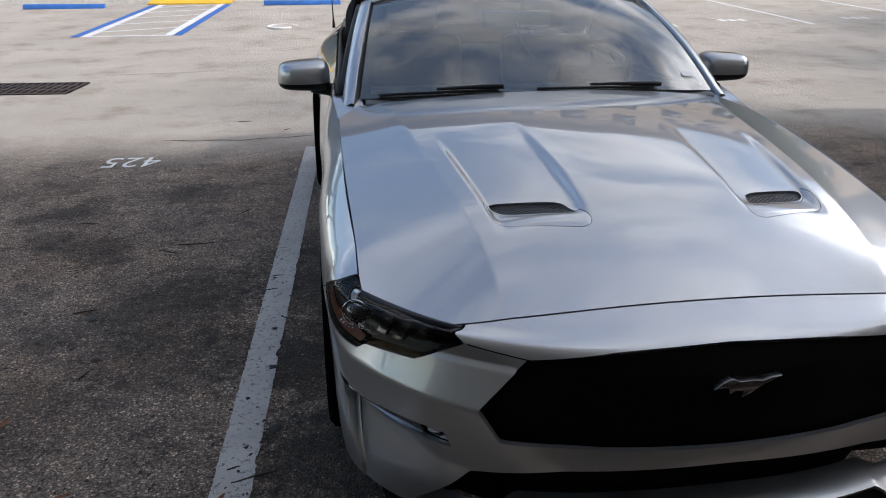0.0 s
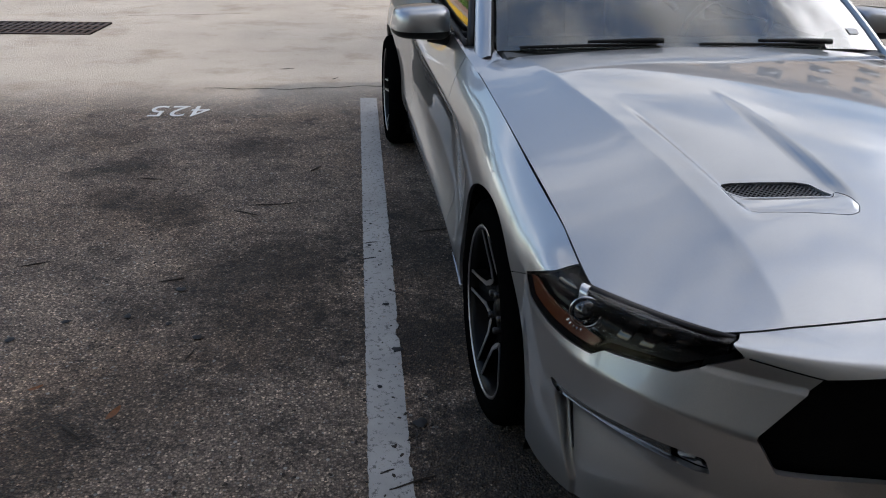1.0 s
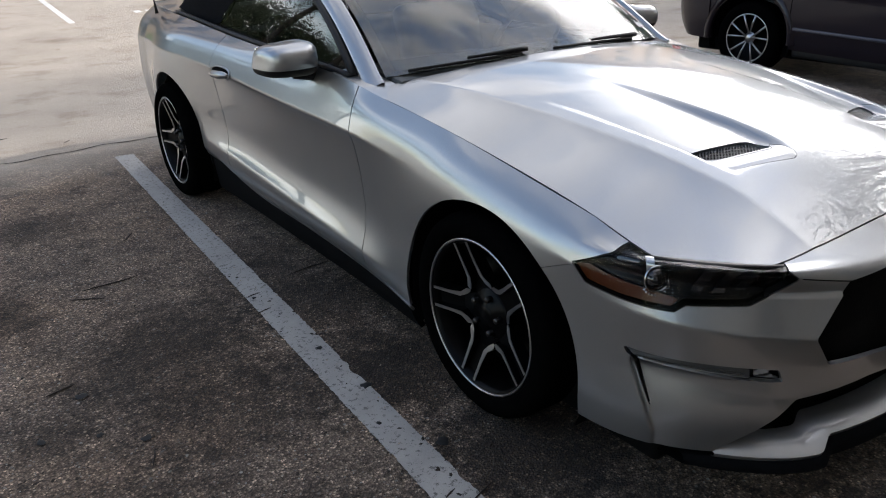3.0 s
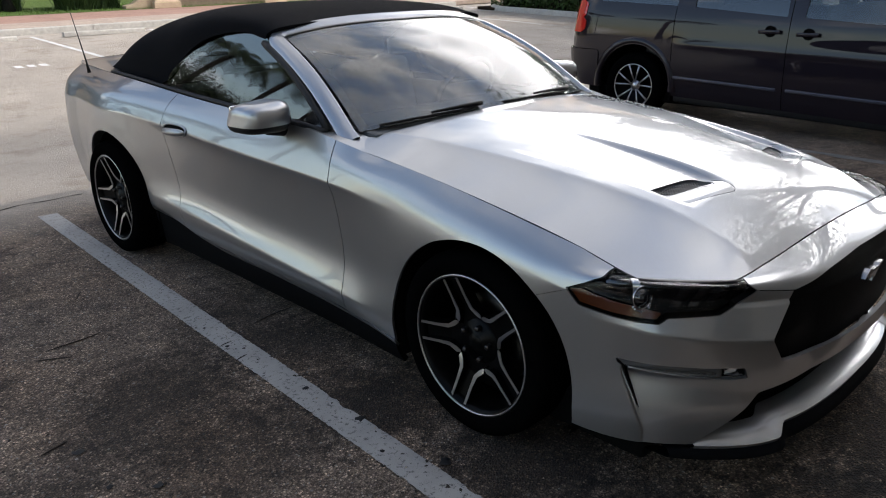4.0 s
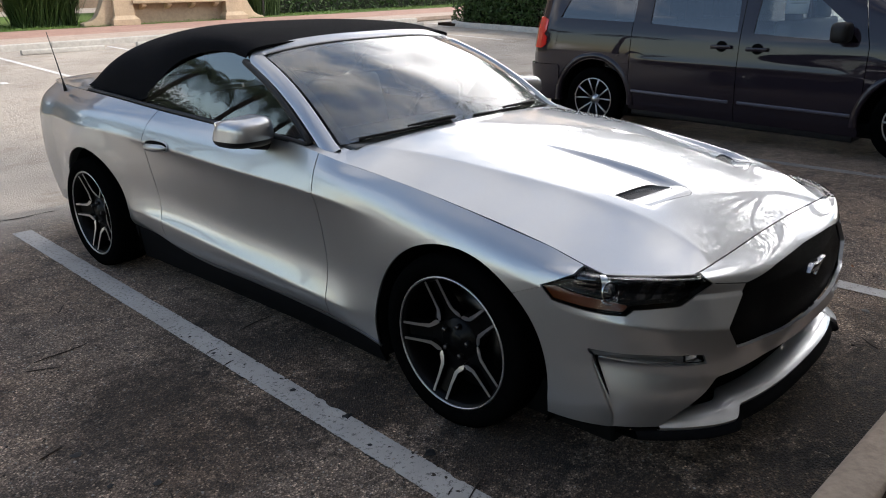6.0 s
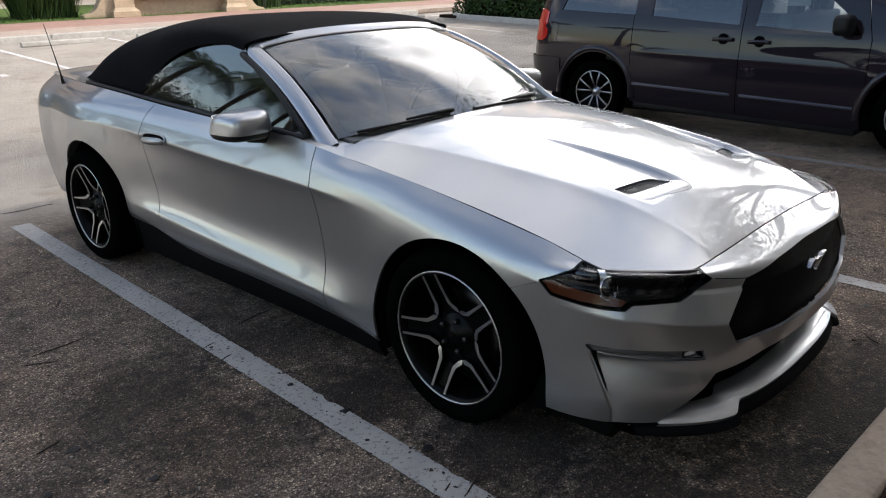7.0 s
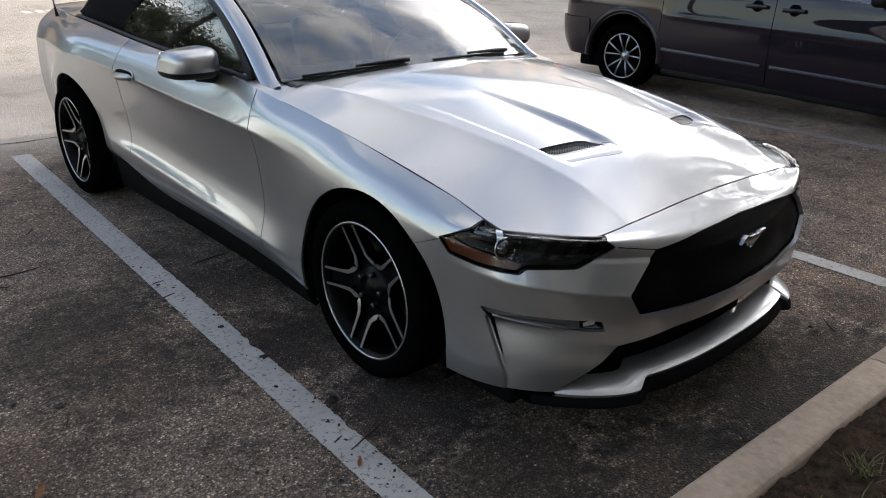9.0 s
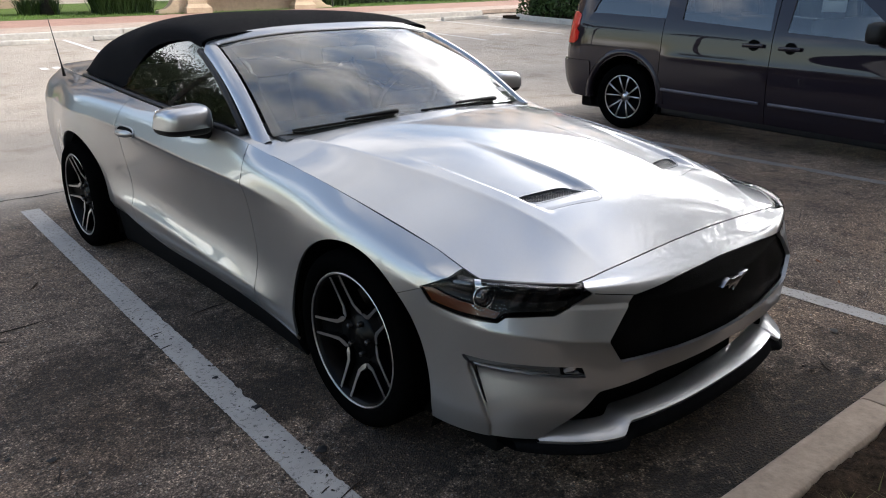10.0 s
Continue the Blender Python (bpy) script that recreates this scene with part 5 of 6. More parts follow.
# door handles
for s in (-1, 1):
    def skin(y, z, out):
        zz = [float(SIDE_Z[k](y)) for k in range(7)]
        ww = [float(SIDE_W[k](y)) for k in range(7)]
        return (s * (float(np.interp(z, zz, ww)) + out), y, z)
    # flat dark oval laid on the skin stands for the shade in the recess
    oval = [(1.925 + 0.108 * math.copysign(abs(math.cos(a)) ** 0.7, math.cos(a)), 0.790 + 0.025 * math.copysign(abs(math.sin(a)) ** 0.8, math.sin(a))) for a in np.linspace(0, 2 * math.pi, 40)[:-1]]
    b = bmesh.new()
    vs = [b.verts.new(skin(y, z, 0.004)) for y, z in oval]
    mid = b.verts.new(skin(1.925, 0.790, 0.002))
    for i in range(len(vs)):
        b.faces.new([vs[i], vs[(i + 1) % len(vs)], mid])
    handle = part("door_handle", b, DARK, car, "silver door handle over a flat dark oval for the recess's shade")
    part("handle_ring", tube_bm([skin(y, z, 0.005) for y, z in oval] + [skin(*oval[0], 0.005)], 0.0045, 8), SILVER, handle)
    grip = [skin(1.925 + t * 0.104, 0.784 - 0.006 * t, 0.010 + 0.014 * (1 - t * t)) for t in np.linspace(-1, 1, 14)]
    part("grip", tube_bm(grip, 0.016, 10, taper=[0.006 + 0.013 * (1 - abs(t) ** 4) for t in np.linspace(-1, 1, 14)]), SILVER, handle)
# badge: a plain bright swept shape
badge_pts = [(0.03 + 0.8 * (a - 0.03), 0.553 + 0.8 * (b - 0.553)) for a, b in [(-0.065, 0.552), (-0.040, 0.572), (-0.015, 0.582), (0.010, 0.572), (0.050, 0.574), (0.075, 0.570), (0.090, 0.578), (0.128, 0.582), (0.102, 0.570), (0.080, 0.560), (0.060, 0.548), (0.040, 0.532), (0.018, 0.522), (0.026, 0.540), (0.000, 0.545), (-0.018, 0.535), (-0.022, 0.555), (-0.045, 0.556)]]
part("badge", prism_bm(badge_pts, -0.912, -0.890, "y", 0.0015), BADGE, car, "bright swept badge on the grille")
# aerial
part("aerial", tube_bm([(-0.765, 3.165, 0.965), (-0.767, 3.178, 1.03), (-0.770, 3.215, 1.14), (-0.775, 3.275, 1.305)], 0.004, 8, taper=[0.011, 0.005, 0.0033, 0.0022]), BLACK_PLASTIC, car, "thin black whip aerial")
# cabin
tub = box_bm(-0.72, 0.72, 0.60, 2.95, 0.28, 0.875)
bmesh.ops.delete(tub, geom=[f for f in tub.faces if f.normal.z > 0.9], context="FACES")
part("cabin_tub", tub, CABIN_GREY, car)
dash = [(-0.02, 0.80), (0.62, 0.905), (0.85, 0.925), (1.02, 0.905), (1.06, 0.82), (0.98, 0.62), (0.95, 0.30), (0.5, 0.30)]
part("dashboard", prism_bm([(y, z) for y, z in dash[1:]], -0.69, 0.69, "x", 0.015), CABIN_GREY, car, angle=40)
for s in (-1, 1):
    seat = part("seat", box_bm(s * 0.36 - 0.25, s * 0.36 + 0.25, 1.30, 1.82, 0.30, 0.56, 0.06, 3), LEATHER, car, "black leather front seat")
    part("seat_back", box_bm(-0.25, 0.25, -0.07, 0.07, 0, 0.58, 0.055, 3, m=pose(s * 0.36, 1.78, 0.46, -16)), LEATHER, seat)
    part("headrest", box_bm(-0.13, 0.13, -0.05, 0.05, 0, 0.19, 0.045, 3, m=pose(s * 0.36, 1.97, 1.04, -10)), LEATHER, seat)
part("rear_bench", box_bm(-0.62, 0.62, 2.35, 2.75, 0.35, 0.90, 0.06, 3), CABIN_GREY, car)
steer = lathe_bm([(0.185 + 0.014 * math.cos(a), 0.014 * math.sin(a)) for a in np.linspace(0, 2 * math.pi, 9)[:-1]], 40, "z", True)
steer.transform(pose(0.37, 1.19, 0.90, -62))
wheel_s = part("steering_wheel", steer, BLACK_PLASTIC, car)
part("wheel_pad", box_bm(-0.16, 0.16, -0.05, 0.05, -0.02, 0.02, 0.015, m=pose(0.37, 1.19, 0.90, -62)), BLACK_PLASTIC, wheel_s)
rear_mirror = part("rear_view_mirror", box_bm(-0.15, 0.15, -0.018, 0.018, -0.035, 0.035, 0.016, 3, m=pose(0.0, 1.16, 1.160, -12)), TRIM_GREY, car, "pale grey rear-view mirror")
part("mirror_stalk", tube_bm([(0, 1.155, 1.15), (0.01, 1.09, 1.06), (0.02, 0.93, 1.02)], 0.012, 8), BLACK_PLASTIC, rear_mirror)
part("permit_sticker", sheet_bm(screen_patch(0.80, 0.88, 0.10, 0.14, 2, 2, 0.003)), PAPER, screen, "small white permit sticker")
# the seam from the headlight's tip to the grille
skin_pts = BODY[0][BODY[0][:, 1] < -0.45]
for s in (-1, 1):
    seam = []
    for q in np.linspace(0, 1, 12):
        x, z = -0.560 + 0.137 * q, 0.645 - 0.026 * q
        d = np.hypot(skin_pts[:, 0] - x, skin_pts[:, 2] - z)
        near = np.argsort(d)[:5]
        wgt = 1 / (d[near] + 1e-3)
        seam.append((x, float((skin_pts[near, 1] * wgt).sum() / wgt.sum()), z))
    fit_y = np.polyfit([p[0] for p in seam], [p[1] for p in seam], 2)
    part("bumper_seam", tube_bm([(-s * p[0], float(np.polyval(fit_y, p[0])) - 0.0005, p[2]) for p in seam], 0.0014, 6), DARK, car)

# ---- the minivan in the next stall ----
van = thing("minivan", "dark charcoal minivan with alloy wheels, parked in the next stall", "van")
VX = 5.60                                        # its middle; it stands like the car, nose towards -y
VAN_W = (0.930, 0.975, 0.985, 0.975, 0.950, 0.865, 0.790, 0.60)
VAN_Z = (0.190, 0.38, 0.66, 0.90, 1.060, 1.36, 1.62, 1.735)
VAN_BACK = (3.74, 3.83, 3.86, 3.82, 3.79, 3.73, 3.64, 3.48)
VAN_NOSE = (-1.05, -1.12, -1.14, -1.08, -0.80, -0.15, 0.35, 0.70)


def van_line(k, u):
    u = np.asarray(u, float)
    y0, y1 = -0.35 + (0.9 if k > 4 else 0.0) + (0.35 if k > 5 else 0), 3.15
    side_y = y0 + (u - 1) * (y1 - y0)
    th, ph = np.clip(u, 0, 1) * math.pi / 2, np.clip(u - 2, 0, 1) * math.pi / 2
    w = np.where(u < 1, VAN_W[k] * np.sin(th) ** 0.72, np.where(u <= 2, VAN_W[k], VAN_W[k] * np.cos(ph) ** 0.5))
    y = np.where(u < 1, y0 + (VAN_NOSE[k] - y0) * np.cos(th) ** 0.72, np.where(u <= 2, side_y, y1 + (VAN_BACK[k] - y1) * np.sin(ph) ** 0.5))
    return np.stack([VX - w, y, VAN_Z[k] + 0.034 * (np.clip(y, -1, 3.8) - 1.3)], -1)


vu = np.concatenate([np.linspace(0, 1, 40)[:-1], np.linspace(1, 2, 150)[:-1], np.linspace(2, 3, 40)])
van_pts = through_lines([van_line(k, vu) for k in range(8)], np.linspace(0, 7, 112))
van_crease = van_pts[..., 2] - 0.034 * (van_pts[..., 1] - 1.3) - 0.735                # a crease runs along the doors
van_pts[..., 0] -= 0.012 * np.where(van_crease > 0, np.exp(-np.abs(van_crease) / 0.05), np.exp(-np.abs(van_crease) / 0.014)) * step(0.15, 0.5, van_pts[..., 1]) * step(2.5, 2.2, van_pts[..., 1])
VAN_SIDE = grid_mesh(van_pts)
VAN_SIDE = (VAN_SIDE[0], [tuple(reversed(f)) for f in VAN_SIDE[1]])


WIN_REAR = [(3.33, 1.185), (3.22, 1.40), (3.10, 1.60), (2.42, 1.60), (2.43, 1.140)]
WIN_MID = [(2.24, 1.130), (2.24, 1.58), (1.37, 1.55), (1.34, 1.055)]
WIN_FRONT = [(1.19, 1.050), (1.16, 1.53), (0.86, 1.50), (0.42, 1.15), (0.28, 0.985)]
V_ARCH_R, V_ARCH_F = circle_out(2.865, 0.335, 0.425), circle_out(-0.21, 0.335, 0.425)
seam_a = lambda v: v[:, 1] - (2.44 - 0.02 * (v[:, 2] - 0.7))  # noqa: E731
seam_b = lambda v: v[:, 1] - 1.305                             # noqa: E731
seam_c = lambda v: v[:, 1] - (0.20 + 0.25 * np.maximum(0, v[:, 2] - 0.95))  # noqa: E731
VG = 0.0035
not_glass = [outside(p, side_yz) for p in (WIN_REAR, WIN_MID, WIN_FRONT)]
TAIL_LAMP = [(3.56, 0.86), (3.50, 0.90), (3.49, 0.98), (3.54, 1.01), (3.50, 1.05), (3.49, 1.16), (3.55, 1.19), (3.95, 1.19), (3.95, 0.86)]
lamp_cut = outside(TAIL_LAMP, side_yz, 0.002)
low_cut = lambda v: v[:, 2] - (0.225 + 0.034 * (v[:, 1] - 1.3))  # noqa: E731
bump_cut = lambda v: np.maximum(3.30 - v[:, 1], v[:, 2] - 0.69)  # noqa: E731
panels = [("rear_quarter", clips(VAN_SIDE, lambda v: seam_a(v) - VG, V_ARCH_R, not_glass[0], lamp_cut, low_cut, bump_cut)),
          ("sliding_door", clips(VAN_SIDE, lambda v: -seam_a(v) - VG, lambda v: seam_b(v) - VG, V_ARCH_R, not_glass[1], low_cut)),
          ("front_door", clips(VAN_SIDE, lambda v: -seam_b(v) - VG, lambda v: seam_c(v) - VG, V_ARCH_F, not_glass[2], low_cut)),
          ("front_end", clips(VAN_SIDE, lambda v: -seam_c(v) - VG, V_ARCH_F, low_cut)),
          ("rear_bumper", clips((VAN_SIDE[0] + (-0.012, 0.03, 0), VAN_SIDE[1]), lambda v: -bump_cut(v) - VG, low_cut))]


def far_half(mesh):
    return np.asarray(mesh[0]) * (-1, 1, 1) + (2 * VX, 0, 0), [tuple(reversed(f)) for f in mesh[1]]


lamp_mesh = clips((VAN_SIDE[0] + (-0.006, 0.010, 0), VAN_SIDE[1]), polygon_side(TAIL_LAMP, side_yz), lambda v: VX - 0.55 - v[:, 0])
for half in (lambda m: m, far_half):
    for name_, mesh_ in panels:
        part(name_, edged(half(mesh_), 0.03), GUNMETAL, van)
    part("tail_lamp", edged(half(lamp_mesh), 0.03), RED_LENS, van, "tall red tail lamp")
    for p, pane_ in ((WIN_REAR, VAN_GLASS), (WIN_MID, VAN_GLASS), (WIN_FRONT, VAN_GLASS_FRONT)):
        g = clips(VAN_SIDE, polygon_side(p, side_yz, True, 0.012))
        part("side_window", bm_of(half((g[0] + (0.010, 0, 0), g[1]))), pane_, van, "tinted van window")
# white panel with dark bars, set just inside the front window by guess
panel_sheet = part("lined_panel", box_bm(-0.0015, 0.0015, -0.10, 0.10, -0.09, 0.09, m=pose(VX - 0.855, 0.86, 1.31, 0, 8)), PAPER, van, "white lined panel inside the window")
for k in range(5):
    part("dark_bar", box_bm(-0.0025, -0.0018, -0.08, 0.08 - 0.012 * (k % 3), -0.003, 0.003, m=pose(VX - 0.855, 0.86, 1.365 - 0.027 * k, 0, 8)), CABIN_GREY, panel_sheet)
roof_rows = np.array([[(VX + p * 0.60, y, 1.735 + 0.034 * (y - 1.3) + 0.035 * (1 - p * p)) for p in np.linspace(-1, 1, 15)] for y in np.linspace(0.75, 3.42, 20)])
part("roof", sheet_bm(roof_rows, 0.02, flip=True), GUNMETAL, van)
part("cabin_floor", box_bm(VX - 0.86, VX + 0.86, -0.9, 3.5, 0.17, 0.30, 0.03), DARK, van)
part("cabin_back", box_bm(VX - 0.80, VX + 0.80, 3.35, 3.42, 0.3, 1.6, 0.02), DARK, van)
for k, y in enumerate((0.95, 1.95, 2.75)):
    row = part("seat_row", box_bm(VX - 0.70, VX + 0.70, y, y + 0.16, 0.55, 1.15, 0.05), CABIN_GREY, van)
    for x in (-0.42, 0.42):
        part("headrest", box_bm(VX + x - 0.13, VX + x + 0.13, y + 0.03, y + 0.13, 1.13, 1.34, 0.04), CABIN_GREY, row)
for y0, y1, zz in ((1.36, 2.40, 0.415), (0.27, 1.27, 0.376)):
    part("side_moulding", merge(*[box_bm(VX - 0.994, VX - 0.965, y0, y1, -0.014, 0.014, 0.005, 2, m=Matrix.Translation((0, 0, zz)) @ Matrix(((1, 0, 0, 0), (0, 1, 0, 0), (0, 0.040, 1, -0.040 * y0), (0, 0, 0, 1))))]), MOULDING, van, "dull grey side moulding")
part("lower_cladding", box_bm(VX - 0.925, VX + 0.925, 0.24, 2.42, 0.165, 0.255, 0.02, m=Matrix(((1, 0, 0, 0), (0, 1, 0, 0), (0, 0.034, 1, -0.034 * 1.3), (0, 0, 0, 1)))), BLACK_PLASTIC, van)
for y, z in ((1.47, 0.925), (1.13, 0.910)):
    h = part("door_handle", box_bm(VX - 1.012, VX - 0.985, y - 0.10, y + 0.10, z - 0.018, z + 0.018, 0.012, 3), GUNMETAL, van, "dark door handle")
    # flat dark disc on the door stands for the recess's shade
    part("handle_shade_disc", lathe_bm([(0.0, 0.0), (0.045, 0.0), (0.050, 0.004)], 24, "x"), DARK, h).matrix_local = pose(VX - 0.982, y, z + 0.004, 0, 0, 180)
vm = bmesh.new()
bmesh.ops.create_uvsphere(vm, u_segments=24, v_segments=14, radius=1)
for v in vm.verts:
    x, y, z = v.co
    f = 1 / max(abs(x) ** 4 + abs(y) ** 4 + abs(z) ** 4, 1e-6) ** 0.25
    v.co = Vector((VX - 1.075 + x * f * 0.115, 0.40 + y * f * 0.075, 1.075 + z * f * 0.085))
part("door_mirror", vm, BLACK_PLASTIC, van, "black van door mirror")
for y in (2.865, -0.21):
    for s in (-1, 1):
        w = part("wheel", lathe_bm([(0.225, 0.095), (0.235, 0.110), (0.262, 0.117), (0.300, 0.114), (0.326, 0.098), (0.334, 0.075), (0.334, -0.075), (0.325, -0.10), (0.235, -0.10)], 56), RUBBER, van, "black alloy wheel with slim bright spokes")
        w.matrix_local = pose(VX + s * 0.865, y, 0.334, 0, 0, 0 if s > 0 else 180)
        part("rim", lathe_bm([(0.228, 0.096), (0.222, 0.104), (0.215, 0.085), (0.205, 0.02), (0.0, 0.015)], 48), RIM_BLACK, w)
        part("rim_edge", lathe_bm([(0.2285, 0.1015), (0.2260, 0.1055), (0.2190, 0.1050), (0.2165, 0.1015)], 48, closed=True), MACHINED, w)
        part("hub_cap", lathe_bm([(0.0, 0.080), (0.026, 0.078), (0.034, 0.070), (0.055, 0.050)], 24), MACHINED, w)
        for k in range(5):
            for d in (-0.20, 0.20):
                a = 2 * math.pi * k / 5 + 0.3
                p0 = (0.072, 0.045 * math.cos(a + d * 0.6), 0.045 * math.sin(a + d * 0.6))
                p1 = (0.088, 0.130 * math.cos(a + d * 1.25), 0.130 * math.sin(a + d * 1.25))
                p2 = (0.099, 0.222 * math.cos(a + d * 1.45), 0.222 * math.sin(a + d * 1.45))
                part("spoke", tube_bm([p0, p1, p2], 0.008, 6, taper=[0.007, 0.009, 0.010]), MACHINED, w)
        well = bmesh.new()
        rows = []
        for k in range(25):
            a = math.pi * (k / 24) * 1.2 - math.pi * 0.1
            rows.append([well.verts.new((VX + s * x, y + 0.44 * math.cos(a), 0.335 + 0.44 * math.sin(a))) for x in (0.95, 0.60)])
        for p, q in zip(rows, rows[1:]):
            well.faces.new([p[0], p[1], q[1], q[0]])
        well.faces.new([r[1] for r in rows])
        part("wheel_well", well, DARK, van)
for y in (2.865, -0.21):
    for s in (-1, 1):
        lip = []
        for k in range(29):
            a = math.pi * (-0.03 + 1.06 * k / 28)
            lip.append([(VX + s * (0.985 + dx), y + r * math.cos(a), 0.335 + 0.034 * (y - 1.3) * 0.3 + r * math.sin(a)) for r, dx in ((0.422, -0.05), (0.424, 0.012), (0.445, 0.018), (0.478, 0.004), (0.490, -0.03))])
        flare = sheet_bm(np.array(lip))
        bmesh.ops.recalc_face_normals(flare, faces=flare.faces)
        part("wheel_arch_lip", flare, GUNMETAL, van)

# ---- the far side of the lot ----
def far_z(u, v):
    x, y = lot(u, v)
    return float(ground_z(x, min(y, 40)))


def lot_pose(u, v, lift=0.0, turn=0.0):
    x, y = lot(u, v)
    return pose(x, y, far_z(u, v) + lift, 0, 0, turn - math.degrees(LOT))


# wheel stops
def wheel_stop(mat, label):
    prof = [(-0.085, 0.0), (-0.070, 0.085), (-0.045, 0.105), (0.045, 0.105), (0.070, 0.085), (0.085, 0.0)]
    return tagged(part("wheel_stop", prism_bm(prof, -0.92, 0.92, "x", 0.012), mat, angle=35), label, "wheel stop", "wheel stops")


grey_stop = wheel_stop(CONCRETE_FAR, "weathered pale concrete wheel stop on asphalt")
grey_stop.matrix_world = lot_pose(3.9, 17.35)
for u in (1.10, 6.55, 9.25, 11.95, 14.2):
    copy_thing(grey_stop, lot_pose(u, 17.35 if u < 11 else 17.2, 0, 0.6 if u == 1.10 else -0.4))
blue_stop = wheel_stop(PAINT_BLUE, "bright blue painted wheel stop on asphalt")
blue_stop.matrix_world = lot_pose(-7.75, 17.35)
copy_thing(blue_stop, lot_pose(-2.2, 17.45))

# accessible bay: hatched aisle between blue and white lines
for u, mat in ((-5.80, PAINT_BLUE), (-5.62, PAINT_FAR), (-4.20, PAINT_FAR), (-4.03, PAINT_BLUE)):
    flat_strip("bay_line", u - 0.075, u + 0.075, 12.1, 17.9, mat, 0.007, "blue and white lines of an accessible bay", "road marking")
for v in (12.15, 12.75, 13.9, 15.0, 16.1, 17.2):
    pts = np.array([[(*lot(u, v + d + (u + 5.55) * (0.0 if v < 12.2 else 0.42)), 0.0) for d in (-0.05, 0.05)] for u in np.linspace(-5.55, -4.27, 6)])
    pts[..., 2] = ground_z(pts[..., 0], pts[..., 1]) + 0.008
    tagged(part("hatch_line", sheet_bm(pts), PAINT_FAR), "white hatch line between the blue bays", "road marking", "hatch lines", "structure")
tagged(part("bay_symbol", tube_bm([(*lot(-2.28 + 0.28 * math.cos(a), 13.15 + 0.42 * math.sin(a)), far_z(-2.28, 13.15) + 0.002) for a in np.linspace(0, 5.4, 22)], 0.022, 4), PAINT_FAR), "worn white bay symbol on asphalt", "road marking", kind="structure")
# faint far stall numbers, unreadable: plain bars
for u in (1.15, 6.6, 9.2, 11.8):
    for k in range(3):
        flat_strip("worn_marking", u - 0.28 + 0.2 * k, u - 0.16 + 0.2 * k, 12.75, 13.05, PAINT_FAR, 0.006, "worn white stall marking on asphalt", "road marking")

# kerb, pavement, turf


def far_sheet(name, u0, u1, v0, v1, mat, lift, label, category):
    us = np.linspace(u0, u1, max(2, int((u1 - u0) / 1.5)))
    pts = np.array([[(*lot(u, v), far_z(u, v) + lift) for v in np.linspace(v0, v1, 6)] for u in us])
    return tagged(part(name, sheet_bm(pts, 0.12), mat), label, category, kind="structure")


def far_kerb(u0, u1):
    rows = []
    for u in np.linspace(u0, u1, 8):
        rows.append([(*lot(u, v), far_z(u, 18.5) + z) for v, z in ((18.38, -0.02), (18.40, 0.13), (18.43, 0.15), (18.62, 0.15), (18.64, 0.0))])
    bm = sheet_bm(np.array(rows), flip=True)
    bmesh.ops.recalc_face_normals(bm, faces=bm.faces)
    return tagged(part("far_kerb", bm, CONCRETE_FAR, angle=40), "pale concrete kerb of the far pavement", "kerb", "far kerb lengths", "structure")


for a in (-30, -24, -18, -12):
    far_kerb(a, a + 5.99)
for a in (-4.0, 0.0, 4.0, 8.0, 12.0):
    far_kerb(a, a + 3.98)
ramp = np.array([[(*lot(u, v), far_z(u, 18.5) + z) for v, z in ((17.95, 0.012), (18.35, 0.07), (18.64, 0.15))] for u in np.linspace(-6.0, -4.0, 6)])
tagged(part("kerb_ramp", sheet_bm(ramp, 0.03), PAINT_YELLOW), "yellow painted kerb ramp", "ramp", kind="structure")
far_sheet("pavement", -30, 30, 18.63, 20.1, PAVER_PALE, 0.149, "pale paver band of the far pavement", "pavement")
far_sheet("paver_band", -30, 30, 20.104, 22.55, PAVER, 0.149, "pink paver band of the far pavement", "pavement")
far_sheet("turf", -30, 40, 22.56, 30.0, GRASS_SOIL, 0.155, "green turf behind the far pavement", "grass")


WEEDS = ((-0.20, -1.43, 46, 0.022), (-0.48, -1.43, 34, 0.045), (-0.36, -1.56, 24, 0.05), (-0.02, -1.52, 20, 0.05), (1.15, -1.60, 90, 0.06), (0.45, -1.55, 16, 0.05), (0.95, -1.75, 24, 0.06))


def blades(name, count, where, height, width, mat, label, category, lean=0.3, seed=1):
    """Upright blades, each one a bent strip."""
    rng = np.random.default_rng(seed)
    verts, faces = [], []
    for _ in range(count):
        x, y, z = where(rng)
        h, a = height * rng.uniform(0.55, 1.15), rng.uniform(0, 2 * math.pi)
        d = np.array([math.cos(a), math.sin(a), 0])
        o = np.array([-d[1], d[0], 0]) * width * 0.5
        p = np.array([x, y, z])
        q = p + d * lean * h * rng.uniform(0.1, 0.5) + (0, 0, h * 0.6)
        r = p + d * lean * h * rng.uniform(0.5, 1.4) + (0, 0, h)
        i = len(verts)
        verts += [p - o, p + o, q + o * 0.8, q - o * 0.8, r]
        faces += [(i, i + 1, i + 2, i + 3), (i + 3, i + 2, i + 4)]
    return tagged(part(name, bm_fast(verts, faces), mat), label, category, kind="stuff")


def bm_fast(verts, faces):
    me = bpy.data.meshes.new("tmp")
    me.from_pydata([tuple(v) for v in verts], [], faces)
    bm = bmesh.new()
    bm.from_mesh(me)
    bpy.data.meshes.remove(me)
    return bm


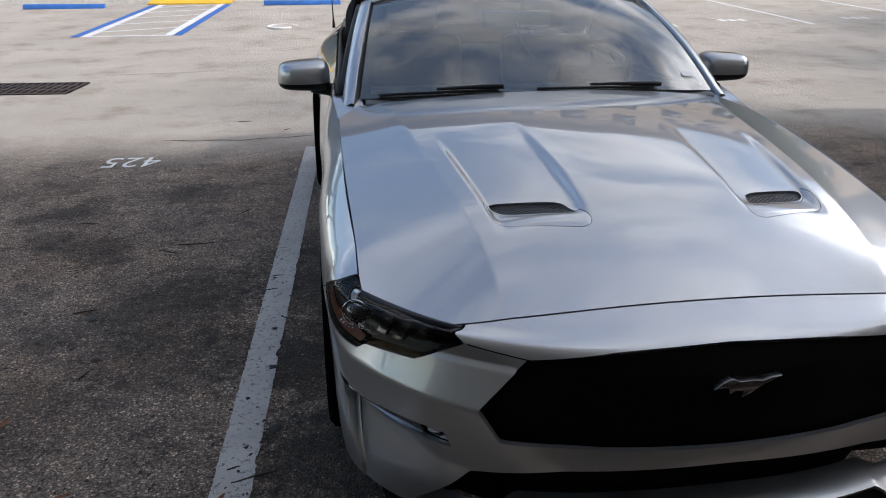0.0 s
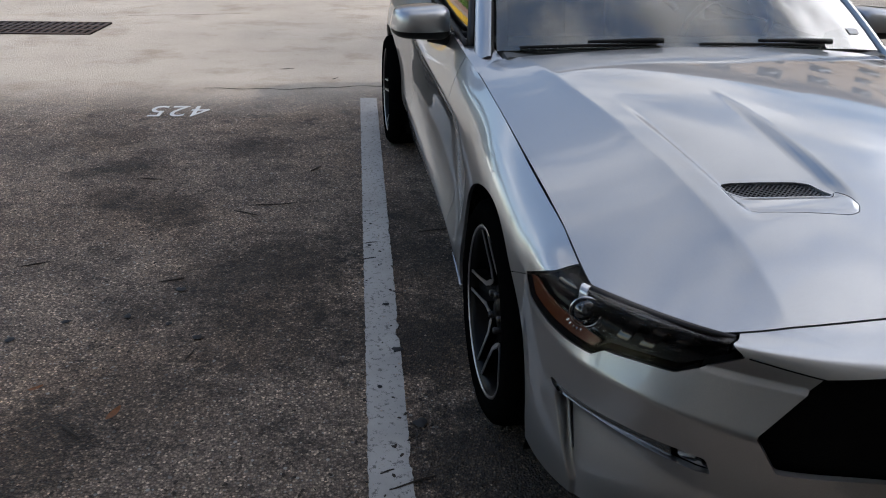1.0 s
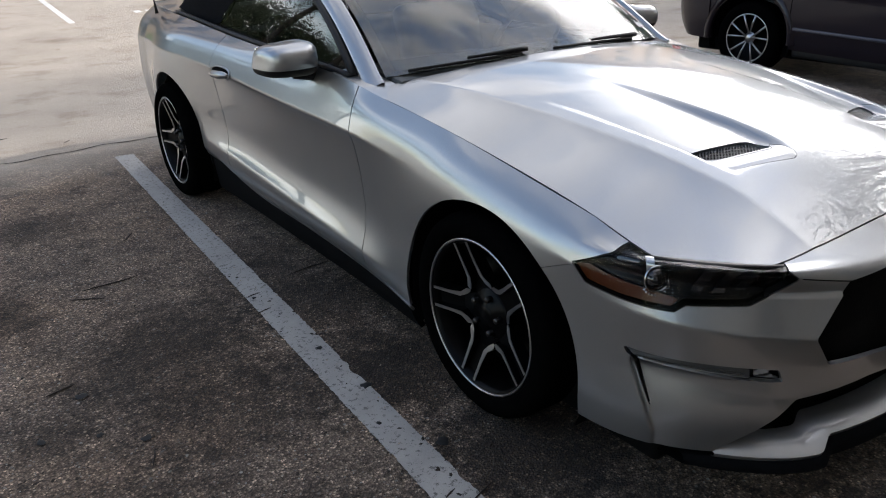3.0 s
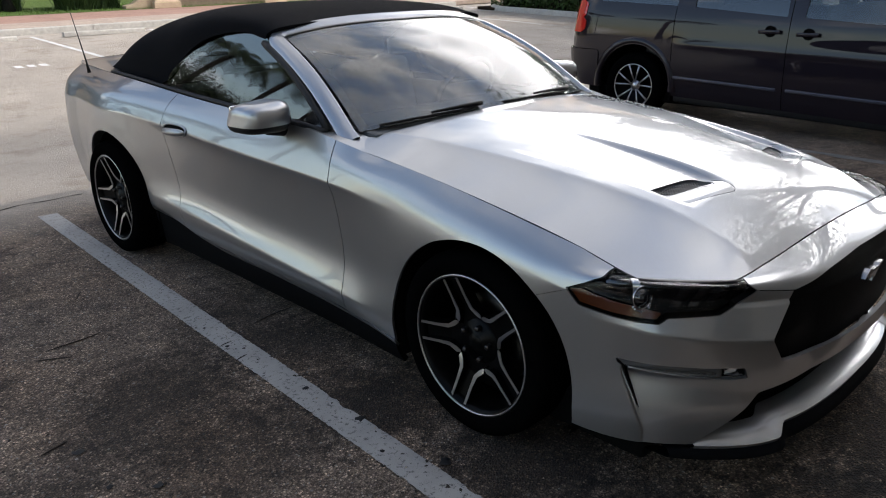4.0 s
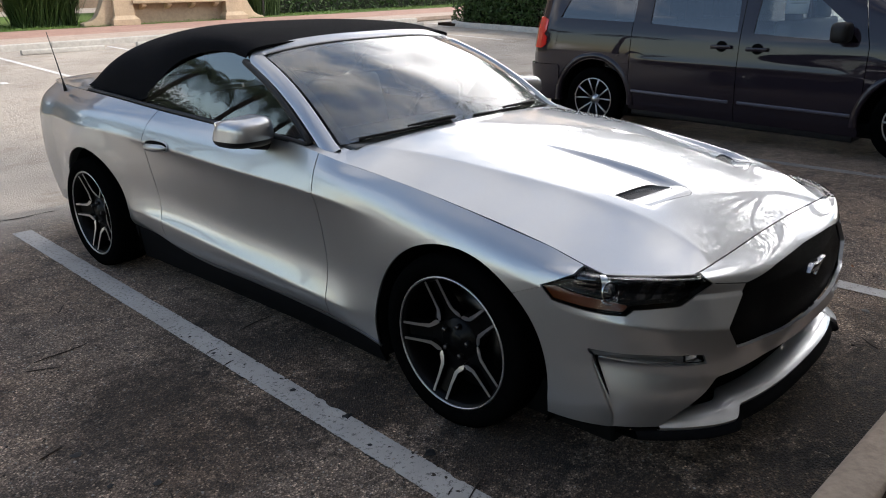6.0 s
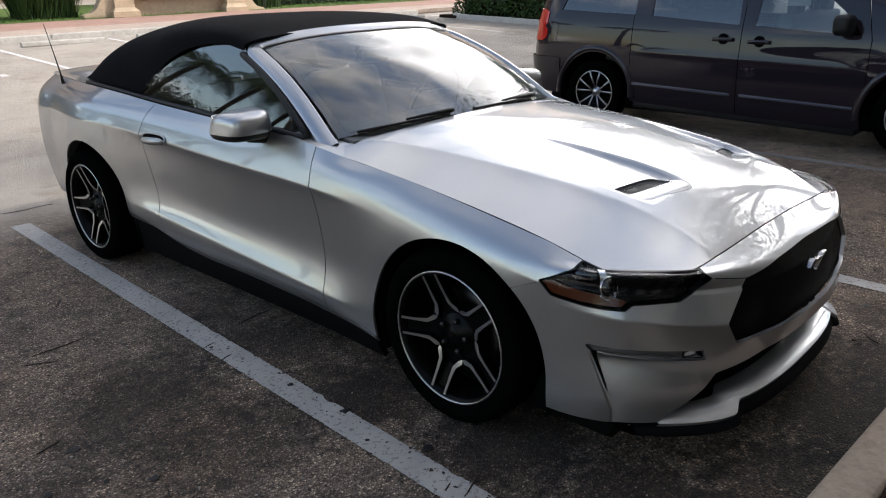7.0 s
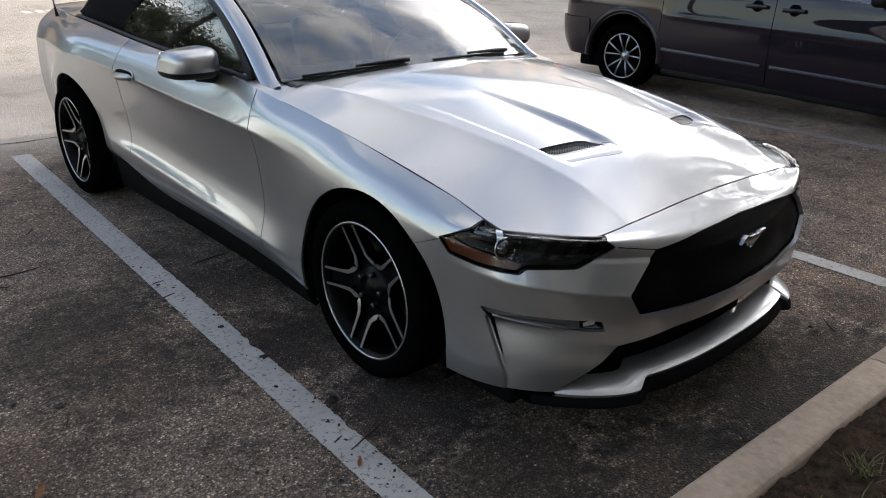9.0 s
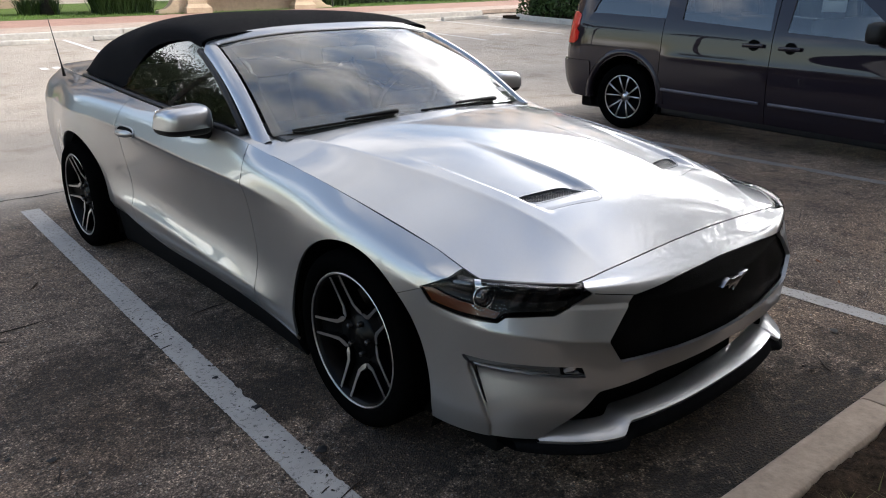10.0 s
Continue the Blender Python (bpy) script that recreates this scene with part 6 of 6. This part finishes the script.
def leaf_quads(rng, centres, size, droop=0.3):
    """Small pointed leaves round the given centres."""
    n = len(centres)
    d = rng.normal(size=(n, 3))
    d[:, 2] -= droop
    d /= np.linalg.norm(d, axis=1)[:, None]
    e = np.cross(d, rng.normal(size=(n, 3)))
    e /= np.linalg.norm(e, axis=1)[:, None]
    s = (size * rng.uniform(0.6, 1.35, n))[:, None]
    a, b, c, f = centres, centres + d * s * 0.5 + e * s * 0.26, centres + d * s, centres + d * s * 0.5 - e * s * 0.26
    verts = np.stack([a, b, c, f], 1).reshape(-1, 3)
    return verts, [(4 * i, 4 * i + 1, 4 * i + 2, 4 * i + 3) for i in range(n)]


def hedge(name, u0, u1, v0, v1, height, count, size, label, seed):
    """A clipped hedge: most of its leaves lie near its faces, over a dark sheet that paints the shade inside."""
    rng = np.random.default_rng(seed)
    u, v = rng.uniform(u0, u1, count), rng.uniform(v0, v1, count)
    top = height * (0.93 + 0.05 * np.sin(u * 3.1) + 0.04 * np.sin(v * 5.0 + 1))
    h = rng.uniform(0.02, 1, count) * top
    deep = np.abs(rng.normal(0, 0.13, count))
    face = rng.uniform(size=count)
    u = np.where(face < 0.25, u0 + deep, u)
    v = np.where((face >= 0.25) & (face < 0.62), v0 + deep, v)
    h = np.where(face > 0.72, top - deep * 0.7, h)
    pts = np.array([(*lot(a, b), far_z(a, b) + 0.12 + c) for a, b, c in zip(u, v, h)])
    verts, faces = leaf_quads(rng, pts, size)
    ob = tagged(part(name, bm_fast(verts, faces), LEAF_DARK), label, "hedge", kind="stuff")
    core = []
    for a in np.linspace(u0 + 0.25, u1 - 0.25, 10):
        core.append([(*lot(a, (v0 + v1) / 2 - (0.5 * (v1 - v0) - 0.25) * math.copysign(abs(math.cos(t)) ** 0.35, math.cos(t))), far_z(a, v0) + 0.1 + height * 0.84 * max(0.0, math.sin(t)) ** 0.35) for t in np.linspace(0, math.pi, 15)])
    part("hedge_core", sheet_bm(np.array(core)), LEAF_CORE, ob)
    return ob


hedge("hedge", 15.9, 24.0, 9.5, 16.6, 1.75, 26000, 0.12, "clipped broad-leaved hedge in a raised bed", 3)
hedge("far_hedge", 13.5, 30.0, 23.8, 25.2, 1.3, 7000, 0.14, "low clipped hedge behind turf", 4)
hedge("back_hedge", 11.9, 30.0, 26.5, 29.0, 3.5, 9000, 0.22, "tall dark hedge behind the turf", 5)
dark_trunk = thing("garden_tree", "dark tree trunk standing in the far turf", "tree")
part("trunk", tube_bm([(*lot(3.55, 24.2), far_z(3.55, 24.2) + 0.1), (*lot(3.5, 24.2), 1.7), (*lot(3.6, 24.3), 3.4)], 0.2, 10, taper=[0.24, 0.19, 0.17]), PALM_BARK, dark_trunk)
for nm, pts in (("bed_kerb", [(24.0, 17.1), (17.0, 17.1), (16.2, 16.9), (15.65, 16.4), (15.45, 15.6), (15.45, 8.8)]),):
    rows = []
    fine = []
    for (ua, va), (ub, vb) in zip(pts, pts[1:]):
        for t in np.linspace(0, 1, 6)[:-1]:
            fine.append((ua + (ub - ua) * t, va + (vb - va) * t))
    fine.append(pts[-1])
    for i, (u, v) in enumerate(fine):
        du, dv = np.subtract(fine[min(i + 1, len(fine) - 1)], fine[max(i - 1, 0)])
        n = np.array([dv, -du]) / math.hypot(du, dv)
        if n @ np.array([19.0 - u, 13.0 - v]) < 0:
            n = -n
        rows.append([(*lot(u + n[0] * d, v + n[1] * d), far_z(u, v) + z) for d, z in ((0, -0.02), (0.02, 0.13), (0.04, 0.15), (0.16, 0.15), (0.18, 0.02))])
    kb = sheet_bm(np.array(rows))
    bmesh.ops.recalc_face_normals(kb, faces=kb.faces)
    tagged(part(nm, kb, CONCRETE_FAR, angle=40), "pale kerb round the hedge bed", "kerb", kind="structure")
far_sheet("hedge_bed", 15.6, 24.5, 8.8, 16.95, MULCH, 0.09, "dark soil of the hedge bed", "soil")


def on_turf(u0, u1, v0, v1):
    def where(rng):
        u, v = rng.uniform(u0, u1), rng.uniform(v0, v1)
        return (*lot(u, v), far_z(u, v) + 0.15)
    return where


blades("turf_grass", 14000, on_turf(-14, 26, 22.6, 25.0), 0.07, 0.012, LEAF_GRASS, "short green turf grass", "grass", 0.6, 7)
blades("reed_shrub", 2600, on_turf(4.9, 6.5, 23.4, 24.6), 1.25, 0.03, LEAF_REED, "fountain of tall green reed leaves", "shrub", 0.75, 8)
blades("reed_shrub", 1600, on_turf(12.7, 13.6, 23.2, 24.2), 1.2, 0.03, LEAF_REED, "fountain of tall green reed leaves", "shrub", 0.35, 9)
for k, (u, v) in enumerate(((15.2, 25.2), (17.6, 25.4), (20.0, 25.8))):
    blades("yucca", 70, (lambda u, v: lambda rng: (*lot(u + rng.normal() * 0.05, v + rng.normal() * 0.05), far_z(u, v) + 0.55))(u, v), 0.9, 0.06, LEAF_REED, "spiky yucca before the hedge", "shrub", 1.2, 20 + k)
for u, v in ((3.4, 24.6), (1.6, 24.4), (-0.2, 24.8)):
    blades("low_shrub", 700, on_turf(u - 0.5, u + 0.5, v - 0.4, v + 0.4), 0.55, 0.03, LEAF_REED, "low green shrub by the wall", "shrub", 0.9, int(30 + u * 3))

# cream garden wall with piers and scrolled ends
wall_g = thing("garden_wall", "cream stucco garden wall with two piers, bench ledge and scrolled ends", "wall", kind="structure")


def wall_part(name, bm, mat=None):
    bm.transform(lot_pose(9.6, 22.95, 0.12))
    return part(name, bm, mat or STUCCO, wall_g, angle=35)


for u in (-1.95, 1.85):
    pier = [(-0.42, 0.0), (-0.42, 0.16), (-0.36, 0.22), (-0.31, 0.28), (-0.29, 1.05), (-0.30, 1.10), (-0.36, 1.14), (-0.38, 1.20), (-0.38, 1.30), (-0.33, 1.34), (-0.33, 1.6)]
    b = bmesh.new()
    rings = []
    for r, z in pier:
        rings.append([b.verts.new((u + sx_ * -r, sy_ * -r, z)) for sx_, sy_ in ((-1, -1), (1, -1), (1, 1), (-1, 1))])
    for p, q in zip(rings, rings[1:]):
        for i in range(4):
            b.faces.new([p[i], p[(i + 1) % 4], q[(i + 1) % 4], q[i]])
    b.faces.new(rings[-1])
    bmesh.ops.recalc_face_normals(b, faces=b.faces)
    wall_part("pier", b)
    s = -1 if u < 0 else 1
    scroll = [(u + s * 0.2, 0.0), (u + s * 0.2, 0.95), (u + s * 0.38, 0.90), (u + s * 0.55, 0.74), (u + s * 0.68, 0.48), (u + s * 0.82, 0.26), (u + s * 0.98, 0.15), (u + s * 1.14, 0.12), (u + s * 1.22, 0.09), (u + s * 1.22, 0.0)]
    wall_part("scroll_end", prism_bm(scroll, -0.17, 0.17, "y", 0.02))
wall_part("wall_panel", box_bm(-1.65, 1.55, -0.02, 0.10, 0.0, 0.95), STUCCO_TAN_SHADE)
wall_part("ledge", box_bm(-1.66, 1.56, -0.36, 0.12, 0.62, 0.74, 0.02))
wall_part("ledge_rail", box_bm(-1.66, 1.56, -0.30, 0.10, 0.80, 0.92, 0.02))
wall_part("coping", box_bm(-1.66, 1.56, -0.22, 0.14, 0.98, 1.06, 0.015))
for k in range(4):
    wall_part("bracket", prism_bm([(-0.30, 0.62), (-0.30, 0.56), (-0.20, 0.50), (-0.02, 0.44), (-0.02, 0.62)], -1.35 + 0.83 * k, -1.20 + 0.83 * k, "x", 0.01))
wall_part("balustrade", box_bm(-1.66, 1.56, 0.02, 0.10, 1.06, 1.5), STUCCO_TAN_SHADE)
side_wall = thing("side_wall", "tan stucco wall behind shrubs", "wall", kind="structure")
sw = box_bm(-14.0, 5.6, 28.0, 28.3, 0.6, 3.4, 0.03)
part("wall_face", sw, STUCCO_TAN_SHADE, side_wall)
part("wall_coping", box_bm(-14.1, 5.7, 27.9, 28.4, 1.86, 2.0, 0.02), STUCCO, side_wall)
tagged(part("sign_post", tube_bm([(*lot(12.75, 22.9), far_z(12.75, 22.9) + 0.1), (*lot(12.75, 22.9), far_z(12.75, 22.9) + 2.6)], 0.035, 10), MOULDING), "slim grey metal post on the pavement edge", "post")

# drain grate in the lane
dg = thing("drain_grate", "rusty iron drain grate set in the lane", "drain", at=lot_pose(-4.62, 6.93, 0.004))
# flat dark plate, drawn for the shade in the pit
part("pit_shade_plate", box_bm(-0.62, 0.62, -0.40, 0.40, 0.0, 0.003), DARK, dg)
for k in range(15):
    part("grate_bar", box_bm(-0.60 + 0.083 * k, -0.565 + 0.083 * k, -0.39, 0.39, 0.003, 0.012), GRATE, dg)
for k in range(4):
    part("cross_bar", box_bm(-0.61, 0.61, -0.40 + 0.255 * k, -0.365 + 0.255 * k, 0.004, 0.014), GRATE, dg)

# stall number
txt = bpy.data.curves.new("stall_number", "FONT")
txt.body, txt.size, txt.align_x, txt.align_y, txt.extrude = "425", 0.40, "CENTER", "CENTER", 0.0008
txt.space_character = 1.05
num = new("stall_number", txt)
num.matrix_world = lot_pose(-2.45, 3.395, 0.005, 180) @ Matrix.Diagonal((0.66, 1.0, 1.0, 1.0))
bpy.context.view_layer.update()
me_num = bpy.data.meshes.new_from_object(num.evaluated_get(bpy.context.evaluated_depsgraph_get()))
mat_num = num.matrix_world.copy()
bpy.data.objects.remove(num)
num = tagged(new("stall_number", me_num), "worn white painted stall number 425 on asphalt", "road marking", kind="structure")
num.matrix_world = mat_num
me_num.materials.clear()
me_num.materials.append(PAINT_FAR)

# ---- behind and beside the camera: what shades the stalls and shows in paint and glass ----
# unseen block, added to keep the sun off the stalls
block = thing("stall_shade_block", "unseen long pale cream block added to shade the stalls", "building")
part("wall", box_bm(-5.6, 22, -15, -4.5, 0, 12.6, 0.1, 1), BLOCK_STUCCO, block)
part("roof", box_bm(-5.9, 22.3, -15.3, -4.5, 12.6, 13.0, 0.05, 1), CONCRETE_FAR, block)
for z in (1.6, 4.7, 7.8, 10.9):
    for k in range(8):
        part("window", box_bm(-4.8 + 3.4 * k, -3.1 + 3.4 * k, -4.52, -4.46, z - 0.7, z + 0.8), CABIN_GREY, block)
low_house = thing("low_building", "long low tan building behind the far trees", "building")
part("wall", box_bm(-10, 75, 40, 55, 0, 17.6, 0.1, 1), STUCCO_DARK, low_house)
part("roof", box_bm(-10.8, 75.8, 39.2, 55.8, 17.6, 18.4, 0.1, 1), WALL_BACK, low_house)
pane_bm = box_bm(-0.9, 0.9, 39.92, 40.0, -0.8, 0.8)
for k in range(17):
    for z in (3.0, 6.2, 9.4, 12.6, 15.6):
        part("window", pane_bm.copy(), GLASS_DARK, low_house).matrix_local = Matrix.Translation((-7 + 4.1 * k, 0, z))


def broad_tree(name, x, y, height, spread, seed, leaf_mat=LEAF_DARK, leaves=800):
    rng = np.random.default_rng(seed)
    t = thing(name, "broad-leaved shade tree beside the parking lot", "tree", "shade trees")
    trunk_top = height * 0.42
    pts = [(x + 0.10 * math.sin(k), y + 0.08 * math.cos(1.7 * k), trunk_top * k / 5) for k in range(6)]
    trunk = [tube_bm(pts, 0.2, 10, taper=[0.24, 0.21, 0.19, 0.17, 0.16, 0.14])]
    tips = []
    for k in range(9):
        a, up = k * 2.4 + rng.uniform(-0.3, 0.3), rng.uniform(0.30, 0.95)
        tip = np.array([x + spread * 0.62 * math.cos(a) * (1.15 - up * 0.6), y + spread * 0.62 * math.sin(a) * (1.15 - up * 0.6), trunk_top + (height - trunk_top) * up * 0.85])
        base = np.array(pts[-1])
        midp = base * 0.5 + tip * 0.5 + (0, 0, 0.5)
        trunk.append(tube_bm([base, midp, tip], 0.06, 7, taper=[0.10, 0.06, 0.02]))
        tips += [tip, midp * 0.4 + tip * 0.6]
    part("trunk", merge(*trunk), BARK, t)
    cents = []
    for tip in tips:
        p = rng.normal(size=(leaves, 3)) * (spread * 0.20, spread * 0.20, height * 0.075) + tip
        cents.append(p)
    verts, faces = leaf_quads(rng, np.concatenate(cents), 0.13)
    part("crown", bm_fast(verts, faces), leaf_mat, t)
    return t


broad_tree("shade_tree", 9.8, -0.9, 10.8, 4.4, 49, leaves=620)
broad_tree("shade_tree", 16.5, 7.4, 6.8, 3.6, 42)
broad_tree("shade_tree", 15.0, 2.6, 8.4, 3.8, 47)
broad_tree("shade_tree", -9.5, -3.2, 7.0, 3.6, 43)


def palm(x, y, height, lean, seed):
    rng = np.random.default_rng(seed)
    t = thing("palm_tree", "tall leaning feather palm on the far turf", "tree", "palms")
    pts = [(x + lean * (k / 7) ** 1.6, y, 0.6 + height * k / 7) for k in range(8)]
    part("trunk", tube_bm(pts, 0.15, 10, taper=[0.22, 0.16, 0.14, 0.13, 0.125, 0.12, 0.12, 0.15]), PALM_BARK, t)
    top = np.array(pts[-1])
    for k in range(22):
        a, rise = k * 2.4, rng.uniform(0.15, 1.0)
        length = rng.uniform(2.4, 3.0)
        spine = []
        for q in np.linspace(0, 1, 11):
            r = length * (q - 0.18 * q**3)
            spine.append(top + (math.cos(a) * r, math.sin(a) * r, length * (rise * 0.75 * q - (0.45 + 0.5 * rise) * q * q)))
        verts, faces = [], []
        for p, q in zip(spine[1:], spine[2:]):
            way = q - p
            way /= np.linalg.norm(way)
            across = np.cross(way, (0, 0, 1))
            across /= np.linalg.norm(across) + 1e-9
            for s in (-1, 1):
                for f in (0.0, 0.33, 0.66):
                    base = p + (q - p) * f
                    tip = base + across * s * 0.52 * rng.uniform(0.8, 1.1) + way * 0.28 - np.array([0, 0, 0.22])
                    i = len(verts)
                    verts += [base, base + way * 0.06, tip]
                    faces.append((i, i + 1, i + 2))
        bm = bm_fast(verts, faces)
        st = tube_bm(spine, 0.02, 5, taper=list(np.linspace(0.03, 0.006, 11)))
        part("frond", merge(bm, st), LEAF_SILHOUETTE, t)
    return t


palm(-8.5, 24.5, 5.8, -2.6, 51)
palm(-11.5, 24.0, 6.2, -2.9, 52)
palm(-14.5, 24.5, 6.6, -3.0, 53)
palm(-18.5, 22.5, 6.2, -2.2, 54)
palm(-24.5, 19.5, 6.0, -1.4, 55)
for x_, y_, seed_ in ((-6.0, 27.0, 61), (-9.8, 26.0, 62), (-2.5, 29.0, 63), (-13.5, 27.5, 64)):
    broad_tree("shade_tree", x_, y_, 5.2, 3.6, seed_, LEAF_SILHOUETTE)

# ---- litter on the asphalt ----
rng_s = np.random.default_rng(77)


def twig(x, y, length, turn, radius=0.0032):
    pts = []
    for k in range(6):
        q = k / 5 - 0.5
        pts.append((x + length * q * math.cos(turn) + 0.03 * length * math.sin(5 * q + x * 7), y + length * q * math.sin(turn) + 0.03 * length * math.cos(4 * q + y * 5), radius + 0.001))
    return tagged(part("twig", tube_bm(pts, radius, 5, taper=[radius * f for f in (0.6, 0.9, 1.0, 0.95, 0.8, 0.5)]), TWIG), "thin dry brown twig on asphalt", "twig", "litter")


for x, y, l, a in ((-1.67, 1.575, 0.13, -0.5), (-1.55, 1.68, 0.24, 0.12), (-2.02, -0.01, 0.10, -0.8), (-0.80, 1.29, 0.20, 0.15), (-1.11, 1.18, 0.05, 0.1), (-1.13, 1.02, 0.06, 0.2),
                   (-2.45, 1.1, 0.10, 0.3), (-1.9, 0.9, 0.09, 0.2), (-2.2, 2.1, 0.12, -0.3), (-1.35, 2.2, 0.1, 0.9), (-2.9, 0.6, 0.12, 0.5), (-1.75, 0.35, 0.07, 1.3), (-1.16, -0.28, 0.04, 0.3), (-1.10, -0.33, 0.13, 0.25), (-1.6, 4.9, 0.12, 0.1), (-1.2, 4.5, 0.07, 0.8), (2.74, 0.05, 0.16, 0.4), (0.78, -0.95, 0.12, 0.9)):
    twig(x, y, l, a)


def leaf(x, y, size, turn, mat, label):
    pts = []
    for t in np.linspace(-1, 1, 7):
        w = 0.36 * (1 - t * t) ** 0.8 + 0.01
        pts.append([(size * t, size * w * s, 0.010 + size * 0.25 * (s * s) * (0.5 + 0.5 * t) + 0.15 * size * t * t) for s in (-1, 0, 1)])
    bm = sheet_bm(np.array(pts), 0.0006)
    ob = tagged(part("leaf", bm, mat), label, "leaf", "litter")
    ob.matrix_world = pose(x, y, 0.0, 0, 0, turn)
    return ob


for x, y, s, a in ((-2.172, 0.20, 0.035, 20), (-1.915, 0.045, 0.05, 60), (-2.30, -0.30, 0.04, 100), (-1.62, -0.35, 0.035, 10), (1.95, -0.42, 0.04, 70), (1.72, -0.62, 0.03, 30), (-1.18, -0.42, 0.03, 50), (2.6, 1.2, 0.04, 10), (-2.5, -0.4, 0.05, 200)):
    leaf(x, y, s * 0.62, a, DEAD_LEAF, "curled brown dead leaf on asphalt")
leaf(0.70, -0.93, 0.034, 140, TWIG, "curled dark dead leaf near the kerb")
# tar specks on the white line and beside it
for x, y, r in ((-1.077, 0.306, 0.020), (-1.046, -0.085, 0.022), (-1.15, 0.10, 0.010), (-1.09, 0.62, 0.012), (-1.12, 1.15, 0.010), (1.13, -0.84, 0.020), (-2.35, 0.51, 0.016), (-1.85, 0.82, 0.018), (-1.74, 0.46, 0.016), (-2.0, 0.63, 0.014), (-2.2, 0.61, 0.015), (-1.85, 0.56, 0.013)):
    b = bmesh.new()
    n = 11
    vs = [b.verts.new((x + r * rng_s.uniform(0.6, 1.3) * math.cos(2 * math.pi * k / n), y + r * rng_s.uniform(0.6, 1.3) * math.sin(2 * math.pi * k / n), 0.0055)) for k in range(n)]
    top = b.verts.new((x, y, 0.011))
    for k in range(n):
        b.faces.new([vs[k], vs[(k + 1) % n], top])
    tagged(part("tar_speck", b, BLACK_PLASTIC), "small black tar speck on the ground", "speck", "tar specks")
# small stones
verts, faces = [], []
for _ in range(1500):
    x, y, r = rng_s.uniform(-3.6, 3.2), rng_s.uniform(-1.1, 3.4), rng_s.uniform(0.0022, 0.0055)
    i = len(verts)
    verts += [(x + r, y, 0.003), (x, y + r, 0.003), (x - r, y, 0.003), (x, y - r * 0.8, 0.003), (x, y, 0.003 + r)]
    faces += [(i, i + 1, i + 4), (i + 1, i + 2, i + 4), (i + 2, i + 3, i + 4), (i + 3, i, i + 4)]
tagged(part("grit", bm_fast(verts, faces), CONCRETE), "loose pale grit on asphalt", "grit", kind="stuff")
# dark crumbs of bark and leaf, gathered in patches
verts, faces = [], []
for cx, cy, spread, count in ((-2.1, 1.7, 0.30, 130), (-2.3, 2.3, 0.25, 90), (-1.6, 0.9, 0.40, 130), (-0.95, -0.3, 0.30, 150), (-0.75, 0.9, 0.25, 110), (-2.0, 0.0, 0.6, 160), (-0.3, -0.95, 0.35, 120), (-1.4, -0.6, 0.4, 120), (2.2, -0.4, 0.4, 90)):
    for _ in range(count):
        x, y, r, a = rng_s.normal(cx, spread), rng_s.normal(cy, spread), rng_s.uniform(0.003, 0.010), rng_s.uniform(0, 6.28)
        if y < -1.12:
            continue
        i = len(verts)
        ca, sa = math.cos(a), math.sin(a)
        for u, v, z in ((1.0, 0.1, 0), (0.2, 0.55, 0.1), (-0.9, 0.3, 0), (-0.7, -0.35, 0.1), (0.4, -0.5, 0), (0.0, 0.05, 0.55)):
            verts.append((x + r * (u * ca - v * sa), y + r * (u * sa + v * ca), 0.0045 + r * z))
        faces += [(i + k, i + (k + 1) % 5, i + 5) for k in range(5)]
tagged(part("leaf_crumbs", bm_fast(verts, faces), TWIG), "dark crumbs of bark and leaf on asphalt", "litter", kind="stuff")
# grass tufts in the soil bed
for k, (x, y, n_, r_) in enumerate(WEEDS):
    blades("weed_tuft", n_, (lambda x, y, r_: lambda rng: (rng.normal(x, r_), rng.normal(y, r_), 0.068))(x, y, r_), 0.045, 0.004, LEAF_WEED, "small yellow-green weeds in the soil bed", "weed", 1.3, 91 + k)
# long crack in the lane
def crack(name, pts, w):
    rows = [[(x, y - w * (0.6 + 0.8 * abs(math.sin(13 * x))), 0.0035), (x, y + w * (0.6 + 0.8 * abs(math.cos(11 * x))), 0.0035)] for x, y in pts]
    return tagged(part(name, sheet_bm(np.array(rows)), DARK), "thin dark crack in the asphalt", "crack", "cracks", "structure")


crack("crack", [(x, 4.20 + 0.03 * math.sin(5 * x) + 0.015 * math.sin(17 * x) + 0.02 * x, ) for x in np.linspace(-2.2, -0.6, 50)], 0.006)
crack("crack", [(x, 8.35 + 0.04 * math.sin(3 * x) + 0.25 * (x + 2.4) * 0.9) for x in np.linspace(-3.6, -2.3, 40)], 0.008)
